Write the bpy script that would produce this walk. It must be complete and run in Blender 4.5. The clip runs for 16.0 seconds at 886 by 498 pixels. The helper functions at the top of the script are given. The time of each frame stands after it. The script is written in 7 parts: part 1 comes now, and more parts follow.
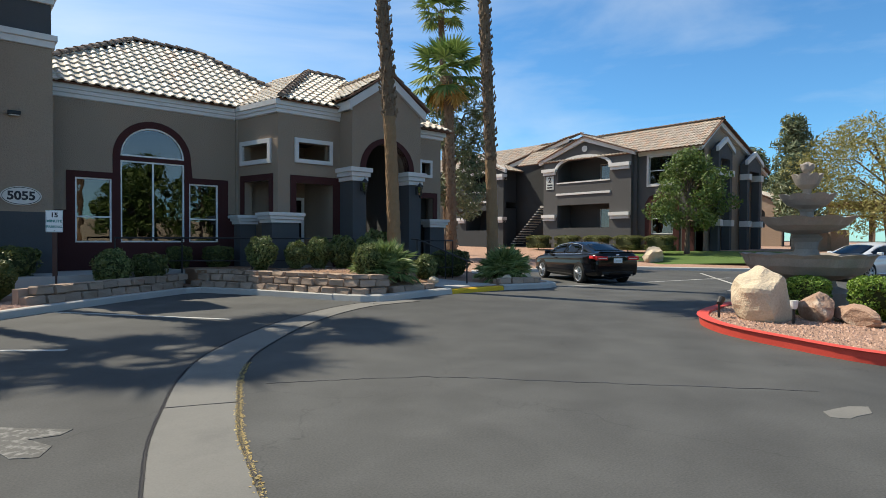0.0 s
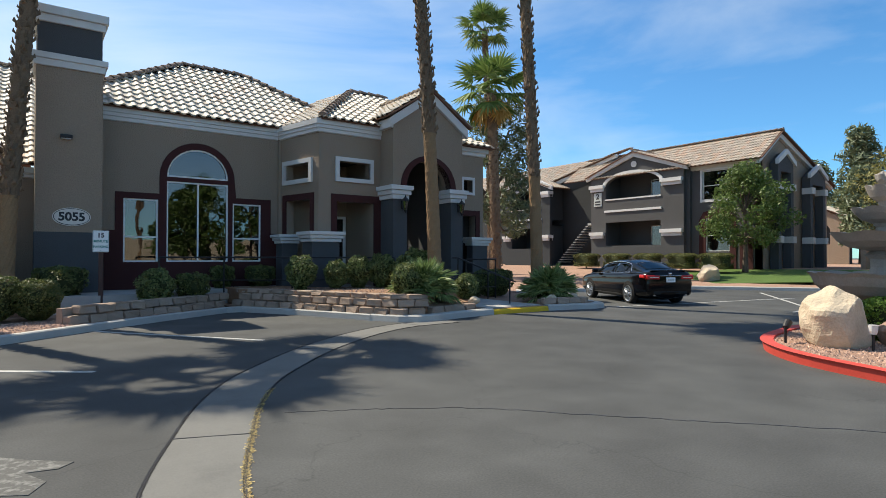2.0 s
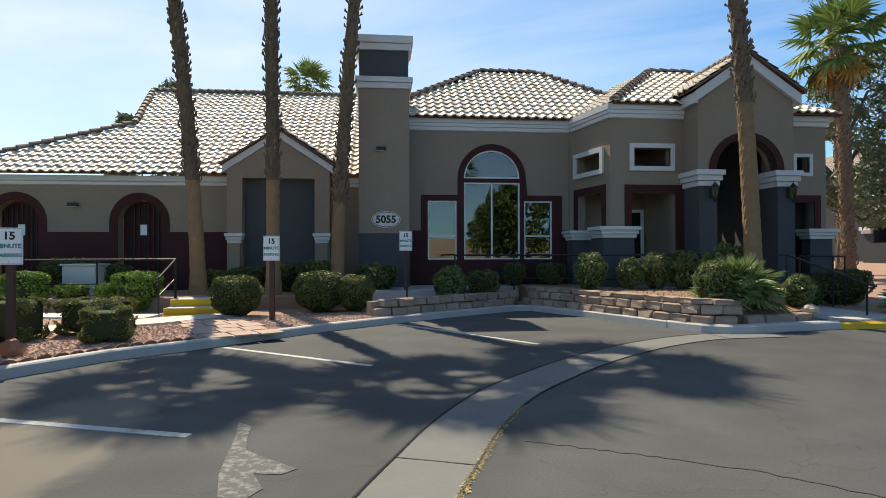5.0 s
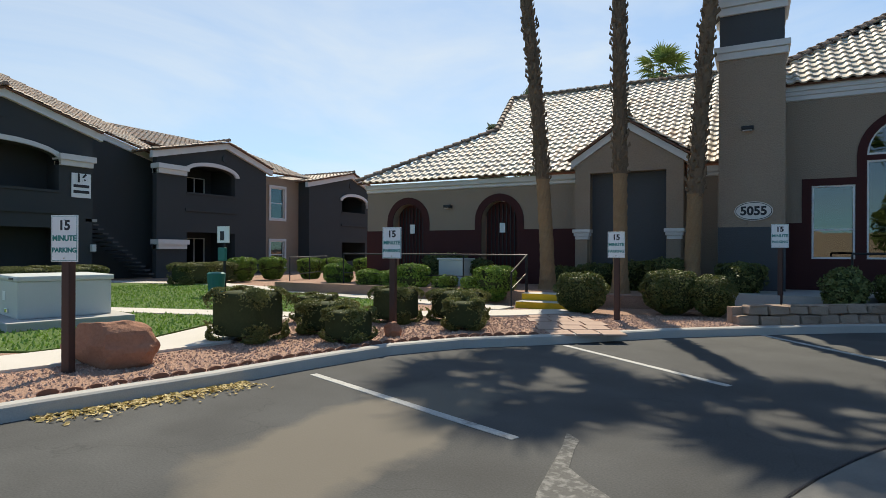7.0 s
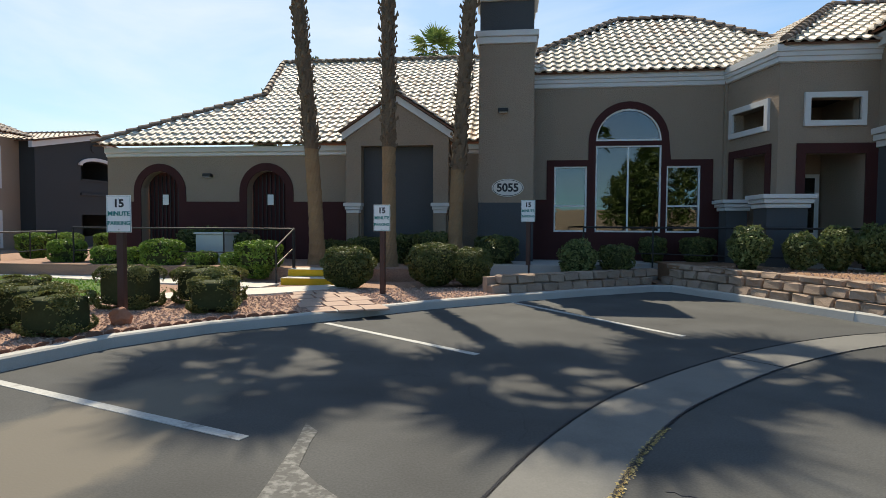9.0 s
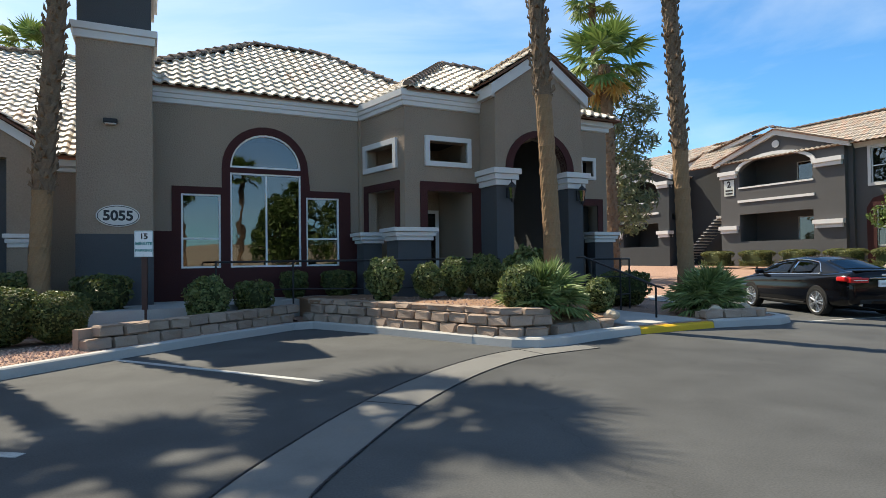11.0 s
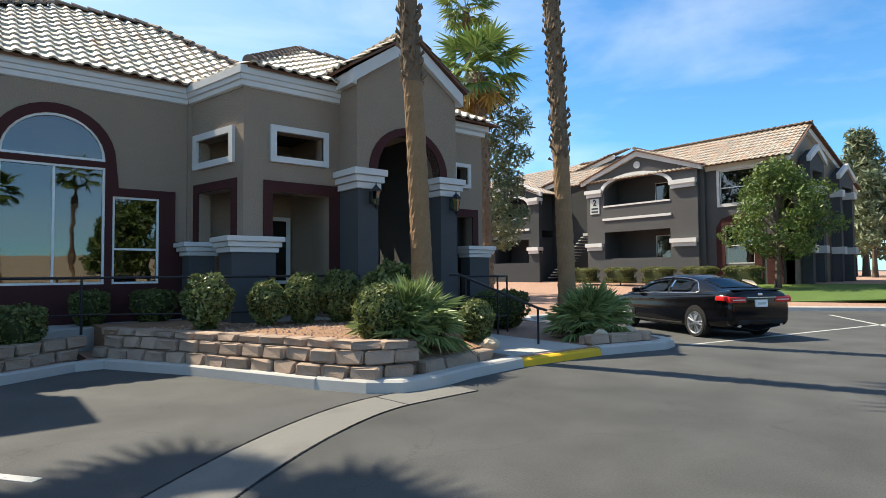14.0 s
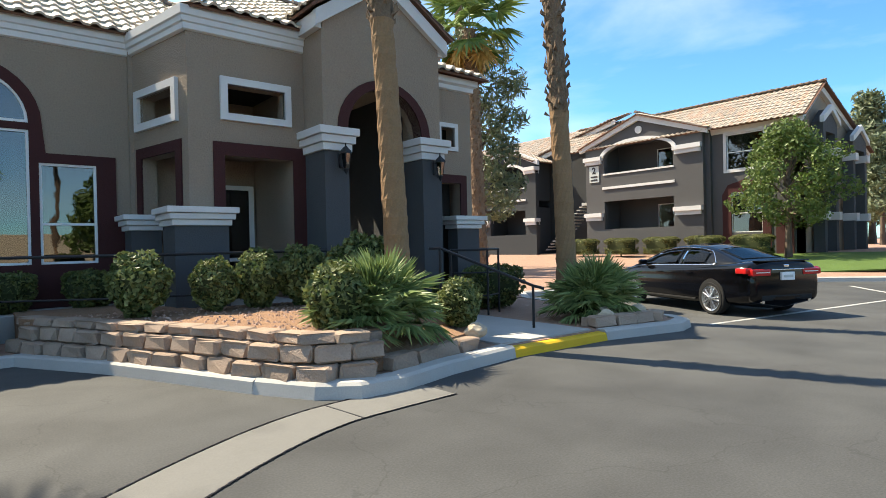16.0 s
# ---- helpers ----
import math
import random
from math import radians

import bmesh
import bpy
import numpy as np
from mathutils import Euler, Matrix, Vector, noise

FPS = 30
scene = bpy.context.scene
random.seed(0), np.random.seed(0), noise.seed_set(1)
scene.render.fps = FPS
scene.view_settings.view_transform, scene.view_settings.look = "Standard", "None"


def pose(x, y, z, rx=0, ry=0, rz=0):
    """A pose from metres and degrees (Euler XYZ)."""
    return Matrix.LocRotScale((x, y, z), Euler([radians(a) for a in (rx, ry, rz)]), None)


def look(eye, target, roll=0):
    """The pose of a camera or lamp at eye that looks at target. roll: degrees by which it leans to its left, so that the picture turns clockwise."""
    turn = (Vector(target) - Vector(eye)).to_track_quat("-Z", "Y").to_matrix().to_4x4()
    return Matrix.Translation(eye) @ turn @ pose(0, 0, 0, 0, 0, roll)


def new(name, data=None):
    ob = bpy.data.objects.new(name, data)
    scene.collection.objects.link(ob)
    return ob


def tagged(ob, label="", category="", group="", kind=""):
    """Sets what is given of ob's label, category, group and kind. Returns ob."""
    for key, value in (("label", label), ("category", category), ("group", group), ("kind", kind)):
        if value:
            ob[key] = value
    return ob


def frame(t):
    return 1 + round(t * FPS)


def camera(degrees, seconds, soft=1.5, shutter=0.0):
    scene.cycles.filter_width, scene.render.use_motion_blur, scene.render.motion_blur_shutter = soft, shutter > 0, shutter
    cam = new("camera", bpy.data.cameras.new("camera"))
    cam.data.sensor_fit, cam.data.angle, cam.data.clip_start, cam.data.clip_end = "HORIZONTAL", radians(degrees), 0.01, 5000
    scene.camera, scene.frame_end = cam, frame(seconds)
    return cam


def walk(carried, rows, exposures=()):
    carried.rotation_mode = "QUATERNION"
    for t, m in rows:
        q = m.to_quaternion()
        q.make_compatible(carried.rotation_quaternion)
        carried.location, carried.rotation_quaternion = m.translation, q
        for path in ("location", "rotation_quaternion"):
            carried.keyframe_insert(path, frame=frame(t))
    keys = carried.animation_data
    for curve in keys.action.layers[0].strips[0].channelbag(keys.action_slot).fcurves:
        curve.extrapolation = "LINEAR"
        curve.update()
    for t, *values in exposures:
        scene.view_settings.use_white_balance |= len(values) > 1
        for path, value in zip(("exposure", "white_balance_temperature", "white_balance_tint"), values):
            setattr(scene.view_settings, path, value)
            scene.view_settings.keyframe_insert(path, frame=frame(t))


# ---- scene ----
cam = camera(74.9, 16.0, soft=0.6)
PATH = [
    (0, (-2.82, -19.236, 1.538), (-1.515, -17.721, 1.5), 0.3),
    (0.5, (-2.774, -19.237, 1.52), (-1.482, -17.71, 1.501), 0.4),
    (1, (-2.693, -19.208, 1.523), (-1.425, -17.661, 1.519), 0.3),
    (1.5, (-2.574, -19.056, 1.538), (-1.336, -17.485, 1.552), 0.0),
    (2, (-2.39, -18.97, 1.536), (-1.212, -17.354, 1.562), 0.1),
    (2.5, (-2.199, -18.902, 1.548), (-1.109, -17.225, 1.58), 1.2),
    (3, (-2.067, -18.746, 1.536), (-1.106, -16.993, 1.603), 0.8),
    (3.2, (-2.03, -18.652, 1.548), (-1.133, -16.865, 1.615), 0.3),
    (5.3, (-1.418, -18.025, 1.549), (-1.402, -16.025, 1.554), -0.2),
    (5.5, (-1.41, -17.945, 1.543), (-1.545, -15.949, 1.536), -0.3),
    (6, (-1.324, -17.76, 1.552), (-1.859, -15.833, 1.533), -0.4),
    (6.5, (-1.296, -17.629, 1.573), (-2.127, -15.81, 1.549), -0.4),
    (7, (-1.383, -17.487, 1.563), (-2.323, -15.722, 1.565), 0.2),
    (7.5, (-1.444, -17.435, 1.565), (-2.348, -15.651, 1.557), 0.6),
    (8, (-1.43, -17.35, 1.575), (-2.21, -15.509, 1.536), 0.6),
    (8.5, (-1.282, -17.153, 1.56), (-1.936, -15.263, 1.535), -0.1),
    (9, (-1.203, -16.876, 1.54), (-1.439, -14.891, 1.457), 0.3),
    (9.5, (-1.169, -16.595, 1.527), (-0.88, -14.617, 1.455), -0.5),
    (10, (-1.039, -16.319, 1.508), (-0.383, -14.43, 1.472), -1.6),
    (10.2, (-0.955, -16.178, 1.507), (-0.234, -14.313, 1.51), -1.8),
    (12.3, (-0.201, -14.814, 1.49), (0.954, -13.182, 1.535), -0.5),
    (12.5, (-0.103, -14.676, 1.499), (1.096, -13.076, 1.549), -1.3),
    (13, (0.173, -14.405, 1.481), (1.412, -12.835, 1.501), -2.2),
    (13.5, (0.495, -14.159, 1.545), (1.719, -12.578, 1.573), -0.3),
    (14, (0.788, -13.867, 1.538), (2.05, -12.318, 1.62), -0.5),
    (14.5, (1.08, -13.599, 1.52), (2.344, -12.05, 1.564), -1.7),
    (15, (1.417, -13.336, 1.552), (2.609, -11.73, 1.541), -0.5),
    (15.5, (1.711, -13.038, 1.548), (2.923, -11.447, 1.551), -0.9),
    (16, (2.055, -12.81, 1.532), (3.323, -11.263, 1.522), -1.3),
]
walk(cam, [(t, look(eye, target, roll)) for t, eye, target, roll in PATH],
     exposures=[(0.0, 0.34, 7450, 8), (3.0, 0.42, 7350, 8), (5.5, 0.38, 7800, 8), (7.0, 0.15, 7600, 8), (9.0, 0.34, 7750, 8), (10.2, 0.6, 7550, 8), (12.5, 0.68, 7550, 8), (14.5, 0.86, 7650, 8), (16.0, 1.05, 7950, 8)])

# ---- world and sun ----
SUN_AZ = math.atan2(0.924, -0.383)
SUN_EL = radians(52)
world = bpy.data.worlds.new("sky")
scene.world = world
world.use_nodes = True
wt = world.node_tree
wt.nodes.clear()
sky = wt.nodes.new("ShaderNodeTexSky")
sky.sky_type = "NISHITA"
sky.sun_disc = False
sky.sun_elevation = SUN_EL
sky.sun_rotation = math.pi / 2 - SUN_AZ
sky.altitude = 600
sky.air_density = 1.0
sky.dust_density = 0.2
sky.ozone_density = 3.0
tco = wt.nodes.new("ShaderNodeTexCoord")
mapn = wt.nodes.new("ShaderNodeMapping")
mapn.inputs["Scale"].default_value = (1.0, 1.0, 3.5)
mapn.inputs["Rotation"].default_value = (0.0, 0.25, 0.5)
cl = wt.nodes.new("ShaderNodeTexNoise")
cl.inputs["Scale"].default_value = 1.7
cl.inputs["Detail"].default_value = 7
cl.inputs["Roughness"].default_value = 0.55
cl.inputs["Distortion"].default_value = 0.6
ramp = wt.nodes.new("ShaderNodeValToRGB")
ramp.color_ramp.elements[0].position = 0.42
ramp.color_ramp.elements[1].position = 0.78
ramp.color_ramp.elements[0].color = (0, 0, 0, 1)
ramp.color_ramp.elements[1].color = (0.45, 0.45, 0.45, 1)
mixc = wt.nodes.new("ShaderNodeMix")
mixc.data_type = "RGBA"
mixc.inputs[7].default_value = (7.2, 8.2, 9.4, 1)
bg = wt.nodes.new("ShaderNodeBackground")
bg.inputs["Strength"].default_value = 0.10
wo = wt.nodes.new("ShaderNodeOutputWorld")
wt.links.new(tco.outputs["Generated"], mapn.inputs["Vector"])
wt.links.new(mapn.outputs[0], cl.inputs["Vector"])
wt.links.new(cl.outputs["Fac"], ramp.inputs[0])
# haze whitens towards the sun
dotn = wt.nodes.new("ShaderNodeVectorMath")
dotn.operation = "DOT_PRODUCT"
dotn.inputs[1].default_value = (-0.62, 0.72, 0.30)
hz = wt.nodes.new("ShaderNodeMapRange")
hz.inputs["From Min"].default_value = 0.25
hz.inputs["From Max"].default_value = 1.0
hz.inputs["To Min"].default_value = 0.0
hz.inputs["To Max"].default_value = 0.5
addh = wt.nodes.new("ShaderNodeMath")
addh.operation = "ADD"
addh.use_clamp = True
wt.links.new(tco.outputs["Generated"], dotn.inputs[0])
wt.links.new(dotn.outputs["Value"], hz.inputs["Value"])
wt.links.new(hz.outputs[0], addh.inputs[0])
wt.links.new(ramp.outputs[0], addh.inputs[1])
wt.links.new(addh.outputs[0], mixc.inputs[0])
tint = wt.nodes.new("ShaderNodeVectorMath")
tint.operation = "MULTIPLY"
tint.inputs[1].default_value = (0.54, 1.10, 1.50)
wt.links.new(sky.outputs[0], tint.inputs[0])
wt.links.new(tint.outputs[0], mixc.inputs[6])
wt.links.new(mixc.outputs[2], bg.inputs["Color"])
wt.links.new(bg.outputs[0], wo.inputs["Surface"])
sun_data = bpy.data.lights.new("sun", "SUN")
sun_data.energy = 5.0
sun_data.angle = radians(0.53)
sun_data.color = (1.0, 0.95, 0.86)
sun = new("sun", sun_data)
sun.matrix_world = look((math.cos(SUN_AZ) * 60, math.sin(SUN_AZ) * 60, 60 * math.tan(SUN_EL)), (0, 0, 0))


# ---- materials ----
def node_mat(name):
    m = bpy.data.materials.new(name)
    m.use_nodes = True
    nt = m.node_tree
    return m, nt, nt.nodes["Principled BSDF"]


def surface(name, color, rough=0.8, vary=0.15, scale=2.0, grain=60.0, grain_amt=0.12, bump=0.3, bump_dist=0.004,
            metal=0.0, per_piece=0.0, second=None, second_at=0.6, spec=0.3):
    """Painted or mineral surface: blotches at one scale, grain at a finer one, relief; per_piece varies alike pieces."""
    m, nt, b = node_mat(name)
    n, l = nt.nodes, nt.links
    geo = n.new("ShaderNodeNewGeometry")
    big = n.new("ShaderNodeTexNoise")
    big.inputs["Scale"].default_value = scale
    big.inputs["Detail"].default_value = 6
    big.inputs["Roughness"].default_value = 0.6
    fine = n.new("ShaderNodeTexNoise")
    fine.inputs["Scale"].default_value = grain
    fine.inputs["Detail"].default_value = 4
    l.new(geo.outputs["Position"], big.inputs["Vector"])
    l.new(geo.outputs["Position"], fine.inputs["Vector"])
    add = n.new("ShaderNodeMath")
    add.operation = "MULTIPLY_ADD"
    l.new(big.outputs["Fac"], add.inputs[0])
    add.inputs[1].default_value = vary * 2
    add.inputs[2].default_value = 1 - vary
    add2 = n.new("ShaderNodeMath")
    add2.operation = "MULTIPLY_ADD"
    l.new(fine.outputs["Fac"], add2.inputs[0])
    add2.inputs[1].default_value = grain_amt * 2
    add2.inputs[2].default_value = 1 - grain_amt
    mul = n.new("ShaderNodeMath")
    mul.operation = "MULTIPLY"
    l.new(add.outputs[0], mul.inputs[0])
    l.new(add2.outputs[0], mul.inputs[1])
    last = mul
    if per_piece:
        info = n.new("ShaderNodeObjectInfo")
        rnd = n.new("ShaderNodeMath")
        rnd.operation = "ADD"
        l.new(info.outputs["Random"], rnd.inputs[0])
        l.new(geo.outputs["Random Per Island"], rnd.inputs[1])
        fr = n.new("ShaderNodeMath")
        fr.operation = "FRACT"
        l.new(rnd.outputs[0], fr.inputs[0])
        pm = n.new("ShaderNodeMath")
        pm.operation = "MULTIPLY_ADD"
        l.new(fr.outputs[0], pm.inputs[0])
        pm.inputs[1].default_value = per_piece * 2
        pm.inputs[2].default_value = 1 - per_piece
        m2 = n.new("ShaderNodeMath")
        m2.operation = "MULTIPLY"
        l.new(last.outputs[0], m2.inputs[0])
        l.new(pm.outputs[0], m2.inputs[1])
        last = m2
    base = n.new("ShaderNodeMix")
    base.data_type = "RGBA"
    base.inputs[6].default_value = (*color, 1)
    base.inputs[7].default_value = (*(second or color), 1)
    base.inputs[0].default_value = 0.0
    if second:
        r = n.new("ShaderNodeMapRange")
        r.inputs["From Min"].default_value = second_at - 0.08
        r.inputs["From Max"].default_value = second_at + 0.08
        l.new((fr if per_piece else big).outputs[0], r.inputs["Value"])
        l.new(r.outputs[0], base.inputs[0])
    vm = n.new("ShaderNodeVectorMath")
    vm.operation = "SCALE"
    l.new(base.outputs[2], vm.inputs[0])
    l.new(last.outputs[0], vm.inputs["Scale"])
    l.new(vm.outputs[0], b.inputs["Base Color"])
    b.inputs["Roughness"].default_value = rough
    b.inputs["Metallic"].default_value = metal
    b.inputs["Specular IOR Level"].default_value = spec
    if bump:
        bp = n.new("ShaderNodeBump")
        bp.inputs["Strength"].default_value = bump
        bp.inputs["Distance"].default_value = bump_dist
        l.new(fine.outputs["Fac"], bp.inputs["Height"])
        l.new(bp.outputs[0], b.inputs["Normal"])
    return m


def leafy(name, color, tip, trans=0.25):
    m, nt, b = node_mat(name)
    n, l = nt.nodes, nt.links
    geo = n.new("ShaderNodeNewGeometry")
    mx = n.new("ShaderNodeMix")
    mx.data_type = "RGBA"
    mx.inputs[6].default_value = (*color, 1)
    mx.inputs[7].default_value = (*tip, 1)
    l.new(geo.outputs["Random Per Island"], mx.inputs[0])
    l.new(mx.outputs[2], b.inputs["Base Color"])
    b.inputs["Roughness"].default_value = 0.5
    b.inputs["Specular IOR Level"].default_value = 0.4
    tr = n.new("ShaderNodeBsdfTranslucent")
    l.new(mx.outputs[2], tr.inputs["Color"])
    ms = n.new("ShaderNodeMixShader")
    ms.inputs[0].default_value = trans
    l.new(b.outputs[0], ms.inputs[1])
    l.new(tr.outputs[0], ms.inputs[2])
    l.new(ms.outputs[0], n["Material Output"].inputs["Surface"])
    return m


def glass_mat(name, tint, ior=1.9):
    m, nt, b = node_mat(name)
    n, l = nt.nodes, nt.links
    tr = n.new("ShaderNodeBsdfTransparent")
    tr.inputs["Color"].default_value = (*tint, 1)
    gl = n.new("ShaderNodeBsdfGlossy")
    gl.inputs["Roughness"].default_value = 0.01
    fr = n.new("ShaderNodeFresnel")
    fr.inputs["IOR"].default_value = ior
    geo = n.new("ShaderNodeNewGeometry")
    nz = n.new("ShaderNodeTexNoise")
    nz.inputs["Scale"].default_value = 1.3
    bp = n.new("ShaderNodeBump")
    bp.inputs["Strength"].default_value = 0.06
    bp.inputs["Distance"].default_value = 0.05
    l.new(geo.outputs["Position"], nz.inputs["Vector"])
    l.new(nz.outputs["Fac"], bp.inputs["Height"])
    l.new(bp.outputs[0], gl.inputs["Normal"])
    ms = n.new("ShaderNodeMixShader")
    l.new(fr.outputs[0], ms.inputs[0])
    l.new(tr.outputs[0], ms.inputs[1])
    l.new(gl.outputs[0], ms.inputs[2])
    l.new(ms.outputs[0], n["Material Output"].inputs["Surface"])
    return m


def asphalt_mat():
    """Asphalt: aggregate grain, broad worn and dusty areas, fine cracks."""
    m, nt, b = node_mat("asphalt")
    n, l = nt.nodes, nt.links
    geo = n.new("ShaderNodeNewGeometry")
    def noise_node(scale, detail=5, dist=0.0):
        t = n.new("ShaderNodeTexNoise")
        t.inputs["Scale"].default_value = scale
        t.inputs["Detail"].default_value = detail
        t.inputs["Distortion"].default_value = dist
        l.new(geo.outputs["Position"], t.inputs["Vector"])
        return t
    broad, mid, fine = noise_node(0.16, 5, 0.8), noise_node(1.1, 6, 0.3), noise_node(60, 5)
    cr = n.new("ShaderNodeValToRGB")
    e = cr.color_ramp.elements
    e[0].position, e[0].color = 0.3, (0.055, 0.057, 0.0575, 1)
    e[1].position, e[1].color = 0.72, (0.086, 0.088, 0.086, 1)
    l.new(broad.outputs["Fac"], cr.inputs[0])
    cr2 = n.new("ShaderNodeMapRange")
    cr2.inputs["From Min"].default_value = 0.25
    cr2.inputs["From Max"].default_value = 0.75
    cr2.inputs["To Min"].default_value = 0.78
    cr2.inputs["To Max"].default_value = 1.20
    l.new(mid.outputs["Fac"], cr2.inputs["Value"])
    cr3 = n.new("ShaderNodeMapRange")
    cr3.inputs["To Min"].default_value = 0.6
    cr3.inputs["To Max"].default_value = 1.4
    l.new(fine.outputs["Fac"], cr3.inputs["Value"])
    # crack network, only here and there
    vor = n.new("ShaderNodeTexVoronoi")
    vor.feature = "DISTANCE_TO_EDGE"
    vor.inputs["Scale"].default_value = 0.28
    wob = noise_node(1.6, 4)
    off = n.new("ShaderNodeVectorMath")
    off.operation = "MULTIPLY_ADD"
    l.new(wob.outputs["Color"], off.inputs[0])
    off.inputs[1].default_value = (0.9, 0.9, 0.9)
    l.new(geo.outputs["Position"], off.inputs[2])
    l.new(off.outputs[0], vor.inputs["Vector"])
    lt = n.new("ShaderNodeMapRange")
    lt.inputs["From Min"].default_value = 0.0
    lt.inputs["From Max"].default_value = 0.0035
    lt.inputs["To Min"].default_value = 0.8
    lt.inputs["To Max"].default_value = 1.0
    l.new(vor.outputs["Distance"], lt.inputs["Value"])
    mul = n.new("ShaderNodeMath")
    mul.operation = "MULTIPLY"
    l.new(cr2.outputs[0], mul.inputs[0])
    l.new(cr3.outputs[0], mul.inputs[1])
    mul2 = n.new("ShaderNodeMath")
    mul2.operation = "MULTIPLY"
    l.new(mul.outputs[0], mul2.inputs[0])
    l.new(lt.outputs[0], mul2.inputs[1])
    vm = n.new("ShaderNodeVectorMath")
    vm.operation = "SCALE"
    l.new(cr.outputs[0], vm.inputs[0])
    l.new(mul2.outputs[0], vm.inputs["Scale"])
    # a tan dried-mud stain in the parking bays
    sep = n.new("ShaderNodeVectorMath")
    sep.operation = "DISTANCE"
    sc = n.new("ShaderNodeVectorMath")
    sc.operation = "MULTIPLY"
    sc.inputs[1].default_value = (1.0, 0.36, 1.0)
    l.new(off.outputs[0], sc.inputs[0])
    l.new(sc.outputs[0], sep.inputs[0])
    sep.inputs[1].default_value = (-4.3 + 0.45, (-13.35 + 0.45) * 0.36, 0.45)
    st = n.new("ShaderNodeMapRange")
    st.inputs["From Min"].default_value = 0.6
    st.inputs["From Max"].default_value = 0.85
    st.inputs["To Min"].default_value = 0.8
    st.inputs["To Max"].default_value = 0.0
    l.new(sep.outputs["Value"], st.inputs["Value"])
    mx = n.new("ShaderNodeMix")
    mx.data_type = "RGBA"
    l.new(st.outputs[0], mx.inputs[0])
    l.new(vm.outputs[0], mx.inputs[6])
    mx.inputs[7].default_value = (0.155, 0.138, 0.112, 1)
    l.new(mx.outputs[2], b.inputs["Base Color"])
    b.inputs["Roughness"].default_value = 0.85
    b.inputs["Specular IOR Level"].default_value = 0.25
    bp = n.new("ShaderNodeBump")
    bp.inputs["Strength"].default_value = 0.25
    bp.inputs["Distance"].default_value = 0.006
    l.new(fine.outputs["Fac"], bp.inputs["Height"])
    l.new(bp.outputs[0], b.inputs["Normal"])
    return m


ASPHALT = asphalt_mat()
TAUPE = surface("taupe_stucco", (0.302, 0.230, 0.174), 0.9, 0.08, 1.2, 34, 0.16, 1.0, 0.02)
MAROON = surface("maroon_stucco", (0.060, 0.018, 0.017), 0.85, 0.10, 1.5, 42, 0.13, 0.8, 0.012)
SLATE = surface("slate_grey_stucco", (0.075, 0.078, 0.083), 0.88, 0.08, 1.2, 42, 0.13, 0.8, 0.012)
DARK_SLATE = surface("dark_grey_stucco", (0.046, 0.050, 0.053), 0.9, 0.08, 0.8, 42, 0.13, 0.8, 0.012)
APT_GREY = surface("apartment_grey_stucco", (0.090, 0.089, 0.090), 0.9, 0.08, 0.8, 42, 0.13, 0.8, 0.012)
TRIM = surface("white_trim_paint", (0.62, 0.61, 0.60), 0.7, 0.07, 2.0, 50, 0.06, 0.25, 0.003)
FRAME_WHITE = surface("white_window_frame", (0.75, 0.75, 0.74), 0.45, 0.04, 3.0, 40, 0.03, 0.0)
TILE = surface("roof_tile", (0.60, 0.54, 0.46), 0.6, 0.16, 1.2, 35, 0.13, 0.4, 0.004, per_piece=0.12,
               second=(0.52, 0.40, 0.31), second_at=0.88, spec=0.5)
TILE_TAN = surface("tan_roof_tile", (0.45, 0.385, 0.32), 0.65, 0.18, 1.2, 35, 0.15, 0.4, 0.004, per_piece=0.2, second=(0.40, 0.29, 0.22), second_at=0.7, spec=0.4)
# dark brown puts the shaded near side of backlit ridge caps into their colour
RIDGE_SHADED = surface("ridge_tile_shaded", (0.20, 0.145, 0.115), 0.7, 0.25, 3, 40, 0.2, 0.4, 0.004, per_piece=0.3)
TILE_EDGE = surface("roof_tile_underside", (0.16, 0.085, 0.06), 0.9, 0.2, 3, 40, 0.15, 0.3)
CONCRETE = surface("kerb_concrete", (0.42, 0.41, 0.385), 0.9, 0.16, 1.3, 70, 0.16, 0.4, 0.004)
GUTTER = surface("gutter_concrete", (0.165, 0.163, 0.152), 0.9, 0.24, 0.9, 80, 0.16, 0.4, 0.004, second=(0.125, 0.124, 0.117), second_at=0.55)
WALKWAY = surface("walkway_concrete", (0.55, 0.52, 0.47), 0.9, 0.10, 0.9, 70, 0.10, 0.3, 0.004)
GRAVEL = surface("pink_gravel", (0.36, 0.225, 0.165), 0.95, 0.20, 2.2, 42, 0.55, 1.0, 0.03)
FLAGSTONE = surface("pink_flagstone", (0.40, 0.29, 0.235), 0.9, 0.15, 2.5, 60, 0.15, 0.4, 0.004)
EDGING = surface("brown_edging", (0.20, 0.10, 0.07), 0.85, 0.2, 4, 50, 0.15, 0.2)
STONE_BIT = surface("gravel_stone", (0.40, 0.26, 0.20), 0.9, 0.2, 6, 40, 0.2, 0.0, per_piece=0.35)
SOIL = surface("red_brown_soil", (0.29, 0.17, 0.105), 0.95, 0.22, 3.0, 40, 0.45, 1.0, 0.03)
GRASS_SOIL = surface("lawn_soil", (0.075, 0.13, 0.03), 0.95, 0.25, 1.3, 90, 0.35, 0.6, 0.02)
BLOCK = surface("split_face_block", (0.345, 0.255, 0.195), 0.95, 0.20, 5, 45, 0.22, 0.9, 0.015, per_piece=0.14)
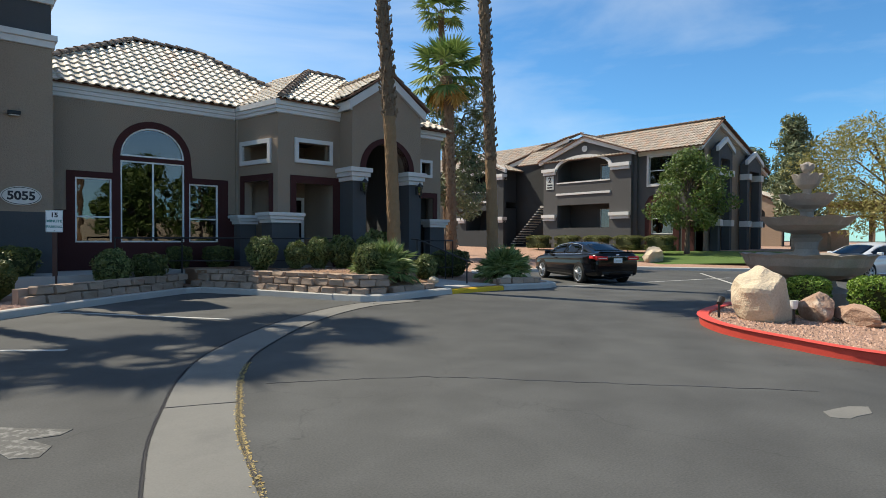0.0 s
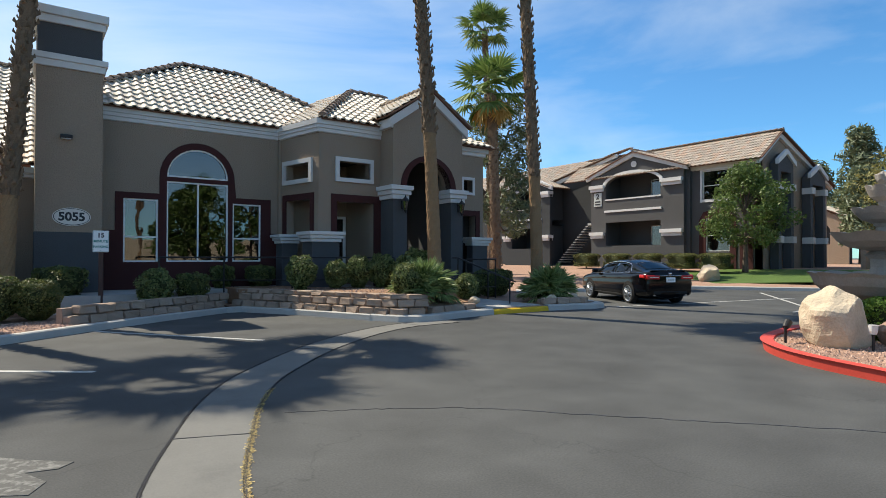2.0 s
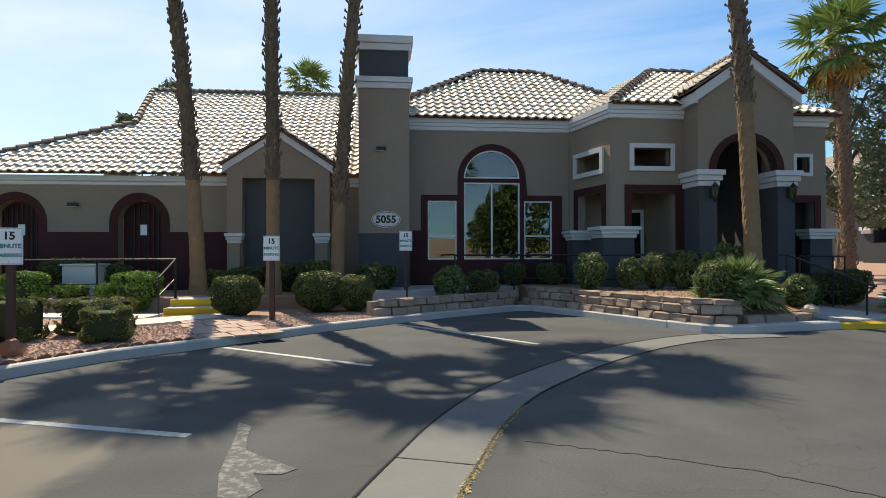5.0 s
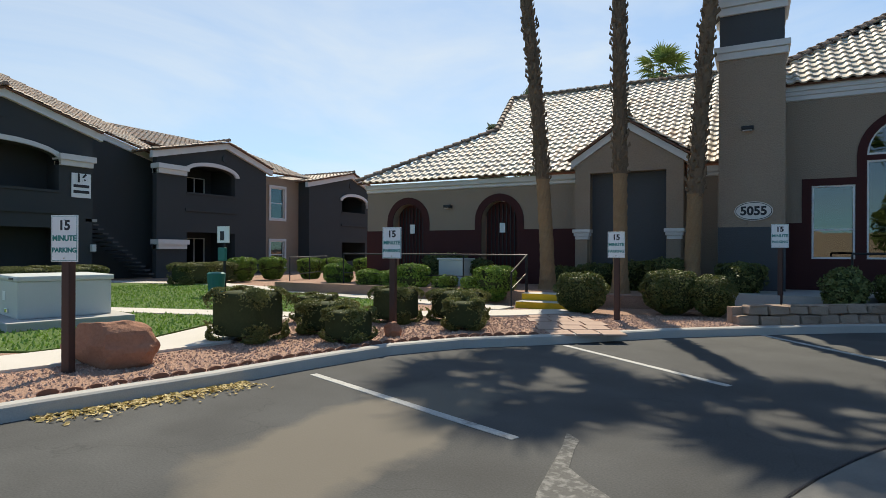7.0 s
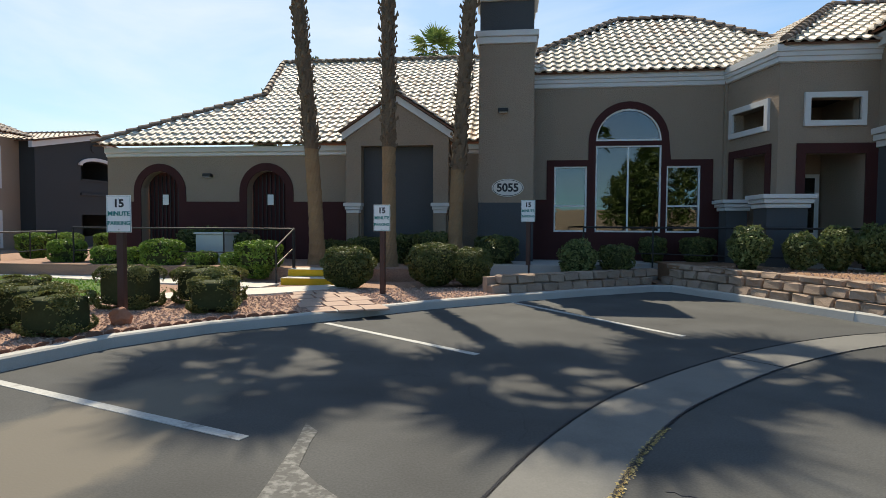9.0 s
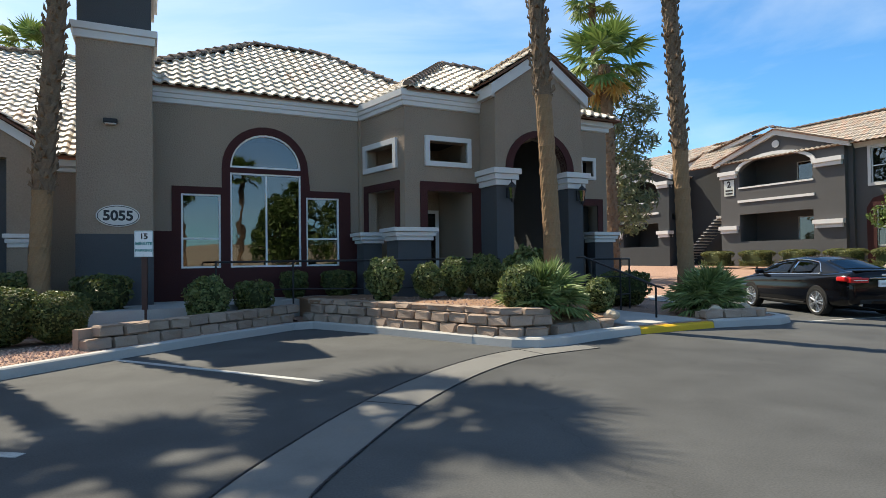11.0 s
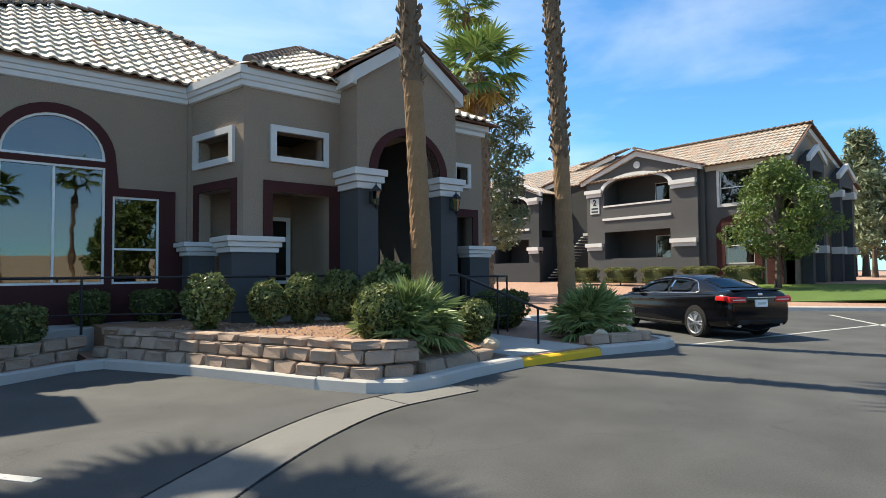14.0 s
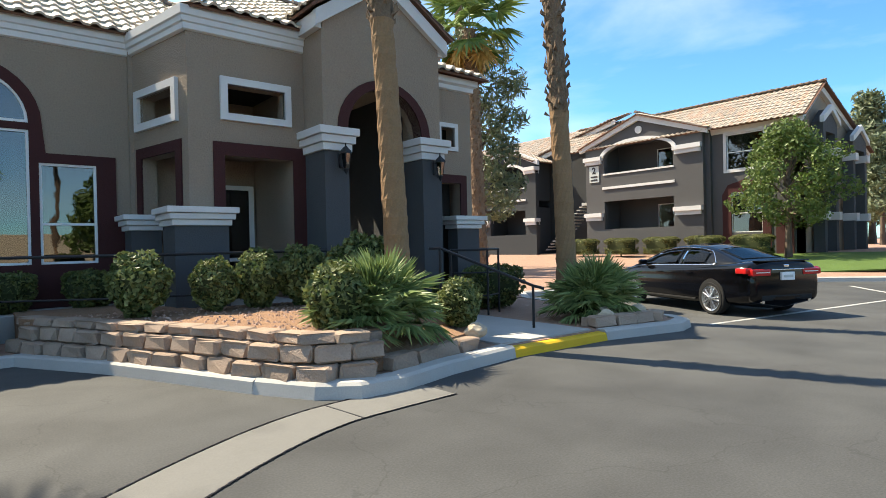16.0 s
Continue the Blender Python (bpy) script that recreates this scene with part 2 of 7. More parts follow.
LINE_PAINT = surface("worn_white_paint", (0.42, 0.42, 0.40), 0.75, 0.3, 3.5, 40, 0.3, 0.1, second=(0.16, 0.16, 0.155), second_at=0.62)
FLAKED = surface("flaked_white_paint", (0.20, 0.20, 0.19), 0.8, 0.3, 13.0, 40, 0.3, 0.1, second=(0.08, 0.08, 0.077), second_at=0.45)
YELLOW = surface("yellow_kerb_paint", (0.66, 0.40, 0.02), 0.65, 0.12, 3, 50, 0.12, 0.2)
RED = surface("red_kerb_paint", (0.62, 0.075, 0.055), 0.6, 0.14, 2, 40, 0.12, 0.2)
BLACK_METAL = surface("black_metal", (0.02, 0.02, 0.022), 0.45, 0.1, 4, 50, 0.08, 0.0)
BROWN_METAL = surface("brown_metal_post", (0.075, 0.04, 0.032), 0.6, 0.12, 4, 60, 0.1, 0.1)
SIGN_WHITE = surface("sign_white", (0.80, 0.82, 0.82), 0.5, 0.04, 3, 40, 0.03, 0.0)
PLAQUE = surface("plaque_enamel", (0.66, 0.63, 0.59), 0.6, 0.08, 4, 50, 0.06, 0.1)
SIGN_GREEN = surface("sign_green", (0.02, 0.22, 0.20), 0.5, 0.05, 3, 40, 0.03, 0.0)
SIGN_DARK = surface("sign_black", (0.03, 0.03, 0.035), 0.5, 0.05, 3, 40, 0.03, 0.0)
BARK_HIGH = surface("palm_bark", (0.17, 0.115, 0.075), 0.95, 0.25, 4, 30, 0.35, 1.0, 0.02, per_piece=0.2)
BARK_LOW = surface("smooth_palm_bark", (0.27, 0.165, 0.09), 0.95, 0.2, 5, 35, 0.25, 0.8, 0.012)
BARK = surface("tree_bark", (0.12, 0.09, 0.07), 0.95, 0.25, 5, 30, 0.3, 0.8, 0.015)
STONE_TAN = surface("tan_boulder", (0.52, 0.43, 0.32), 0.9, 0.2, 2.5, 25, 0.2, 0.8, 0.02)
STONE_RED = surface("red_sandstone", (0.34, 0.17, 0.11), 0.9, 0.22, 2.5, 25, 0.2, 0.8, 0.02)
STONE_BROWN = surface("brown_rock", (0.33, 0.215, 0.16), 0.9, 0.22, 3.0, 25, 0.25, 0.8, 0.02, second=(0.48, 0.40, 0.33), second_at=0.6)
CAST_STONE = surface("cast_stone", (0.29, 0.26, 0.23), 0.85, 0.25, 3.5, 40, 0.2, 0.5, 0.006)
BOX_PAINT = surface("pale_grey_enamel", (0.52, 0.55, 0.53), 0.5, 0.06, 1.5, 40, 0.04, 0.0)
# near-black that stands in for the shade of unlit rooms and openings
INNER_SHADE = surface("inner_shade", (0.05, 0.045, 0.04), 0.9, 0.2, 1, 30, 0.1, 0.0)
FURNISH = surface("curtain_cloth", (0.45, 0.42, 0.36), 0.9, 0.1, 3, 60, 0.1, 0.0)
WOOD = surface("brown_fence_wood", (0.20, 0.11, 0.065), 0.8, 0.2, 5, 40, 0.2, 0.3)
TEAL = surface("teal_plastic", (0.02, 0.16, 0.14), 0.5, 0.06, 2, 40, 0.05, 0.0)
PAPER = surface("white_paper", (0.8, 0.8, 0.78), 0.8, 0.04, 3, 40, 0.03, 0.0)
GLASS = glass_mat("window_glass", (0.26, 0.28, 0.29), 2.2)
CAR_GLASS = glass_mat("car_glass", (0.10, 0.11, 0.12), 1.45)
LEAF_HEDGE = leafy("hedge_leaf", (0.055, 0.085, 0.022), (0.16, 0.17, 0.05))
LEAF_DRY = leafy("hedge_leaf_browning", (0.085, 0.105, 0.03), (0.23, 0.23, 0.075))
LEAF_BRIGHT = leafy("bright_bush_leaf", (0.07, 0.15, 0.02), (0.22, 0.33, 0.05))
LEAF_SHRUB = leafy("shrub_leaf", (0.05, 0.085, 0.02), (0.24, 0.27, 0.10))
# dark green for the solid bush core, standing in for shade between leaves
CORE_SHADE = surface("bush_core_shade", (0.04, 0.05, 0.018), 0.95, 0.3, 6, 30, 0.3, 0.0)
LEAF_TREE = leafy("tree_leaf", (0.05, 0.10, 0.02), (0.16, 0.22, 0.06))
LEAF_PINE = leafy("pine_needle", (0.07, 0.10, 0.05), (0.21, 0.24, 0.13), 0.2)
LEAF_PALO = leafy("palo_verde_leaf", (0.20, 0.19, 0.05), (0.38, 0.34, 0.13), 0.3)
FROND = leafy("palm_frond", (0.06, 0.12, 0.025), (0.20, 0.28, 0.08), 0.25)
FROND_GREY = leafy("fan_palm_frond", (0.08, 0.14, 0.04), (0.33, 0.41, 0.16), 0.25)
FROND_DEAD = leafy("dead_frond", (0.40, 0.24, 0.06), (0.55, 0.36, 0.12), 0.2)
GRASS = leafy("grass_blade", (0.09, 0.20, 0.025), (0.22, 0.36, 0.07), 0.3)
LITTER = leafy("dry_leaf", (0.35, 0.24, 0.07), (0.60, 0.48, 0.20), 0.15)
CAR_BLACK, _nt, _b = node_mat("black_car_paint")
_b.inputs["Base Color"].default_value = (0.003, 0.003, 0.004, 1)
_b.inputs["Roughness"].default_value = 0.12
_b.inputs["Specular IOR Level"].default_value = 0.35
CHROME = surface("chrome", (0.75, 0.76, 0.78), 0.15, 0.03, 3, 40, 0.02, 0.0, metal=1.0)
ALLOY = surface("alloy_rim", (0.62, 0.63, 0.65), 0.3, 0.05, 3, 40, 0.04, 0.0, metal=0.9)
RUBBER = surface("tyre_rubber", (0.018, 0.018, 0.018), 0.85, 0.15, 6, 60, 0.1, 0.2)
TAIL_RED = surface("red_lamp_plastic", (0.55, 0.02, 0.02), 0.15, 0.05, 3, 40, 0.03, 0.0, spec=0.6)
TAIL_CLEAR = surface("clear_lamp_plastic", (0.80, 0.72, 0.70), 0.12, 0.05, 3, 40, 0.03, 0.0, spec=0.6)
SILVER_CAR = surface("silver_car_paint", (0.62, 0.64, 0.66), 0.25, 0.03, 3, 40, 0.02, 0.0, metal=0.3, spec=0.6)


# ---- building tools ----
WORLD_AT = {}


def thing(name, label, category, at=(0, 0, 0), group="", kind="", world=True):
    """An Empty at the base of a thing. world: its parts are given in world coordinates."""
    ob = new(name)
    ob.location = at
    ob.empty_display_size = 0.2
    tagged(ob, label, category, group, kind)
    if world:
        WORLD_AT[ob.name] = Vector(at)
    return ob


def part(name, bm, material, parent, label="", smooth=False):
    """One mesh object under a thing or a part."""
    root = parent
    while root.parent:
        root = root.parent
    if root.name in WORLD_AT:
        bmesh.ops.translate(bm, verts=bm.verts, vec=-WORLD_AT[root.name])
    me = bpy.data.meshes.new(name)
    bm.to_mesh(me)
    bm.free()
    mats = material if isinstance(material, (list, tuple)) else [material]
    for m in mats:
        me.materials.append(m)
    if smooth:
        me.polygons.foreach_set("use_smooth", [True] * len(me.polygons))
    ob = new(name, me)
    ob.parent = parent
    if label:
        tagged(ob, label)
    return ob


def solo(name, bm, material, label, category, group="", kind="", smooth=False):
    """A thing that is one mesh, its origin at the middle of its base."""
    vs = [v.co for v in bm.verts]
    at = Vector(((min(v.x for v in vs) + max(v.x for v in vs)) / 2, (min(v.y for v in vs) + max(v.y for v in vs)) / 2, min(v.z for v in vs)))
    bmesh.ops.translate(bm, verts=bm.verts, vec=-at)
    me = bpy.data.meshes.new(name)
    bm.to_mesh(me)
    bm.free()
    mats = material if isinstance(material, (list, tuple)) else [material]
    for m in mats:
        me.materials.append(m)
    if smooth:
        me.polygons.foreach_set("use_smooth", [True] * len(me.polygons))
    ob = new(name, me)
    ob.location = at
    return tagged(ob, label, category, group, kind)


def from_arrays(name, verts, faces, material, parent=None, smooth=False):
    me = bpy.data.meshes.new(name)
    me.from_pydata([tuple(v) for v in verts], [], [tuple(f) for f in faces])
    me.materials.append(material)
    if smooth:
        me.polygons.foreach_set("use_smooth", [True] * len(me.polygons))
    ob = new(name, me)
    if parent:
        ob.parent = parent
    return ob


def box(x0, x1, y0, y1, z0, z1, bevel=0.0, bm=None, m=None):
    own = bmesh.new()
    bmesh.ops.create_cube(own, size=1)
    bmesh.ops.scale(own, verts=own.verts, vec=(x1 - x0, y1 - y0, z1 - z0))
    if bevel:
        bmesh.ops.bevel(own, geom=own.edges[:], offset=bevel, segments=2, affect="EDGES", profile=0.6)
    bmesh.ops.translate(own, verts=own.verts, vec=((x0 + x1) / 2, (y0 + y1) / 2, (z0 + z1) / 2))
    if m is not None:
        bmesh.ops.transform(own, matrix=m, verts=own.verts)
    return merge(bm, own) if bm is not None else own


def merge(bm, other):
    me = bpy.data.meshes.new("tmp")
    other.to_mesh(me)
    other.free()
    bm.from_mesh(me)
    bpy.data.meshes.remove(me)
    return bm


def sheet(outer, holes=(), to3d=None, depth=0.1):
    """A flat plate with holes: outlines in (u, v), to3d(u, v, d) gives the place d behind the face."""
    tmp = bmesh.new()
    loops = []
    for ring in (outer, *holes):
        vs = [tmp.verts.new((u, v, 0)) for u, v in ring]
        loops.append(len(vs))
        for i in range(len(vs)):
            tmp.edges.new((vs[i - 1], vs[i]))
    tmp.verts.index_update()
    bmesh.ops.triangle_fill(tmp, use_beauty=True, use_dissolve=False, edges=tmp.edges[:])
    tmp.verts.ensure_lookup_table()
    tmp.verts.index_update()
    pts = [(v.co.x, v.co.y) for v in tmp.verts]
    tris = []
    for f in tmp.faces:
        t = [v.index for v in f.verts]
        a, b, c = (pts[i] for i in t)
        tris.append(t if (b[0] - a[0]) * (c[1] - a[1]) - (b[1] - a[1]) * (c[0] - a[0]) > 0 else t[::-1])
    tmp.free()
    bm = bmesh.new()
    front = [bm.verts.new(to3d(u, v, 0.0)) for u, v in pts]
    back = [bm.verts.new(to3d(u, v, depth)) for u, v in pts]
    for t in tris:
        bm.faces.new([front[i] for i in t])
        bm.faces.new([back[i] for i in t[::-1]])
    start = 0
    for n in loops:
        for i in range(n):
            a, b = start + (i - 1) % n, start + i
            bm.faces.new((front[a], back[a], back[b], front[b]))
        start += n
    bmesh.ops.recalc_face_normals(bm, faces=bm.faces[:])
    return bm


def wall_frame(p0, p1, proud=0.0):
    """Places on an upright wall from p0 to p1, seen from its right-hand side."""
    d = Vector((p1[0] - p0[0], p1[1] - p0[1], 0)).normalized()
    n = Vector((d.y, -d.x, 0))
    o = Vector((p0[0], p0[1], 0)) + n * proud
    return lambda u, v, dd: o + d * u - n * dd + Vector((0, 0, v))


def rect(u0, u1, v0, v1):
    return [(u0, v0), (u1, v0), (u1, v1), (u0, v1)]


def arch(u0, u1, v0, spring, rise=None, n=16):
    r = (u1 - u0) / 2
    h = r if rise is None else rise
    c = (u0 + u1) / 2
    return [(u0, v0), (u1, v0)] + [(c + r * math.cos(math.pi * i / n), spring + h * math.sin(math.pi * i / n)) for i in range(n + 1)]


def wall(p0, p1, outline, holes=(), thick=0.25, proud=0.0):
    return sheet(outline, holes, wall_frame(p0, p1, proud), thick)


def ground_sheet(points, z, depth=0.1, holes=()):
    return sheet(points, holes, lambda u, v, d: Vector((u, v, z - d)), depth)


def tube(path, r, seg=8, bm=None, close=True):
    """A round bar along a path; r may be a list."""
    own = bm if bm is not None else bmesh.new()
    path = [Vector(p) for p in path]
    rs = r if isinstance(r, (list, tuple)) else [r] * len(path)
    rings = []
    for i, p in enumerate(path):
        d = (path[min(i + 1, len(path) - 1)] - path[max(i - 1, 0)]).normalized()
        a = d.orthogonal().normalized() if abs(d.z) < 0.99 else Vector((1, 0, 0))
        if abs(d.z) < 0.99:
            a = d.cross(Vector((0, 0, 1))).normalized()
        b = d.cross(a)
        rings.append([own.verts.new(p + (a * math.cos(2 * math.pi * k / seg) + b * math.sin(2 * math.pi * k / seg)) * rs[i]) for k in range(seg)])
    for i in range(len(rings) - 1):
        for k in range(seg):
            own.faces.new((rings[i][k], rings[i][(k + 1) % seg], rings[i + 1][(k + 1) % seg], rings[i + 1][k]))
    if close:
        own.faces.new(rings[0][::-1])
        own.faces.new(rings[-1])
    bmesh.ops.recalc_face_normals(own, faces=own.faces[:])
    return own


def lathe(profile, seg=24, lobes=0, amp=None, bm=None, at=(0, 0, 0)):
    """A turned shape from (radius, height) pairs; lobes scallop the rings by amp[i]."""
    own = bm if bm is not None else bmesh.new()
    rings = []
    for i, (r, z) in enumerate(profile):
        ring = []
        for k in range(seg):
            a = 2 * math.pi * k / seg
            s = abs(math.cos(lobes * a / 2)) if lobes else 0
            rr = r * (1 + (amp[i] * s if lobes else 0))
            zz = z + (amp[i] * 0.45 * (s - 0.6) if lobes else 0)
            ring.append(own.verts.new((at[0] + rr * math.cos(a), at[1] + rr * math.sin(a), at[2] + zz)))
        rings.append(ring)
    for i in range(len(rings) - 1):
        for k in range(seg):
            own.faces.new((rings[i][k], rings[i][(k + 1) % seg], rings[i + 1][(k + 1) % seg], rings[i + 1][k]))
    own.faces.new(rings[0][::-1])
    own.faces.new(rings[-1])
    bmesh.ops.recalc_face_normals(own, faces=own.faces[:])
    return own


def sweep(path, profile, closed=False):
    """A profile of (offset to the right, height) carried along a level path, mitred."""
    bm = bmesh.new()
    pts = [Vector((p[0], p[1], p[2] if len(p) > 2 else 0)) for p in path]
    n = len(pts)
    rings = []
    for i, p in enumerate(pts):
        a = pts[i] - pts[i - 1] if (i > 0 or closed) else pts[1] - pts[0]
        b = pts[(i + 1) % n] - pts[i] if (i < n - 1 or closed) else pts[-1] - pts[-2]
        a, b = Vector((a.x, a.y)).normalized(), Vector((b.x, b.y)).normalized()
        t = (a + b).normalized()
        k = 1 / max(0.35, t.dot(b))
        rgt = Vector((t.y, -t.x, 0)) * k
        rings.append([bm.verts.new(p + rgt * o + Vector((0, 0, h))) for o, h in profile])
    m = len(profile)
    for i in range(n if closed else n - 1):
        for k in range(m):
            bm.faces.new((rings[i][k], rings[i][(k + 1) % m], rings[(i + 1) % n][(k + 1) % m], rings[(i + 1) % n][k]))
    if not closed:
        bm.faces.new(rings[0])
        bm.faces.new(rings[-1][::-1])
    bmesh.ops.recalc_face_normals(bm, faces=bm.faces[:])
    return bm


def leaf_verts(centers, normals, size, rng, long=1.6, jitter=0.9):
    """Small folded leaves, four points each, at the given places."""
    n = len(centers)
    d = normals + rng.normal(0, jitter, (n, 3))
    d /= np.linalg.norm(d, axis=1)[:, None] + 1e-9
    s = np.cross(d, rng.normal(0, 1, (n, 3)))
    s /= np.linalg.norm(s, axis=1)[:, None] + 1e-9
    up = np.cross(s, d)
    k = size * rng.uniform(0.6, 1.3, (n, 1))
    v = np.stack([centers - up * k * long / 2, centers + s * k / 2 + d * k * 0.15, centers + up * k * long / 2, centers - s * k / 2 + d * k * 0.15], 1)
    return v.reshape(-1, 3), np.arange(4 * n).reshape(-1, 4)


def in_poly(pts, poly):
    x, y = pts[:, 0], pts[:, 1]
    c = np.zeros(len(pts), bool)
    for i in range(len(poly)):
        (x0, y0), (x1, y1) = poly[i - 1], poly[i]
        hit = (y0 > y) != (y1 > y)
        c ^= hit & (x < (x1 - x0) * (y - y0) / ((y1 - y0) if y1 != y0 else 1e-9) + x0)
    return c


# ---- roof tiles ----
TILE_W, TILE_L, TILE_EXP = 0.29, 0.43, 0.37


def tile_shape():
    us = [0, 0.12, 0.24, 0.36, 0.48, 0.6, 0.8, 1.0]
    hs = [0.0, 0.034, 0.05, 0.05, 0.034, 0.004, -0.004, 0.0]
    v, f = [], []
    for y, lift in ((0, 0.06), (TILE_L, 0.010)):
        v += [(u * TILE_W * 1.02, y, h + lift) for u, h in zip(us, hs)]
    v += [(u * TILE_W * 1.02, 0.012, h + 0.012) for u, h in zip(us, hs)]
    m = len(us)
    for i in range(m - 1):
        f.append((i, i + 1, m + i + 1, m + i))
        f.append((2 * m + i, 2 * m + i + 1, i + 1, i))
    return np.array(v), f


TILE_V, TILE_F = tile_shape()
TILE_MESH = bpy.data.meshes.new("tile")
TILE_MESH.from_pydata([tuple(v) for v in TILE_V], [], TILE_F)
TILE_MESH.materials.append(TILE)


def roof_slope(name, poly, parent, singles=0, seed=1, deck=True):
    """A tiled slope. poly: 3D corners, its first edge along the eave, left to right seen from outside."""
    rng = np.random.default_rng(seed)
    P = [Vector(p) for p in poly]
    e = (P[1] - P[0]).normalized()
    n = Vector((0, 0, 0))
    for i in range(len(P)):
        n += (P[i - 1] - P[0]).cross(P[i] - P[0])
    n.normalize()
    if n.z < 0:
        n = -n
    s = n.cross(e).normalized()
    flat = [((p - P[0]).dot(e), (p - P[0]).dot(s)) for p in P]
    base = P[0]
    slope = part(name, sheet(flat, (), lambda u, v, d: base + e * u + s * v - n * (d + 0.008), 0.05), TILE_EDGE, parent, "brown roof deck edge")
    root = parent
    while root.parent:
        root = root.parent
    off = WORLD_AT.get(root.name, Vector((0, 0, 0)))
    us = np.arange(min(f[0] for f in flat) - TILE_W, max(f[0] for f in flat) + TILE_W, TILE_W)
    vs = np.arange(-0.06, max(f[1] for f in flat), TILE_EXP)
    g = np.array([(u, v) for v in vs for u in us])
    keep = in_poly(g + (TILE_W / 2, max(0.2, TILE_L / 2)), flat)
    g = g[keep]
    R = np.array([e, s, n])
    o = np.array(base - off)
    spots = o + np.array([g[:, 0], g[:, 1], rng.normal(0, 0.003, len(g))]).T @ R
    order = np.argsort(g[:, 1], kind="stable")
    lone = set(order[:singles].tolist())
    basis = Matrix((e, s, n)).transposed().to_4x4()
    for i in order[:singles]:
        ob = new("tile", TILE_MESH)
        ob.parent = slope
        ob.matrix_basis = Matrix.Translation(Vector(spots[i])) @ basis
    rest = [i for i in range(len(g)) if i not in lone]
    if rest:
        tv = TILE_V @ R
        allv = (spots[rest][:, None, :] + tv[None]).reshape(-1, 3)
        k = len(TILE_V)
        F = np.array(TILE_F)
        allf = (F[None] + (np.arange(len(rest)) * k)[:, None, None]).reshape(-1, 4)
        ob = from_arrays("tile_field", allv, allf, TILE_TAN if parent.name.startswith("apartment") else TILE, slope)
        tagged(ob, kind="stuff")
    return slope


def ridge_caps(name, a, b, parent):
    """Half-round cap tiles along a hip or ridge."""
    a, b = Vector(a), Vector(b)
    d = (b - a).normalized()
    side = d.cross(Vector((0, 0, 1))).normalized()
    up = side.cross(d)
    if up.z < 0:
        up = -up
    bm = bmesh.new()
    L, n = (b - a).length, max(1, int((b - a).length / 0.36))
    for i in range(n):
        p, q = a + d * (L * i / n), a + d * (L * (i + 1) / n + 0.05)
        rings = []
        for c, r, lift in ((p, 0.135, 0.05), (q, 0.11, 0.02)):
            rings.append([bm.verts.new(c + side * r * math.cos(math.pi * k / 6) + up * (r * math.sin(math.pi * k / 6) + lift)) for k in range(7)])
        for k in range(6):
            bm.faces.new((rings[0][k], rings[0][k + 1], rings[1][k + 1], rings[1][k]))
        bm.faces.new(rings[0])
    bmesh.ops.recalc_face_normals(bm, faces=bm.faces[:])
    return tagged(part(name, bm, RIDGE_SHADED, parent, "row of half-round ridge tiles coloured dark brown for their shaded side"), kind="stuff")


def stepped_cap(x0, x1, y0, y1, z0, z1, steps=3, flare=0.05):
    """A stepped white moulding round a column."""
    bm = bmesh.new()
    h = (z1 - z0) / steps
    for i in range(steps):
        g = flare * (i + 1)
        box(x0 - g, x1 + g, y0 - g, y1 + g, z0 + i * h, z0 + (i + 1) * h - (0.004 if i < steps - 1 else 0), 0.015, bm)
    return bm


def window(parent, p0, p1, hole, mull_u=(), mull_v=(), glass_at=0.09, bar=0.045, name="window", blind=False):
    """A framed window in a wall opening: frame ring, mullions, panes."""
    to = wall_frame(p0, p1, 0)
    us, vs = [h[0] for h in hole], [h[1] for h in hole]
    cu, cv = (min(us) + max(us)) / 2, (min(vs) + max(vs)) / 2
    def shrink(b):
        return [(u + (b if u < cu - 1e-6 else -b if u > cu + 1e-6 else 0) * min(1, abs(u - cu) / ((max(us) - min(us)) / 2) * 1.0 + 0.0) if len(hole) > 4 else u + (b if u < cu else -b),
                 v + (b if v < cv else -b) * (1 if len(hole) == 4 else min(1, abs(v - cv) / ((max(vs) - min(vs)) / 2)))) for u, v in hole]
    w = part(name, sheet(hole, [shrink(bar)], lambda u, v, d: to(u, v, d + glass_at - 0.05), 0.07), FRAME_WHITE, parent, "white vinyl frame")
    pane = part("pane", sheet(shrink(bar * 0.6), (), lambda u, v, d: to(u, v, d + glass_at), 0.006), GLASS, w, "reflecting tinted glass")
    pane.visible_shadow = False
    for u in mull_u:
        part("mullion", sheet(rect(u - bar / 2, u + bar / 2, min(vs) + bar, max(vs) - bar), (), lambda a, v, d: to(a, v, d + glass_at - 0.04), 0.035), FRAME_WHITE, w)
    for v in mull_v:
        part("transom", sheet(rect(min(us) + bar, max(us) - bar, v - bar / 2, v + bar / 2), (), lambda a, b, d: to(a, b, d + glass_at - 0.035), 0.03), FRAME_WHITE, w)
    return w


def lettering(text, size, m, material, parent, name="lettering", depth=0.002, bold=0.035):
    cu = bpy.data.curves.new("t", "FONT")
    cu.body = text
    cu.size = size
    cu.align_x, cu.align_y = "CENTER", "CENTER"
    cu.extrude = depth
    cu.offset = size * bold
    tmp = bpy.data.objects.new("t", cu)
    scene.collection.objects.link(tmp)
    dg = bpy.context.evaluated_depsgraph_get()
    me = bpy.data.meshes.new_from_object(tmp.evaluated_get(dg))
    bpy.data.objects.remove(tmp)
    me.materials.clear()
    me.materials.append(material)
    ob = new(name, me)
    ob.parent = parent
    ob.matrix_basis = m
    return ob


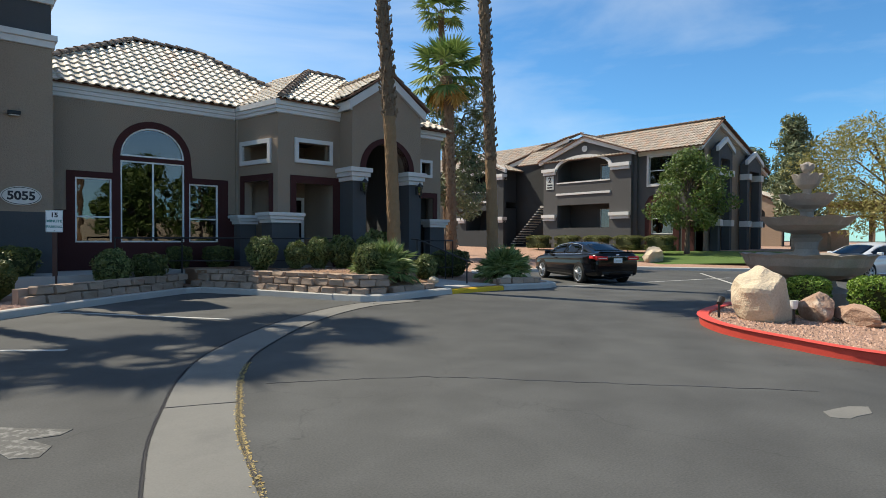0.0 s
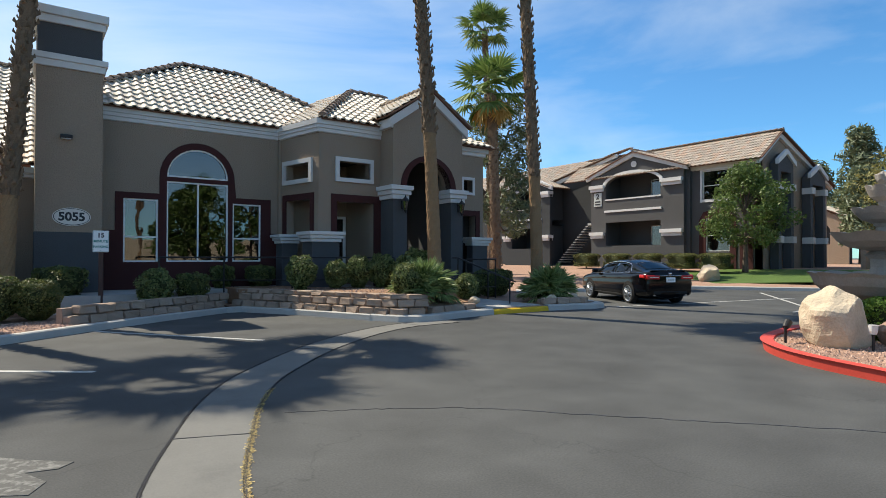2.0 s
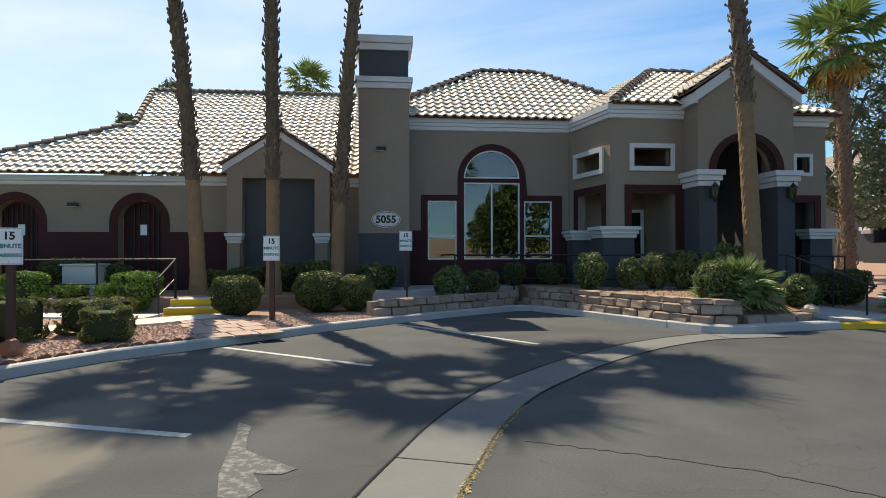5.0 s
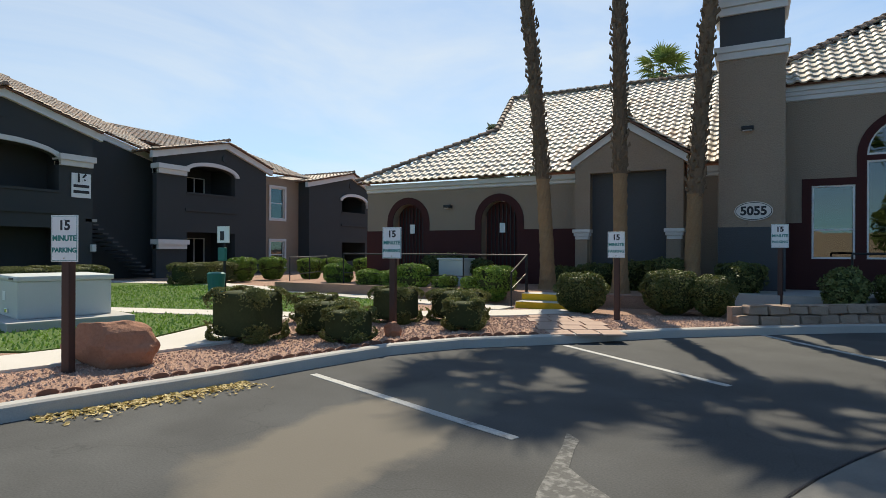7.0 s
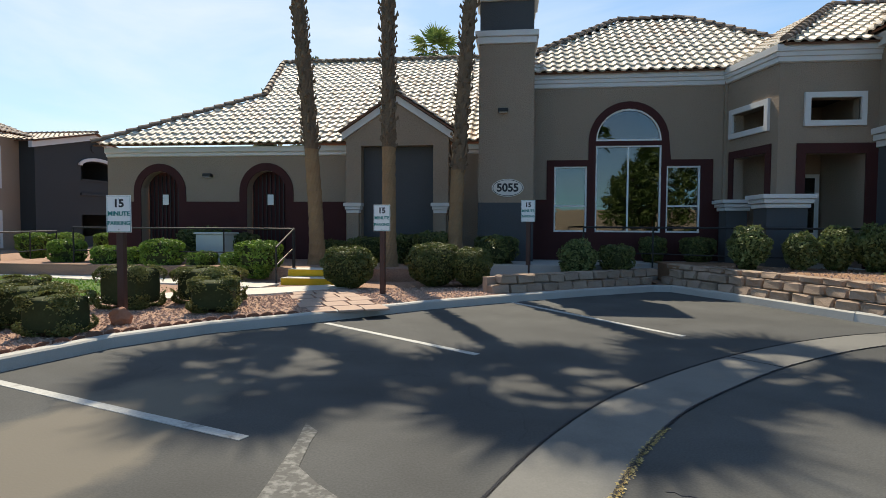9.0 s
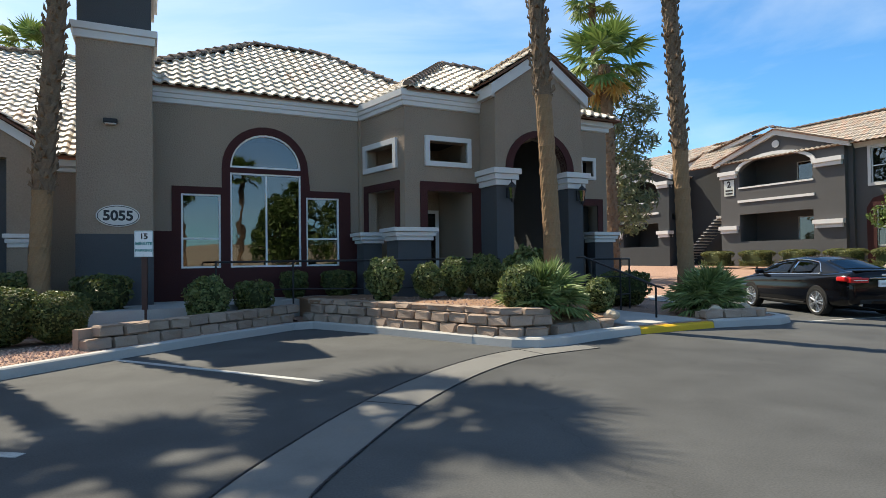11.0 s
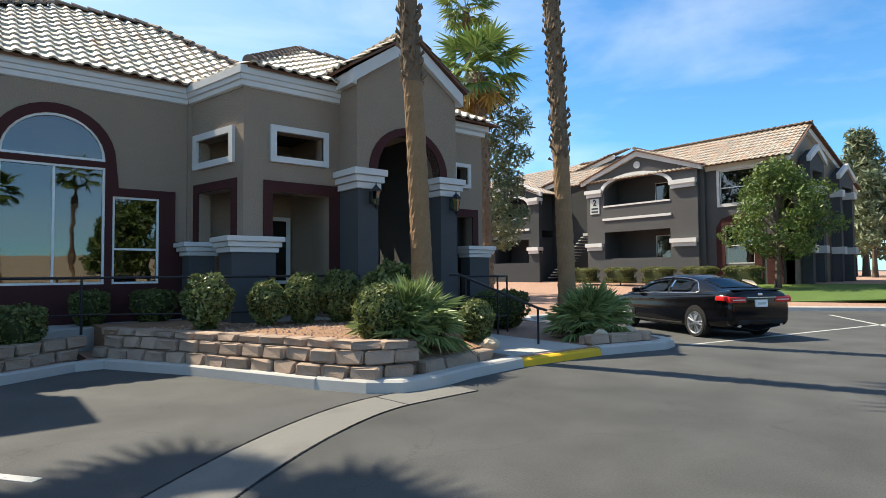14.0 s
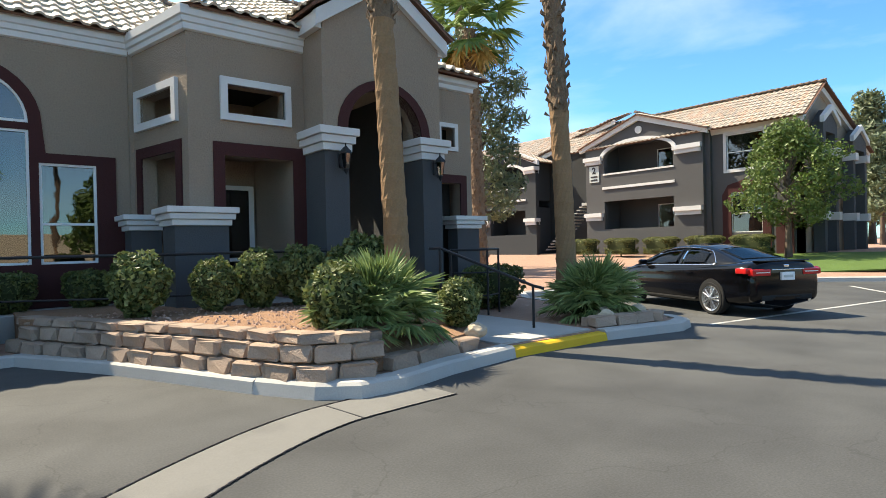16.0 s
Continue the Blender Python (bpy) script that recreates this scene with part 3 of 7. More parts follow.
# ---- ground ----
KERB_L = [(-9.6, -24), (-8.2, -18.5), (-7.19, -14.5), (-6.72, -12.9), (-6.45, -11.7), (-6.07, -10.3), (-5.4, -9.25), (-4.36, -8.3), (-2.69, -6.5), (-1.0, -5.1), (0.57, -3.92), (2.1, -2.9)]
KERB_M = [(2.1, -2.9), (2.5, -2.88), (3.38, -4.45), (4.35, -6.75), (4.72, -7.45), (5.1, -7.75), (5.66, -7.77), (6.5, -7.55), (7.75, -7.38), (9.75, -7.44), (10.6, -7.62), (11.4, -7.8), (11.95, -7.65), (12.25, -7.2), (12.3, -6.5), (13.4, -2.6), (14.5, -1.4), (17.98, -2.1), (20.8, -2.5), (23.3, -3.5), (24.8, -5.6), (26.8, -8.3), (29, -14), (30, -30), (30, -70)]
ground = solo("ground", ground_sheet([(-900, -900), (900, -900), (900, 900), (-900, 900)], 0.0, 0.3), ASPHALT, "grey worn asphalt drive and parking area", "asphalt", kind="structure")

KERB_PROFILE = [(0.0, -0.02), (-0.015, 0.13), (-0.04, 0.15), (-0.18, 0.15), (-0.18, -0.02)]
solo("kerb", sweep(KERB_L + KERB_M[1:4], KERB_PROFILE), CONCRETE, "pale concrete kerb along the parking bays", "kerb", kind="structure")
solo("kerb", sweep(KERB_M[3:9], [(0.0, -0.02), (-0.03, 0.13), (-0.07, 0.16), (-0.26, 0.16), (-0.26, -0.02)]), CONCRETE, "broad pale concrete kerb round the planter corner", "kerb", kind="structure")
solo("kerb", sweep(KERB_M[8:10], [(0.0, -0.02), (-0.03, 0.10), (-0.07, 0.125), (-0.26, 0.125), (-0.26, -0.02)]), YELLOW, "yellow painted kerb at the ramp", "kerb", kind="structure")
solo("kerb", sweep(KERB_M[9:], [(0.0, -0.02), (-0.03, 0.13), (-0.07, 0.16), (-0.26, 0.16), (-0.26, -0.02)]), CONCRETE, "pale concrete kerb beyond the ramp", "kerb", kind="structure")


def inset(path, d):
    out = []
    for i, p in enumerate(path):
        a = Vector(path[max(i - 1, 0)])
        b = Vector(path[min(i + 1, len(path) - 1)])
        t = (b - a).normalized()
        out.append((p[0] - t.y * d, p[1] + t.x * d))
    return out


bed_edge = inset(KERB_L, 0.175)
solo("gravel_bed", ground_sheet(bed_edge + [(2.3, -0.0), (2.3, 60), (-120, 60), (-120, -24)], 0.14, 0.2), GRAVEL, "raised bed of pinkish crushed gravel", "gravel", kind="structure")
mid_edge = inset(KERB_M[:15], 0.2)
solo("planter_ground", ground_sheet(mid_edge + [(13.2, -2.4), (13.2, 60), (2.32, 60), (2.32, -2.4)], 0.135, 0.2), GRAVEL, "gravel ground of the entrance planters", "gravel", kind="structure")


def rising_ground():
    bm = bmesh.new()
    edge = [(p[0], p[1]) for p in inset(KERB_M[15:], 0.2)]
    lo = [bm.verts.new((x, y, 0.14)) for x, y in edge]
    far = [(13.4, 60), (14.5, 60), (18, 60), (21, 55), (32, 30), (33.5, 10), (34, 0), (36, -8), (38, -30), (38, -70)]
    hi = [bm.verts.new((x, y, 0.85)) for x, y in far]
    end = [bm.verts.new((x, y, 0.85)) for x, y in [(200, 200), (200, 190), (200, 150), (200, 100), (200, 60), (200, 30), (200, 0), (200, -10), (200, -40), (200, -70)]]
    for a, b in ((lo, hi), (hi, end)):
        for i in range(len(a) - 1):
            bm.faces.new((a[i], a[i + 1], b[i + 1], b[i]))
    bmesh.ops.recalc_face_normals(bm, faces=bm.faces[:])
    bmesh.ops.solidify(bm, geom=bm.faces[:], thickness=0.12)
    return bm


solo("rising_ground", rising_ground(), GRAVEL, "gently rising gravel ground before the apartments", "gravel", kind="structure")
solo("lawn", sheet([(25.5, -3.2), (27.5, -6.8), (29.5, -10), (34.5, -8), (33.2, -0.5), (28.5, 2.5)], (), lambda u, v, d: Vector((u, v, 0.20 + 0.66 * max(0, min(1, (u - 25.5) / 8.5)) - d)), 0.05), GRASS_SOIL, "strip of mown lawn before the apartments", "lawn", kind="structure")

# valley gutter
GUT = [(-3.1, -21), (-2.35, -18.2), (-1.66, -15.65), (-1.39, -14.7), (-1.06, -13.83), (-0.66, -12.87), (-0.1, -11.87), (0.54, -11.07), (1.56, -9.98), (2.74, -9.0), (3.74, -8.37), (4.5, -8.06), (5.2, -7.98), (5.9, -7.95)]


def smooth_path(p, n=6):
    out = []
    for i in range(len(p) - 1):
        a, b, c, d = (Vector(p[max(0, min(len(p) - 1, j))]) for j in (i - 1, i, i + 1, i + 2))
        for k in range(n):
            t = k / n
            out.append(tuple(0.5 * (2 * b + (c - a) * t + (2 * a - 5 * b + 4 * c - d) * t * t + (3 * b - a - 3 * c + d) * t ** 3)))
    return out + [tuple(p[-1])]


gut = smooth_path(GUT)
solo("valley_gutter", sweep(gut, [(-0.31, 0.004), (-0.05, 0.006), (0.05, 0.006), (0.31, 0.004), (0.31, -0.05), (-0.31, -0.05)]), GUTTER, "curved concrete valley gutter across the asphalt", "gutter", kind="structure")
for side, mat, lab in ((0.325, LITTER, "yellow dry seed litter in the gutter joint"), (-0.325, SIGN_DARK, "dark open joint along the gutter"), (0.318, SIGN_DARK, "dark open joint along the gutter")):
    rng = np.random.default_rng(5)
    pv, pf = [], []
    for i in range(len(gut) - 1):
        a, b = Vector(gut[i]), Vector(gut[i + 1])
        t = (b - a).normalized()
        litter = mat is LITTER
        if litter and a.y > -12.2:
            break
        for k in range(60 if litter else 70):
            w = rng.random()
            p = a + (b - a) * w + Vector((t.y, -t.x)) * (side + rng.normal(0, 0.016 if litter else 0.005))
            r = rng.uniform(0.006, 0.016)
            c, s = math.cos(rng.random() * 6), math.sin(rng.random() * 6)
            if not litter:
                c, s, r = t.x * 3, t.y * 3, 0.0045
            j = len(pv)
            pv += [(p.x - c * r, p.y - s * r, 0.004), (p.x + s * r * 0.6, p.y - c * r * 0.6, 0.009), (p.x + c * r, p.y + s * r, 0.005), (p.x - s * r * 0.6, p.y + c * r * 0.6, 0.008)]
            pf.append((j, j + 1, j + 2, j + 3))
    ob = from_arrays("gutter_litter" if mat is LITTER else "gutter_joint", pv, pf, mat)
    tagged(ob, lab, "litter" if mat is LITTER else "joint", kind="stuff")
for f in (9, 24, 48, 68):
    i = f
    a, b = Vector(gut[i]), Vector(gut[i + 1])
    ang = math.atan2((b - a).y, (b - a).x)
    solo("gutter_joint", box(-0.008, 0.008, -0.31, 0.31, 0.0, 0.0085, m=Matrix.Translation((a.x, a.y, 0)) @ Matrix.Rotation(ang, 4, "Z")), SIGN_DARK, "dark cross joint in the gutter concrete", "joint", kind="structure")


def stripe(a, b, w=0.1):
    a, b = Vector(a), Vector(b)
    t = (b - a).normalized()
    s = Vector((-t.y, t.x)) * w / 2
    return ground_sheet([tuple(a - s), tuple(b - s), tuple(b + s), tuple(a + s)], 0.005, 0.01)


for a, b in (((-6.2, -11.87), (-3.1, -12.98)), ((-4.06, -8.2), (-1.6, -10.05)), ((-1.2, -5.25), (1.2, -8.5)), ((23.3, -6.9), (17.1, -11.16)), ((12.4, -7.75), (21.0, -9.2)), ((15.0, -11.7), (24.5, -10.4))):
    solo("parking_line", stripe(a, b), LINE_PAINT, "worn white parking bay line", "road marking", group="parking lines", kind="structure")
solo("worn_arrow", ground_sheet([(-2.77, -12.62), (-2.62, -12.78), (-2.6, -13.0), (-2.53, -13.4), (-2.33, -13.62), (-2.06, -13.86), (-2.16, -13.96), (-2.36, -13.92), (-2.24, -14.2), (-2.34, -14.4), (-2.5, -14.3), (-2.6, -13.9), (-2.65, -13.45), (-2.7, -13.0)], 0.005, 0.01), FLAKED, "flaked remains of white paint on asphalt", "road marking", kind="structure")

# a wandering crack and a pale patch in the asphalt
crack = smooth_path([(-0.28, -13.44), (0.5, -13.86), (1.34, -14.42), (2.15, -15.33), (2.91, -16.17), (3.9, -17.3)], 14)
r = random.Random(31)
crack = [(x + r.uniform(-0.02, 0.02), y + r.uniform(-0.02, 0.02)) for x, y in crack]
solo("asphalt_crack", sweep(crack, [(-0.006, 0.003), (0.006, 0.003), (0.006, -0.02), (-0.006, -0.02)]), SIGN_DARK, "fine dark crack across the asphalt", "crack", kind="structure")
solo("asphalt_patch", ground_sheet([(2.98, -17.66), (3.12, -17.56), (3.3, -17.6), (3.5, -17.66), (3.62, -17.78), (3.4, -17.86), (3.2, -17.8), (3.06, -17.78)], 0.004, 0.01), GUTTER, "small pale concrete patch in the asphalt", "patch", kind="structure")

# walkways and lawn on the left
LZ = 0.175
for pts in ([(-24, -12.6), (-14.7, -9.9), (-10.4, -8.75), (-8.6, -7.75), (-5.9, -6.0), (-4.7, -4.6), (-5.3, -4.2), (-6.6, -5.1), (-8.65, -6.75), (-10.3, -7.75), (-14.7, -9.1), (-24, -11.7)],
            [(-10.55, -8.8), (-9.7, -8.55), (-8.3, -11.3), (-8.75, -13.6), (-9.6, -16.5), (-10.6, -16.2), (-9.85, -13.3), (-9.6, -11.6)],
            [(-26, -3.2), (-20.3, -1.9), (-9.4, -4.4), (-6.6, -4.95), (-6.5, -4.15), (-9.4, -3.5), (-20.3, -0.9), (-26, -2.2)]):
    solo("walkway", ground_sheet(pts, LZ, 0.06), WALKWAY, "pale concrete footpath through the lawn", "footpath", kind="structure")
LAWNS = [[(-26, -10.9), (-14.7, -9.0), (-10.4, -7.7), (-8.9, -6.7), (-9.4, -4.5), (-20.3, -2.0), (-26, -3.4)], [(-24, -12.8), (-14.7, -10.0), (-10.7, -8.9), (-9.75, -11.6), (-10.0, -13.2), (-14, -15.2), (-24, -17)]]
rng = np.random.default_rng(3)
for poly in LAWNS:
    lawn = solo("lawn", ground_sheet(poly, LZ - 0.01, 0.05), GRASS_SOIL, "mown green lawn between footpaths", "lawn", kind="structure")
    pts = np.array([rng.uniform(-22, -8, 30000), rng.uniform(-16, -2, 30000)]).T
    pts = pts[in_poly(pts, poly)][:9000]
    n = len(pts)
    a = rng.uniform(0, 6.28, n)
    h = rng.uniform(0.03, 0.07, n)
    d = np.stack([np.cos(a), np.sin(a)], 1)
    base = np.c_[pts, np.full(n, LZ - 0.012)]
    w = np.c_[d * 0.02, np.zeros(n)]
    tip = np.c_[np.stack([-d[:, 1], d[:, 0]], 1) * 0.03, h]
    v = np.stack([base - w, base + w, base + tip], 1).reshape(-1, 3)
    tagged(from_arrays("grass", v, np.arange(3 * n).reshape(-1, 3), GRASS), "short green grass blades of the lawn", "grass", kind="stuff")

# ---- retaining walls of split-face blocks ----
def rough_block(seed, w=0.42, d=0.26, h=0.195):
    r = random.Random(seed)
    bm = bmesh.new()
    bmesh.ops.create_cube(bm, size=1)
    bmesh.ops.scale(bm, verts=bm.verts, vec=(w - 0.012, d, h - 0.008))
    bmesh.ops.bevel(bm, geom=bm.edges[:], offset=0.028, segments=1, affect="EDGES")
    for v in bm.verts:
        if v.co.y < 0:
            v.co += Vector((r.uniform(-0.016, 0.012), r.uniform(-0.045, 0.02), r.uniform(-0.012, 0.008)))
    bmesh.ops.translate(bm, verts=bm.verts, vec=(0, 0, h / 2))
    me = bpy.data.meshes.new("block")
    bm.to_mesh(me)
    bm.free()
    me.materials.append(BLOCK)
    return me


BLOCK_MESHES = [rough_block(i) for i in range(7)]


def block_wall(name, path, z0, courses, label, setback=0.035, gap=0.0, cap=1.0):
    """Courses of blocks along a path; the face looks to the path's right."""
    core = solo(name, sweep(path, [(-0.2, z0), (-0.2, z0 + (courses - 1 + cap) * 0.195 - 0.05), (-0.36, z0 + (courses - 1 + cap) * 0.195 - 0.05), (-0.36, z0)]), BLOCK, label, "retaining wall", kind="structure")
    pts = [Vector(p) for p in path]
    seg = [(pts[i + 1] - pts[i]).length for i in range(len(pts) - 1)]
    total = sum(seg)
    r = random.Random(8)
    for c in range(courses):
        s = 0.21 if c % 2 == 0 else 0.42
        while s < total - 0.1:
            a = s
            for i, L in enumerate(seg):
                if a <= L:
                    break
                a -= L
            t = (pts[i + 1] - pts[i]).normalized()
            p = pts[i] + t * a + Vector((-t.y, t.x)) * (0.10 + setback * c + r.uniform(-0.018, 0.018))
            ob = new("block", BLOCK_MESHES[r.randrange(7)])
            ob.parent = core
            ob.matrix_basis = Matrix.Translation(Vector((p.x, p.y, z0 + c * 0.195)) - core.location) @ Matrix.Rotation(math.atan2(t.y, t.x) + r.uniform(-0.06, 0.06), 4, "Z") @ Matrix.Diagonal((r.uniform(0.93, 1.0), 1, cap if c == courses - 1 else 1, 1))
            s += 0.425 + gap * r.uniform(0.3, 1.2)
    return core


block_wall("retaining_wall", [(-1.6, -5.05), (-0.2, -4.1), (0.9, -3.3), (2.3, -2.25)], 0.12, 2, "low shaded wall of tan split-face blocks")
block_wall("retaining_wall", [(2.45, -2.2), (3.2, -3.75), (4.0, -5.45), (4.6, -6.95), (4.85, -7.3), (5.25, -7.48), (5.7, -7.45)], 0.12, 3, "stepped wall of tan split-face concrete blocks", 0.075, 0.035, 0.62)
block_wall("retaining_wall", [(5.7, -7.45), (6.5, -7.2), (7.6, -7.02)], 0.12, 1, "single course of tan edging blocks")
block_wall("retaining_wall", [(9.9, -7.1), (10.7, -7.3), (11.3, -7.42), (11.75, -7.2)], 0.14, 1, "single course of tan edging blocks")
solo("planter_soil", ground_sheet([(2.6, -2.3), (3.5, -3.8), (4.3, -5.5), (4.85, -6.9), (5.3, -7.2), (5.8, -7.15), (7.0, -6.0), (7.0, -3.3), (4.9, -2.75), (4.3, -1.0), (2.6, -0.9)], 0.60, 0.45), SOIL, "reddish gravel soil of the raised planter", "soil", kind="structure")
solo("planter_soil", sheet([(5.4, -7.3), (5.9, -7.28), (7.5, -6.85), (7.7, -5.5), (6.9, -5.2), (5.6, -6.6)], (), lambda u, v, d: Vector((u, v, 0.30 + 0.22 * max(0, min(1, (v + 7.2) / 1.6)) - d)), 0.3), SOIL, "sloping reddish gravel of the planter", "soil", kind="structure")
solo("entrance_walk", ground_sheet([(7.75, -7.1), (9.7, -7.15), (9.9, -3.0), (10.5, -2.6), (10.5, 0.6), (7.0, 0.6), (7.0, -3.2), (7.75, -5.2)], 0.16, 0.1), CONCRETE, "shaded concrete entrance ramp and walk", "footpath", kind="structure")
solo("porch_slab", ground_sheet([(-2.1, -2.6), (0.5, -2.4), (2.6, -1.2), (4.3, -0.95), (4.7, -2.9), (7.0, -3.0), (7.0, 0.5), (-2.1, 0.5)], 0.56, 0.42), CONCRETE, "shaded concrete porch slab along the clubhouse", "footpath", kind="structure")
solo("porch_slab", ground_sheet([(-15.5, -3.0), (-9, -3.0), (-6.6, -3.1), (-4.9, -3.1), (-2.2, -2.6), (-2.2, 0.4), (-15.5, 0.4)], 0.46, 0.32), GRAVEL, "raised gravel strip before the left wing", "gravel", kind="structure")
steps = thing("entrance_steps", "two concrete steps painted yellow on their fronts", "steps", (-5.9, -3.6, 0.14))
for y0, z0, z1 in ((-4.1, 0.13, 0.30), (-3.65, 0.30, 0.47)):
    st = part("step", box(-6.5, -4.9, y0, -3.05, z0, z1, 0.01), WALKWAY, steps, "pale concrete step")
    part("riser_paint", box(-6.49, -4.91, y0 - 0.004, y0 + 0.01, z0 + 0.01, z1 - 0.006), YELLOW, st, "yellow painted riser")

# flagstones between the footpath and the kerb, and scalloped edging along the kerb
flag = thing("flagstone_path", "pinkish concrete flagstones laid in the gravel", "footpath", (-4.9, -6.7, 0.14), kind="structure")
fo_, fd = Vector((-5.75, -4.95)), Vector((0.46, -0.89)).normalized()
fr_ = Vector((-fd.y, fd.x))
r = random.Random(17)
for i in range(6):
    for j in range(3):
        c = fo_ + fd * (0.3 + 0.58 * i) + fr_ * (0.44 * j - 0.1 + (0.1 if i % 2 else 0))
        part("flagstone", box(-0.27, 0.27, -0.2, 0.2, 0.13, 0.165, 0.008, m=Matrix.Translation((c.x, c.y, r.uniform(-0.006, 0.006))) @ Matrix.Rotation(math.atan2(fd.y, fd.x) + r.uniform(-0.04, 0.04), 4, "Z")), FLAGSTONE, flag)
edging = thing("garden_edging", "low brown scalloped edging along the gravel bed", "edging", (-6.5, -11.0, 0.13), kind="structure")
bm = sheet([(-0.095, -0.04), (0.095, -0.04)] + [(0.095 * math.cos(math.pi * i / 8), 0.045 * math.sin(math.pi * i / 8)) for i in range(9)], (), lambda u, v, d: Vector((u, d, v)), 0.025)
SCALLOP = bpy.data.meshes.new("scallop")
bm.to_mesh(SCALLOP)
bm.free()
SCALLOP.materials.append(EDGING)
line = [Vector(p) for p in inset(KERB_L[2:8], 0.25)]
for i in range(len(line) - 1):
    d = line[i + 1] - line[i]
    for k in range(int(d.length / 0.2)):
        c = line[i] + d * ((k + 0.5) / int(d.length / 0.2))
        ob = new("scallop", SCALLOP)
        ob.parent = edging
        ob.matrix_basis = Matrix.Translation(Vector((c.x, c.y, 0.145 + r.uniform(-0.012, 0.01))) - edging.location) @ Matrix.Rotation(math.atan2(d.y, d.x) + r.uniform(-0.1, 0.1), 4, "Z")

# gravel stones, lying loose
rng = np.random.default_rng(11)
cand = np.array([rng.uniform(-9.5, 2, 60000), rng.uniform(-17, -3.5, 60000)]).T
bedpoly = bed_edge[1:] + [(1.5, -3.0), (-4.5, -4.6), (-8.5, -7.8), (-9.5, -9), (-8.2, -11.3), (-8.7, -13.6), (-9.6, -16.5)]
cand = cand[in_poly(cand, bedpoly)]
near = cand[:11000]
isl = np.array([rng.uniform(5.6, 11, 14000), rng.uniform(-19.5, -14, 14000)]).T
sv, sf = [], []


def pebbles(pts, z, rng, size):
    n = len(pts)
    c = np.c_[pts, np.full(n, z)]
    r = rng.uniform(0.5, 1.3, (n, 1)) * size
    a = rng.uniform(0, 6.28, n)
    ex = np.c_[np.cos(a), np.sin(a), np.zeros(n)] * r
    ey = np.c_[-np.sin(a), np.cos(a), np.zeros(n)] * r * rng.uniform(0.5, 0.9, (n, 1))
    ez = np.c_[rng.normal(0, 0.2, (n, 2)), np.ones(n)] * r * 0.75
    v = np.stack([c - ex, c - ey, c + ex, c + ey, c + ez], 1).reshape(-1, 3)
    f = np.array([(0, 1, 4), (1, 2, 4), (2, 3, 4), (3, 0, 4)])
    return v, (f[None] + 5 * np.arange(n)[:, None, None]).reshape(-1, 3)


v, f = pebbles(near, 0.14, rng, 0.028)
tagged(from_arrays("gravel_stones", v, f, STONE_BIT), "loose pinkish crushed stones in the bed", "gravel", kind="stuff")
pl = np.array([rng.uniform(2.6, 7.6, 6000), rng.uniform(-7.3, -2.2, 6000)]).T
pl = pl[in_poly(pl, [(2.7, -2.4), (3.6, -3.9), (4.4, -5.5), (4.9, -6.8), (5.3, -7.15), (5.75, -7.1), (7.0, -6.0), (7.0, -3.3), (4.9, -2.8)])][:700]
v, f = pebbles(pl, 0.60, rng, 0.03)
tagged(from_arrays("gravel_stones", v, f, STONE_BIT), "loose reddish stones on the planter soil", "gravel", kind="stuff")
lp = np.c_[rng.uniform(-7.6, -6.6, 900), rng.uniform(-14.6, -12.6, 900)]
kx = np.interp(lp[:, 1], [-14.6, -12.6], [-7.22, -6.63])
lp[:, 0] = kx + np.abs(rng.normal(0, 0.16, 900)) + 0.02
v, f = leaf_verts(np.c_[lp, np.full(900, 0.015)], np.tile([0, 0, 1.0], (900, 1)), 0.035, rng, 1.8, 0.3)
tagged(from_arrays("leaf_litter", v, f, LITTER), "drift of dry yellow leaves along the kerb", "leaf litter", kind="stuff")

# ---- clubhouse ----
club = thing("clubhouse", "taupe stucco clubhouse with maroon base and pale tile roof", "building", (2, 3, 0.1))
G = 0.1
FA, FB = (-0.75, 0.0), (4.5, 0.0)
sL = rect(0.75 - 0.02, 0.75 + 0.90, 1.36, 3.22)
sM = arch(0.75 + 1.13, 0.75 + 2.93, 1.36, 3.93, 0.90)
sR = rect(0.75 + 3.07, 0.75 + 3.98, 1.36, 3.22)
part("wall", wall(FA, FB, [(0, G), (5.36, G), (5.36, 5.6), (0, 5.6)], [sL, sM, sR], 0.3), TAUPE, club, "taupe stucco wall")
# maroon base and window surround, standing proud
sur = [(0, G), (5.33, G), (5.33, 2.28), (5.06, 2.28), (5.06, 3.40), (3.93, 3.40)] + [(0.75 + 2.03 + 1.10 * math.cos(math.pi * i / 16), 3.93 + 1.10 * math.sin(math.pi * i / 16)) for i in range(17)] + [(1.68, 3.40), (0.52, 3.40), (0.52, 2.28), (0, 2.28)]
part("surround", wall(FA, FB, sur, [sL, sM, sR], 0.03, 0.03), MAROON, club, "maroon painted base and window surround")
window(club, FA, FB, sL, (), (2.1,), 0.05)
window(club, FA, FB, sR, (), (2.1,), 0.05)
w = window(club, FA, FB, rect(1.88, 3.68, 1.36, 3.80), (2.78,), (), 0.05)
window(club, FA, FB, [(1.88, 3.93), (3.68, 3.93)] + [(2.78 + 0.9 * math.cos(math.pi * i / 16), 3.93 + 0.9 * math.sin(math.pi * i / 16)) for i in range(1, 16)], (), (), 0.05, 0.05)
part("transom_bar", wall(FA, FB, rect(1.88, 3.68, 3.80, 3.93), (), 0.1, 0.02), MAROON, club)
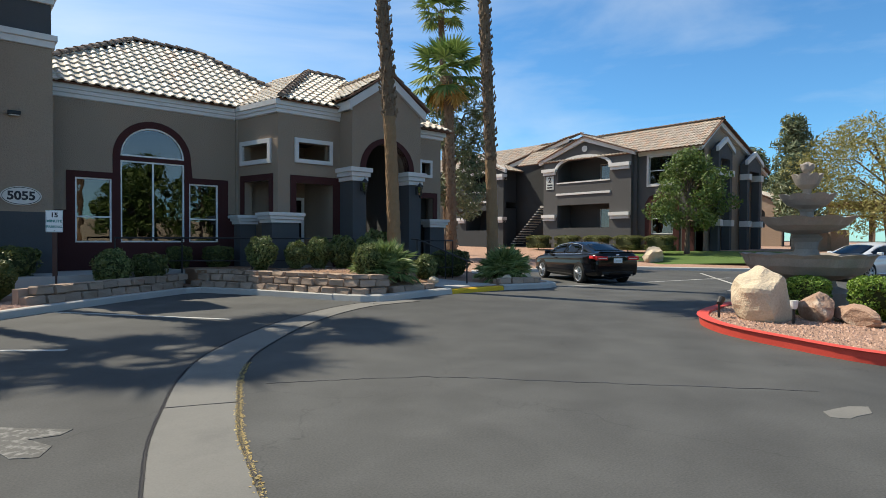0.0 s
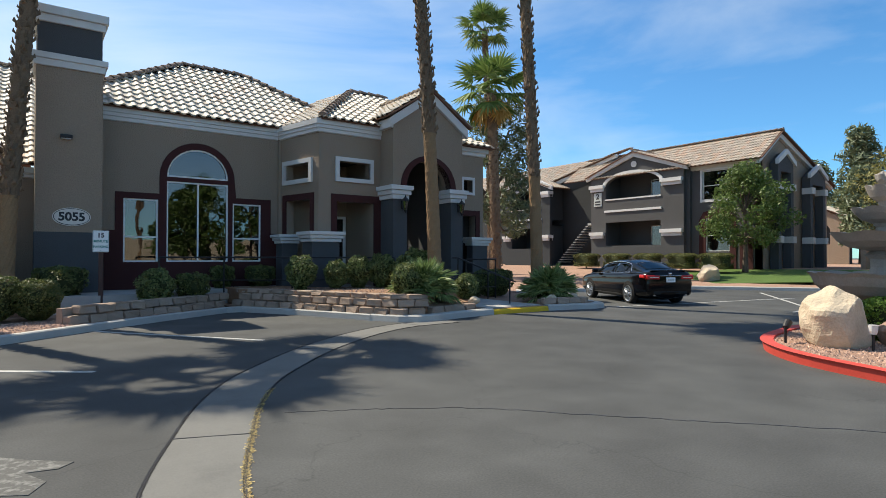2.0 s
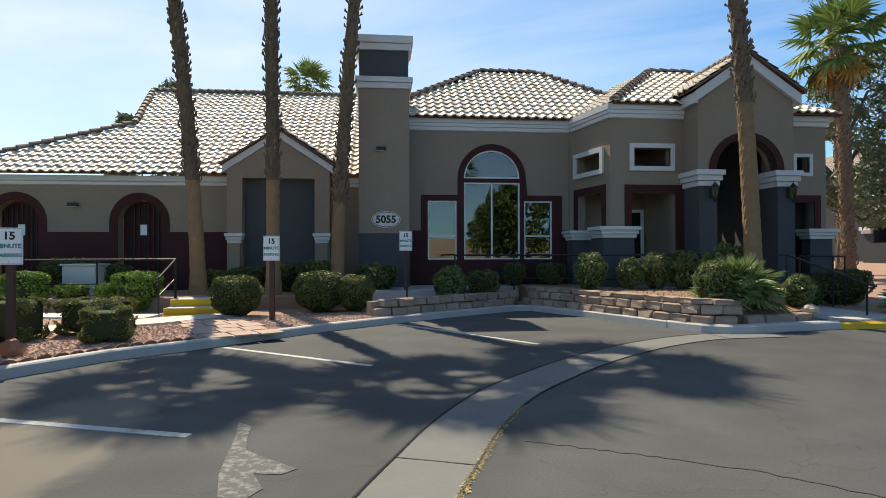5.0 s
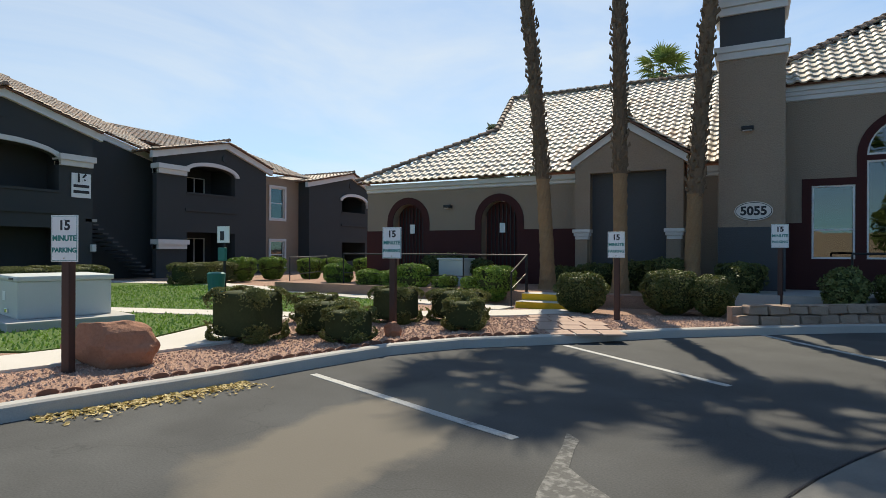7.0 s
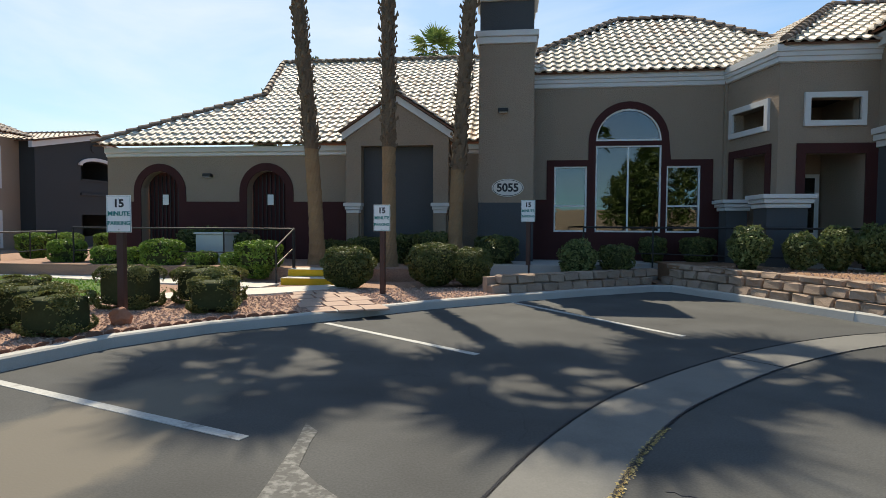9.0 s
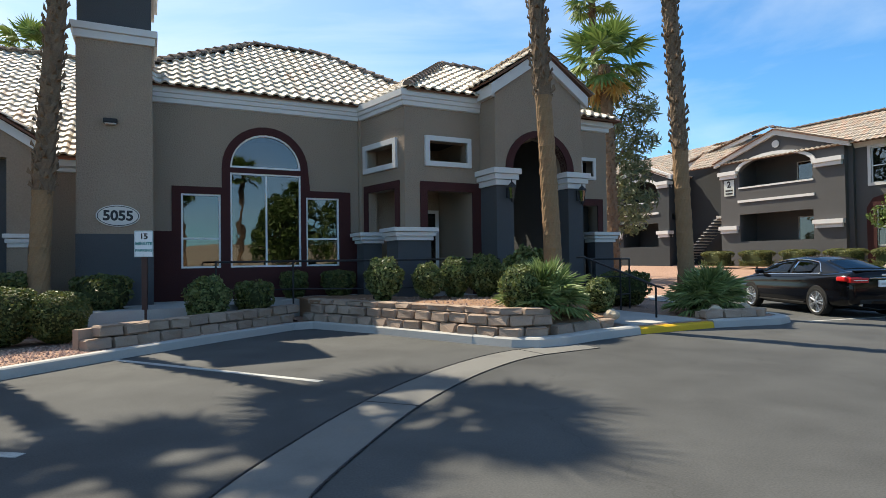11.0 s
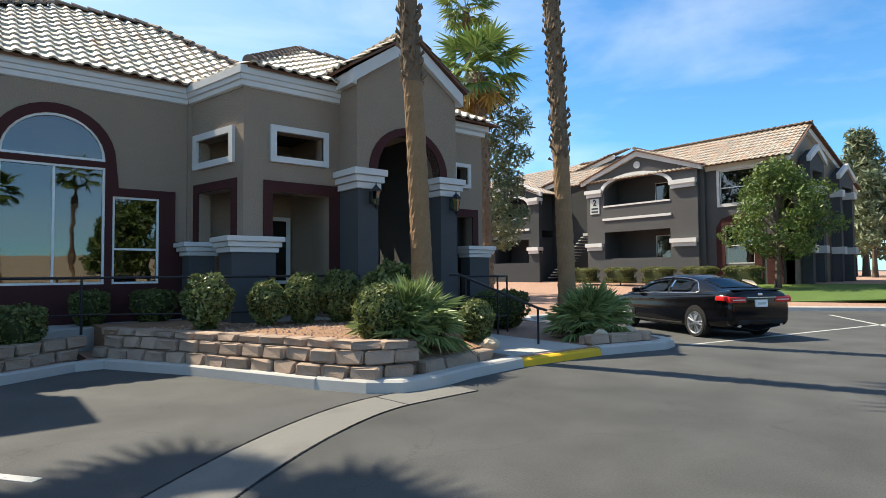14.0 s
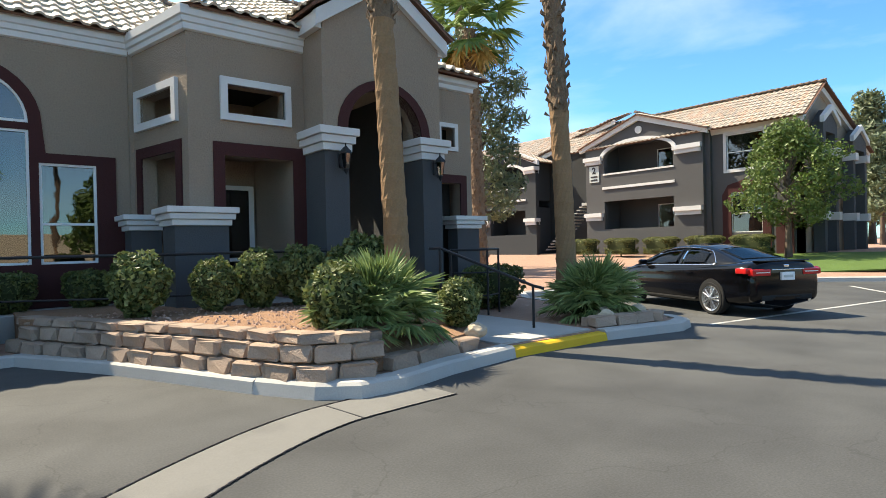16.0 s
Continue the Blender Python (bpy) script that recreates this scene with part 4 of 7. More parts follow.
# room behind the windows, its surfaces coloured near-black for the unlit shade
part("room_wall", box(-1.9, 7.1, 4.2, 4.4, 0.5, 5.5), INNER_SHADE, club)
part("room_floor", box(-1.9, 7.1, 0.35, 4.2, 0.45, 0.55), INNER_SHADE, club)
part("ceiling", box(-2.0, 7.2, 0.32, 4.3, 5.45, 5.55), INNER_SHADE, club)
part("curtain", box(3.2, 3.35, 0.28, 0.34, 1.3, 3.2), FURNISH, club)
# eave moulding
part("eave_moulding", sweep([(-0.64, -0.01), (4.58, -0.01), (5.04, -2.17), (7.27, -2.17)], [(0, 5.42), (0.04, 5.44), (0.04, 5.54), (0.075, 5.56), (0.075, 5.65), (0.11, 5.67), (0.11, 5.83), (-0.1, 5.83), (-0.1, 5.42)]), TRIM, club, "stepped white eave moulding")

# tower
tx0, tx1, ty0, ty1 = -2.13, -0.64, -0.95, 0.6
part("tower_base", box(tx0 - 0.01, tx1 + 0.01, ty0 - 0.01, ty1, G, 2.16), SLATE, club, "slate-grey tower base")
part("tower_shaft", box(tx0, tx1, ty0, ty1, 2.16, 6.5), TAUPE, club, "taupe tower shaft")
part("tower_band", merge(box(tx0 - 0.06, tx1 + 0.06, ty0 - 0.06, ty1, 6.44, 6.62, 0.02), box(tx0 - 0.11, tx1 + 0.11, ty0 - 0.11, ty1, 6.62, 6.78, 0.02)), TRIM, club)
part("tower_top", box(tx0 + 0.02, tx1 - 0.02, ty0 + 0.02, ty1, 6.78, 7.6), SLATE, club, "slate-grey tower top")
part("tower_cap", merge(box(tx0 - 0.05, tx1 + 0.05, ty0 - 0.05, ty1, 7.58, 7.78, 0.02), box(tx0 - 0.12, tx1 + 0.12, ty0 - 0.12, ty1, 7.78, 8.0, 0.02)), TRIM, club)

# left wing
WA, WB = (-14.2, 0.5), (-2.1, 0.5)
a1, a2 = arch(1.15, 2.45, 0.46, 2.55, 0.66), arch(4.72, 6.0, 0.46, 2.55, 0.66)
part("wall", wall(WA, WB, rect(0, 12.1, G, 3.9), [a1, a2], 0.35), TAUPE, club, "taupe stucco wall of the wing")
part("wall", box(-14.2, -13.9, 0.86, 9, G, 3.9), TAUPE, club)


def surround(u0, u1, w):
    c, r = (u0 + u1) / 2, (u1 - u0) / 2
    out = [(u0 - w, 2.24)] + [(u0 - w, 2.55)] + [(c + (r + w) * math.cos(math.pi * (1 - i / 16)), 2.55 + (0.66 + w) * math.sin(math.pi * i / 16)) for i in range(1, 16)] + [(u1 + w, 2.55), (u1 + w, 2.24)]
    return out


mar = [(0, G), (0, 2.24)] + surround(1.15, 2.45, 0.24) + surround(4.72, 6.0, 0.24) + [(8.15, 2.24), (8.15, G)]
part("surround", wall(WA, WB, mar, [a1, a2], 0.03, 0.03), MAROON, club, "maroon base and arch surrounds")
for u in (1.8, 5.36):
    x = WA[0] + u
    d = part("door", box(x - 0.62, x + 0.62, 0.88, 0.95, 0.46, 3.2), MAROON, club, "dark maroon gate door in an arch")
    bars = bmesh.new()
    for k in range(9):
        box(x - 0.56 + k * 0.14 - 0.012, x - 0.56 + k * 0.14 + 0.012, 0.83, 0.855, 0.5, 3.1, 0, bars)
    part("grille", bars, BLACK_METAL, d)
    part("notice", box(x - 0.10, x + 0.10, 0.80, 0.81, 2.15, 2.48), PAPER, d, "white paper notice")
part("eave_moulding", sweep([(-14.2, 0.49), (-6.1, 0.49)], [(0, 3.66), (0.06, 3.68), (0.06, 3.76), (0.14, 3.80), (0.14, 3.95), (-0.1, 3.95), (-0.1, 3.66)]), TRIM, club)
part("eave_moulding", sweep([(-3.0, 0.49), (-2.1, 0.49)], [(0, 3.66), (0.06, 3.68), (0.06, 3.76), (0.14, 3.80), (0.14, 3.95), (-0.1, 3.95), (-0.1, 3.66)]), TRIM, club)
# gabled bump-out with a recessed grey panel
BA, BB = (-6.1, -0.1), (-3.05, -0.1)
rec = rect(0.45, 2.60, 0.46, 3.86)
part("wall", wall(BA, BB, [(0, 0.2), (3.05, 0.2), (3.05, 4.1), (1.525, 5.1), (0, 4.1)], [rec], 0.3), TAUPE, club)
part("wall", box(-6.1, -5.85, 0.2, 0.5, 0.2, 4.1), TAUPE, club)
part("wall", box(-3.3, -3.05, 0.2, 0.5, 0.2, 4.1), TAUPE, club)
part("panel", box(-5.7, -3.4, 0.2, 0.3, 0.2, 3.9), SLATE, club, "recessed slate-grey panel")
part("gable_moulding", sheet([(-0.12, 4.02), (1.525, 5.1), (3.17, 4.02), (3.17, 4.24), (1.525, 5.32), (-0.12, 4.24)], (), wall_frame(BA, BB, 0.08), 0.1), TRIM, club)
part("vent", merge(box(-4.66, -4.50, -0.125, -0.1, 4.42, 4.60, 0.01), box(-4.64, -4.52, -0.14, -0.12, 4.49, 4.53)), TAUPE, club)
for x0 in (-6.07, -3.48):
    part("pilaster", box(x0 + 0.05, x0 + 0.38, -0.24, -0.1, 0.2, 1.88), TAUPE, club)
    part("pilaster_cap", stepped_cap(x0 + 0.05, x0 + 0.38, -0.24, -0.1, 1.88, 2.18, 3, 0.035), TRIM, club)

# entrance wing: side wall, front wall, columns
VA, VB = (4.6, 0.0), (5.07, -2.15)
vl = (Vector(VB) - Vector(VA)).length
part("wall", wall(VA, VB, [(0, G), (0.45, G), (0.45, 3.35), (1.78, 3.35), (1.78, G), (vl, G), (vl, 5.5), (0, 5.5)], [rect(0.42, 1.75, 4.02, 4.52)], 0.28), TAUPE, club)
part("vent_frame", wall(VA, VB, rect(0.28, 1.89, 3.88, 4.66), [rect(0.42, 1.75, 4.02, 4.52)], 0.12, 0.07), TRIM, club, "white moulded frame")
part("surround", wall(VA, VB, [(0.25, 2.2), (0.45, 2.2), (0.45, 3.35), (1.78, 3.35), (1.78, 2.2), (1.98, 2.2), (1.98, 3.55), (0.25, 3.55)], (), 0.04, 0.03), MAROON, club)
UA, UB = (5.07, -2.15), (7.3, -2.15)
part("wall", wall(UA, UB, [(0, G), (0.62, G), (0.62, 3.28), (1.95, 3.28), (1.95, G), (2.27, G), (2.27, 5.5), (0, 5.5)], [rect(0.69, 1.80, 4.05, 4.58)], 0.28), TAUPE, club)
part("vent_frame", wall(UA, UB, rect(0.56, 1.92, 3.92, 4.71), [rect(0.69, 1.80, 4.05, 4.58)], 0.12, 0.07), TRIM, club, "white moulded frame")
part("surround", wall(UA, UB, [(0.42, 0.5), (0.62, 0.5), (0.62, 3.28), (1.95, 3.28), (1.95, 0.5), (2.26, 0.5), (2.26, 3.52), (0.42, 3.52)], (), 0.04, 0.03), MAROON, club)
part("wall", box(4.55, 7.3, -0.1, 0.15, 0.5, 5.5), TAUPE, club, "shaded back wall of the porch")
part("wall", box(7.05, 7.3, -1.87, -0.1, 0.5, 5.5), TAUPE, club)
part("ceiling", box(5.12, 7.05, -1.85, -0.1, 3.5, 3.6), TAUPE, club)
# near-black panel that gives the open vents their shade
part("vent_shade_panel", box(5.12, 7.05, -1.85, -0.1, 4.75, 4.85), INNER_SHADE, club)
d = part("door", box(6.15, 6.98, -0.2, -0.13, 0.58, 2.95), FRAME_WHITE, club, "pale framed glass door")
p = part("pane", box(6.27, 6.86, -0.215, -0.205, 0.75, 2.85), GLASS, d)
part("crossbar", box(6.2, 6.93, -0.25, -0.225, 1.3, 1.38), FRAME_WHITE, d)
part("side_light", box(5.75, 6.12, -0.2, -0.15, 0.58, 2.95), FRAME_WHITE, club)
part("pane", box(5.80, 6.06, -0.215, -0.205, 0.7, 2.85), GLASS, club)
part("column", box(4.72, 5.62, -2.5, -1.75, 0.2, 2.0), SLATE, club, "slate-grey column")
part("column_cap", stepped_cap(4.72, 5.62, -2.5, -1.75, 1.98, 2.30, 3, 0.05), TRIM, club)
part("column", box(4.38, 4.9, -0.9, -0.35, 0.2, 2.0), SLATE, club, "slate-grey column")
part("column_cap", stepped_cap(4.38, 4.9, -0.9, -0.35, 1.95, 2.24, 3, 0.05), TRIM, club)

# portico
PA, PB = (7.28, -2.95), (10.12, -2.95)
parch = arch(0.52, 2.32, G, 3.85, 0.90)
part("wall", wall(PA, PB, [(0, 3.4), (0, 5.95), (1.42, 6.9), (2.84, 5.95), (2.84, 3.4), (2.32, 3.4)] + parch[2:] + [(0.52, 3.4)], (), 0.45), TAUPE, club, "taupe gable wall of the portico")
part("arch_surround", wall(PA, PB, [(0.30, 3.85)] + [(1.42 - 1.12 * math.cos(math.pi * i / 16), 3.85 + 1.07 * math.sin(math.pi * i / 16)) for i in range(1, 16)] + [(2.54, 3.85), (2.32, 3.85)] + [(1.42 + 0.9 * math.cos(math.pi * i / 16), 3.85 + 0.9 * math.sin(math.pi * i / 16)) for i in range(1, 16)] + [(0.52, 3.85)], (), 0.3, 0.03), MAROON, club, "maroon arch surround")
part("wall", box(7.28, 7.6, -2.5, -1.9, 3.4, 6.0), TAUPE, club)
part("wall", box(9.8, 10.12, -2.5, -1.9, 3.4, 6.0), TAUPE, club)
# inner side walls coloured slate, not taupe, to paint in the arch's shade
part("wall", box(7.3, 7.6, -1.85, 0.6, 0.2, 5.9), SLATE, club)
part("wall", box(9.8, 10.1, -2.0, 0.6, 0.2, 5.9), SLATE, club)
part("wall", wall((7.3, 0.6), (10.1, 0.6), rect(0, 2.8, 0.1, 6.2), [rect(0.45, 2.3, 0.2, 3.3), rect(0.75, 2.0, 3.55, 4.3)], 0.2), SLATE, club)
part("ceiling", box(7.3, 10.1, -2.45, 0.6, 5.1, 5.2), TAUPE, club)
window(club, (7.3, 0.6), (10.1, 0.6), rect(0.45, 2.3, 0.2, 3.3), (1.0, 1.7), (2.6,), 0.08)
window(club, (7.3, 0.6), (10.1, 0.6), rect(0.75, 2.0, 3.55, 4.3), (1.37,), (), 0.08)
for x0, x1 in ((7.28, 7.80), (9.60, 10.12)):
    part("pier", box(x0, x1, -2.98, -2.15, 0.1, 3.42), SLATE, club, "slate-grey portico pier")
    part("pier_cap", stepped_cap(x0, x1, -2.98, -2.15, 3.40, 3.84, 3, 0.055), TRIM, club)
part("gable_moulding", sheet([(-0.16, 5.70), (1.42, 6.78), (3.0, 5.70), (3.0, 6.0), (1.42, 7.08), (-0.16, 6.0)], (), wall_frame(PA, PB, 0.12), 0.14), TRIM, club)
part("gable_return", box(7.14, 7.3, -2.95, -2.2, 5.70, 6.0), TRIM, club)
part("gable_return", box(10.1, 10.26, -2.95, -2.2, 5.70, 6.0), TRIM, club)
# wall right of the portico
RA, RB = (10.12, -2.15), (11.75, -2.15)
part("wall", wall(RA, RB, rect(0, 1.63, G, 5.5), [rect(0.66, 1.08, 3.92, 4.38), rect(0.35, 1.25, 0.3, 3.05)], 0.28), TAUPE, club)
part("vent_frame", wall(RA, RB, rect(0.56, 1.18, 3.82, 4.48), [rect(0.66, 1.08, 3.92, 4.38)], 0.12, 0.06), TRIM, club)
part("surround", wall(RA, RB, [(0.15, 0.3), (0.35, 0.3), (0.35, 3.05), (1.25, 3.05), (1.25, 0.3), (1.45, 0.3), (1.45, 3.25), (0.15, 3.25)], (), 0.04, 0.03), MAROON, club)
part("wall", box(11.5, 11.75, -1.87, 6, G, 5.5), TAUPE, club)
# near-black sheet put in as the shade within the openings
part("shade_backing", box(10.2, 11.5, -1.6, -1.5, 0.2, 5.4), INNER_SHADE, club)
part("column", box(11.0, 11.7, -2.45, -2.1, 0.2, 1.98), SLATE, club)
part("column_cap", stepped_cap(11.0, 11.7, -2.45, -2.1, 1.94, 2.24, 3, 0.05), TRIM, club)
part("eave_moulding", sweep([(10.12, -2.16), (11.76, -2.16), (11.76, 3)], [(0, 5.28), (0.06, 5.30), (0.06, 5.40), (0.14, 5.44), (0.14, 5.58), (-0.1, 5.58), (-0.1, 5.28)]), TRIM, club)
# roofs
roof_slope("roof", [(-1.9, -0.22, 5.83), (4.75, -0.22, 5.83), (8.3, -0.22, 5.83), (4.5, 3.75, 8.5), (2.3, 3.75, 8.5)], club, 150, 1)
roof_slope("roof", [(-1.9, 8.5, 5.78), (-1.9, -0.22, 5.83), (2.3, 3.75, 8.5), (2.3, 4.6, 8.5)], club, 0, 2)
roof_slope("roof", [(8.3, 8.5, 5.78), (-1.9, 8.5, 5.78), (2.3, 4.6, 8.5), (4.5, 4.6, 8.5)], club, 0, 22)
ridge_caps("ridge", (2.3, 3.75, 8.5), (4.5, 3.75, 8.5), club)
ridge_caps("ridge", (-1.9, -0.22, 5.83), (2.3, 3.75, 8.5), club)
ridge_caps("ridge", (7.2, 0.85, 6.57), (4.5, 3.75, 8.5), club)
roof_slope("roof", [(3.88, 3.2, 5.84), (5.10, -2.36, 5.84), (8.0, 1.5, 7.95), (7.6, 3.4, 7.95)], club, 70, 3)
roof_slope("roof", [(5.10, -2.36, 5.84), (7.45, -2.36, 5.84), (10.5, -2.36, 5.84), (9.6, 1.5, 7.95), (8.0, 1.5, 7.95)], club, 60, 4)
roof_slope("roof", [(10.2, -2.5, 5.62), (12.1, -2.5, 5.62), (10.6, 0.5, 7.0), (10.2, 0.5, 7.0)], club, 0, 5)
roof_slope("roof", [(12.1, -2.5, 5.62), (12.1, 6, 5.62), (9.6, 6, 7.9), (9.6, 1.5, 7.9), (10.6, 0.5, 7.0)], club, 0, 6)
ridge_caps("ridge", (5.10, -2.36, 5.84), (8.0, 1.5, 7.95), club)
ridge_caps("ridge", (8.0, 1.5, 7.95), (9.6, 1.5, 7.95), club)
roof_slope("roof", [(7.0, 1.0, 6.06), (7.0, -3.15, 6.06), (8.7, -3.15, 7.16), (8.7, 1.0, 7.16)], club, 0, 7)
roof_slope("roof", [(10.4, -3.15, 6.06), (10.4, 1.0, 6.06), (8.7, 1.0, 7.16), (8.7, -3.15, 7.16)], club, 0, 8)
ridge_caps("ridge", (8.7, -3.15, 7.16), (8.7, 1.0, 7.16), club)
roof_slope("roof", [(-14.45, 0.15, 4.02), (-2.1, 0.15, 4.02), (-2.1, 6.7, 8.22), (-10.75, 6.7, 8.22), (-10.2, 3.5, 6.17)], club, 0, 9)
ridge_caps("ridge", (-14.45, 0.15, 4.04), (-10.2, 3.5, 6.19), club)
ridge_caps("ridge", (-10.2, 3.5, 6.19), (-10.75, 6.7, 8.24), club)
ridge_caps("ridge", (-10.75, 6.7, 8.24), (-2.1, 6.7, 8.24), club)
roof_slope("roof", [(-6.3, 1.6, 4.28), (-6.3, -0.28, 4.28), (-4.575, -0.28, 5.40), (-4.575, 1.6, 5.40)], club, 0, 10)
roof_slope("roof", [(-2.85, -0.28, 4.28), (-2.85, 1.6, 4.28), (-4.575, 1.6, 5.40), (-4.575, -0.28, 5.40)], club, 0, 11)
ridge_caps("ridge", (-4.575, -0.28, 5.42), (-4.575, 2.2, 5.42), club)
part("back_wall", box(-13.8, 11.4, 9, 9.3, G, 4.0), TAUPE, club)
roof_slope("roof", [(-2.1, 12.5, 4.6), (-10.75, 12.5, 4.6), (-10.75, 6.7, 8.22), (-2.1, 6.7, 8.22)], club, 0, 33)

# number plaque
plaque = thing("house_number_sign", "white oval plaque with black house number", "sign", (-1.33, -0.96, 2.32))
bm = bmesh.new()
bmesh.ops.create_cone(bm, cap_ends=True, segments=48, radius1=0.43, radius2=0.43, depth=0.03)
bmesh.ops.scale(bm, verts=bm.verts, vec=(1, 0.56, 1))
bmesh.ops.transform(bm, matrix=pose(-1.33, -0.975, 2.56, 90), verts=bm.verts)
part("plate", bm, PLAQUE, plaque)
bm = bmesh.new()
pth = [(-1.33 + 0.40 * math.cos(2 * math.pi * i / 40), -0.992, 2.56 + 0.215 * math.sin(2 * math.pi * i / 40)) for i in range(41)]
tube(pth, 0.008, 5, bm, False)
part("border", bm, SIGN_DARK, plaque)
lettering("5055", 0.30, pose(0, -0.035, 0.235, 90), SIGN_DARK, plaque, "number")


def wall_light(at, name="wall_light"):
    o = thing(name, "small bronze wall light on the tower", "wall lamp", at)
    x, y, z = at
    part("body", box(x - 0.14, x + 0.14, y - 0.16, y, z + 0.02, z + 0.12, 0.025), BLACK_METAL, o)
    part("lens", box(x - 0.11, x + 0.11, y - 0.14, y - 0.02, z, z + 0.018, 0.006), TRIM, o)
    return o


wall_light((-1.47, -0.955, 4.58))
wall_light((-10.74, 0.495, 3.0), "wall_speaker")


def lantern(x, y, z):
    """A black carriage lantern on a bracket, top about z + 0.55."""
    o = thing("wall_lantern", "black metal carriage lantern with clear glass", "wall lamp", (x, y, z), group="portico lanterns")
    part("backplate", box(x - 0.05, x + 0.05, y + 0.17, y + 0.2, z + 0.12, z + 0.4, 0.01), BLACK_METAL, o)
    part("arm", tube([(x, y + 0.18, z + 0.2), (x, y + 0.1, z + 0.08), (x, y, z + 0.06)], 0.012, 6), BLACK_METAL, o)
    part("glass", lathe([(0.06, 0.1), (0.1, 0.38)], 6, at=(x, y, z)), GLASS, o, "clear lantern glass")
    bm = lathe([(0.13, 0.38), (0.12, 0.42), (0.04, 0.5), (0.015, 0.53), (0.012, 0.58)], 6, at=(x, y, z))
    part("hood", bm, BLACK_METAL, o)
    part("base", lathe([(0.01, -0.02), (0.03, 0.02), (0.065, 0.08), (0.065, 0.1)], 6, at=(x, y, z)), BLACK_METAL, o)
    for k in range(6):
        a = math.pi * k / 3
        part("bar", tube([(x + 0.062 * math.cos(a), y + 0.062 * math.sin(a), z + 0.09), (x + 0.104 * math.cos(a), y + 0.104 * math.sin(a), z + 0.39)], 0.008, 4), BLACK_METAL, o)
    return o


lantern(7.62, -3.18, 2.95)
lantern(9.92, -3.18, 2.95)


# ---- signs ----
SIGN_ROWS = [(-8.27, -13.7, 0.14, 18), (-6.78, -9.2, 0.14, 8), (-3.80, -5.45, 0.14, -6), (-0.81, -2.5, 0.36, -14)]
for x, y, z, turn in SIGN_ROWS:
    s = thing("parking_sign", "white 15 minute parking sign on a brown post", "sign", (x, y, z), group="parking signs", world=False)
    s.rotation_euler = (0, 0, radians(turn))
    part("post", box(-0.05, 0.05, 0, 0.1, -0.24, 1.45, 0.008), BROWN_METAL, s, "square brown metal post")
    part("plate", box(-0.175, 0.175, -0.012, -0.002, 1.27, 1.80, 0.004), SIGN_WHITE, s)
    for k, (t, sz, zz) in enumerate((("15", 0.155, 1.68), ("MINUTE", 0.086, 1.535), ("PARKING", 0.076, 1.40))):
        lettering(t, sz, pose(0, -0.0135, zz, 90), SIGN_GREEN if k == 2 else SIGN_DARK if k == 0 else SIGN_GREEN, s)
    b = bmesh.new()
    for args in ((-0.165, 0.165, 1.785, 1.79), (-0.165, 0.165, 1.28, 1.285), (-0.165, -0.160, 1.285, 1.785), (0.160, 0.165, 1.285, 1.785)):
        box(args[0], args[1], -0.0145, -0.0125, args[2], args[3], 0, b)
    part("border", b, SIGN_GREEN, s)
    for zz in (1.745, 1.31):
        part("bolt", tube([(0, -0.02, zz), (0, 0.0, zz)], 0.009, 6), CHROME, s)

# ---- foliage ----
def bush_mesh(seed, w, d, h, boxy, n, leaf, mat, loose=0.09):
    """A clipped bush: leaves on a rounded shell with an uneven outline, over a dark solid core painted as the shade
    between leaves.
    """
    rng = np.random.default_rng(seed)
    a = rng.normal(0, 1, (n, 3))
    a /= np.linalg.norm(a, axis=1)[:, None]
    p = boxy
    q = np.sign(a) * np.abs(a) ** (2.0 / p)
    k = 1 / (np.sum(np.abs(q) ** p, axis=1) ** (1 / p))
    dirs = q * k[:, None]
    lump = 1 + 0.8 * loose * np.sin(dirs[:, 0] * 5 + seed) * np.cos(dirs[:, 1] * 6 + 2 * seed) + 0.05 * np.sin(dirs[:, 2] * 9 + seed * 3)
    r = lump * (1 - np.abs(rng.normal(0, loose, n)))
    c = dirs * r[:, None] * (w / 2, d / 2, h / 2)
    nz = dirs / np.array([w, d, h])
    nz /= np.linalg.norm(nz, axis=1)[:, None]
    c[:, 2] += h / 2
    base_w = 0.9 if boxy > 5 else 0.62
    narrow = np.clip(base_w + 0.75 * c[:, 2] / h, 0.6, 1.0)
    c[:, :2] *= narrow[:, None]
    c[:, 2] = np.maximum(c[:, 2], 0.03)
    v, f = leaf_verts(c, nz, leaf, rng)
    me = bpy.data.meshes.new("leaves")
    me.from_pydata([tuple(x) for x in v], [], [tuple(x) for x in f])
    me.materials.append(mat)
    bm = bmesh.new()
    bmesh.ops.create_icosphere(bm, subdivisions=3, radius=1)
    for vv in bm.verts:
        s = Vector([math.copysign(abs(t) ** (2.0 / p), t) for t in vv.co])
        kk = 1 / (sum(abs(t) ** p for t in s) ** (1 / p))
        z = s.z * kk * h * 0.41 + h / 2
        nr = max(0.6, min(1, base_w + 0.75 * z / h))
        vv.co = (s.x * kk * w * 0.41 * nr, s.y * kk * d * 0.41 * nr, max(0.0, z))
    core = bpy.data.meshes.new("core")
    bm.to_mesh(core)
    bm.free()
    core.materials.append(CORE_SHADE)
    return me, core


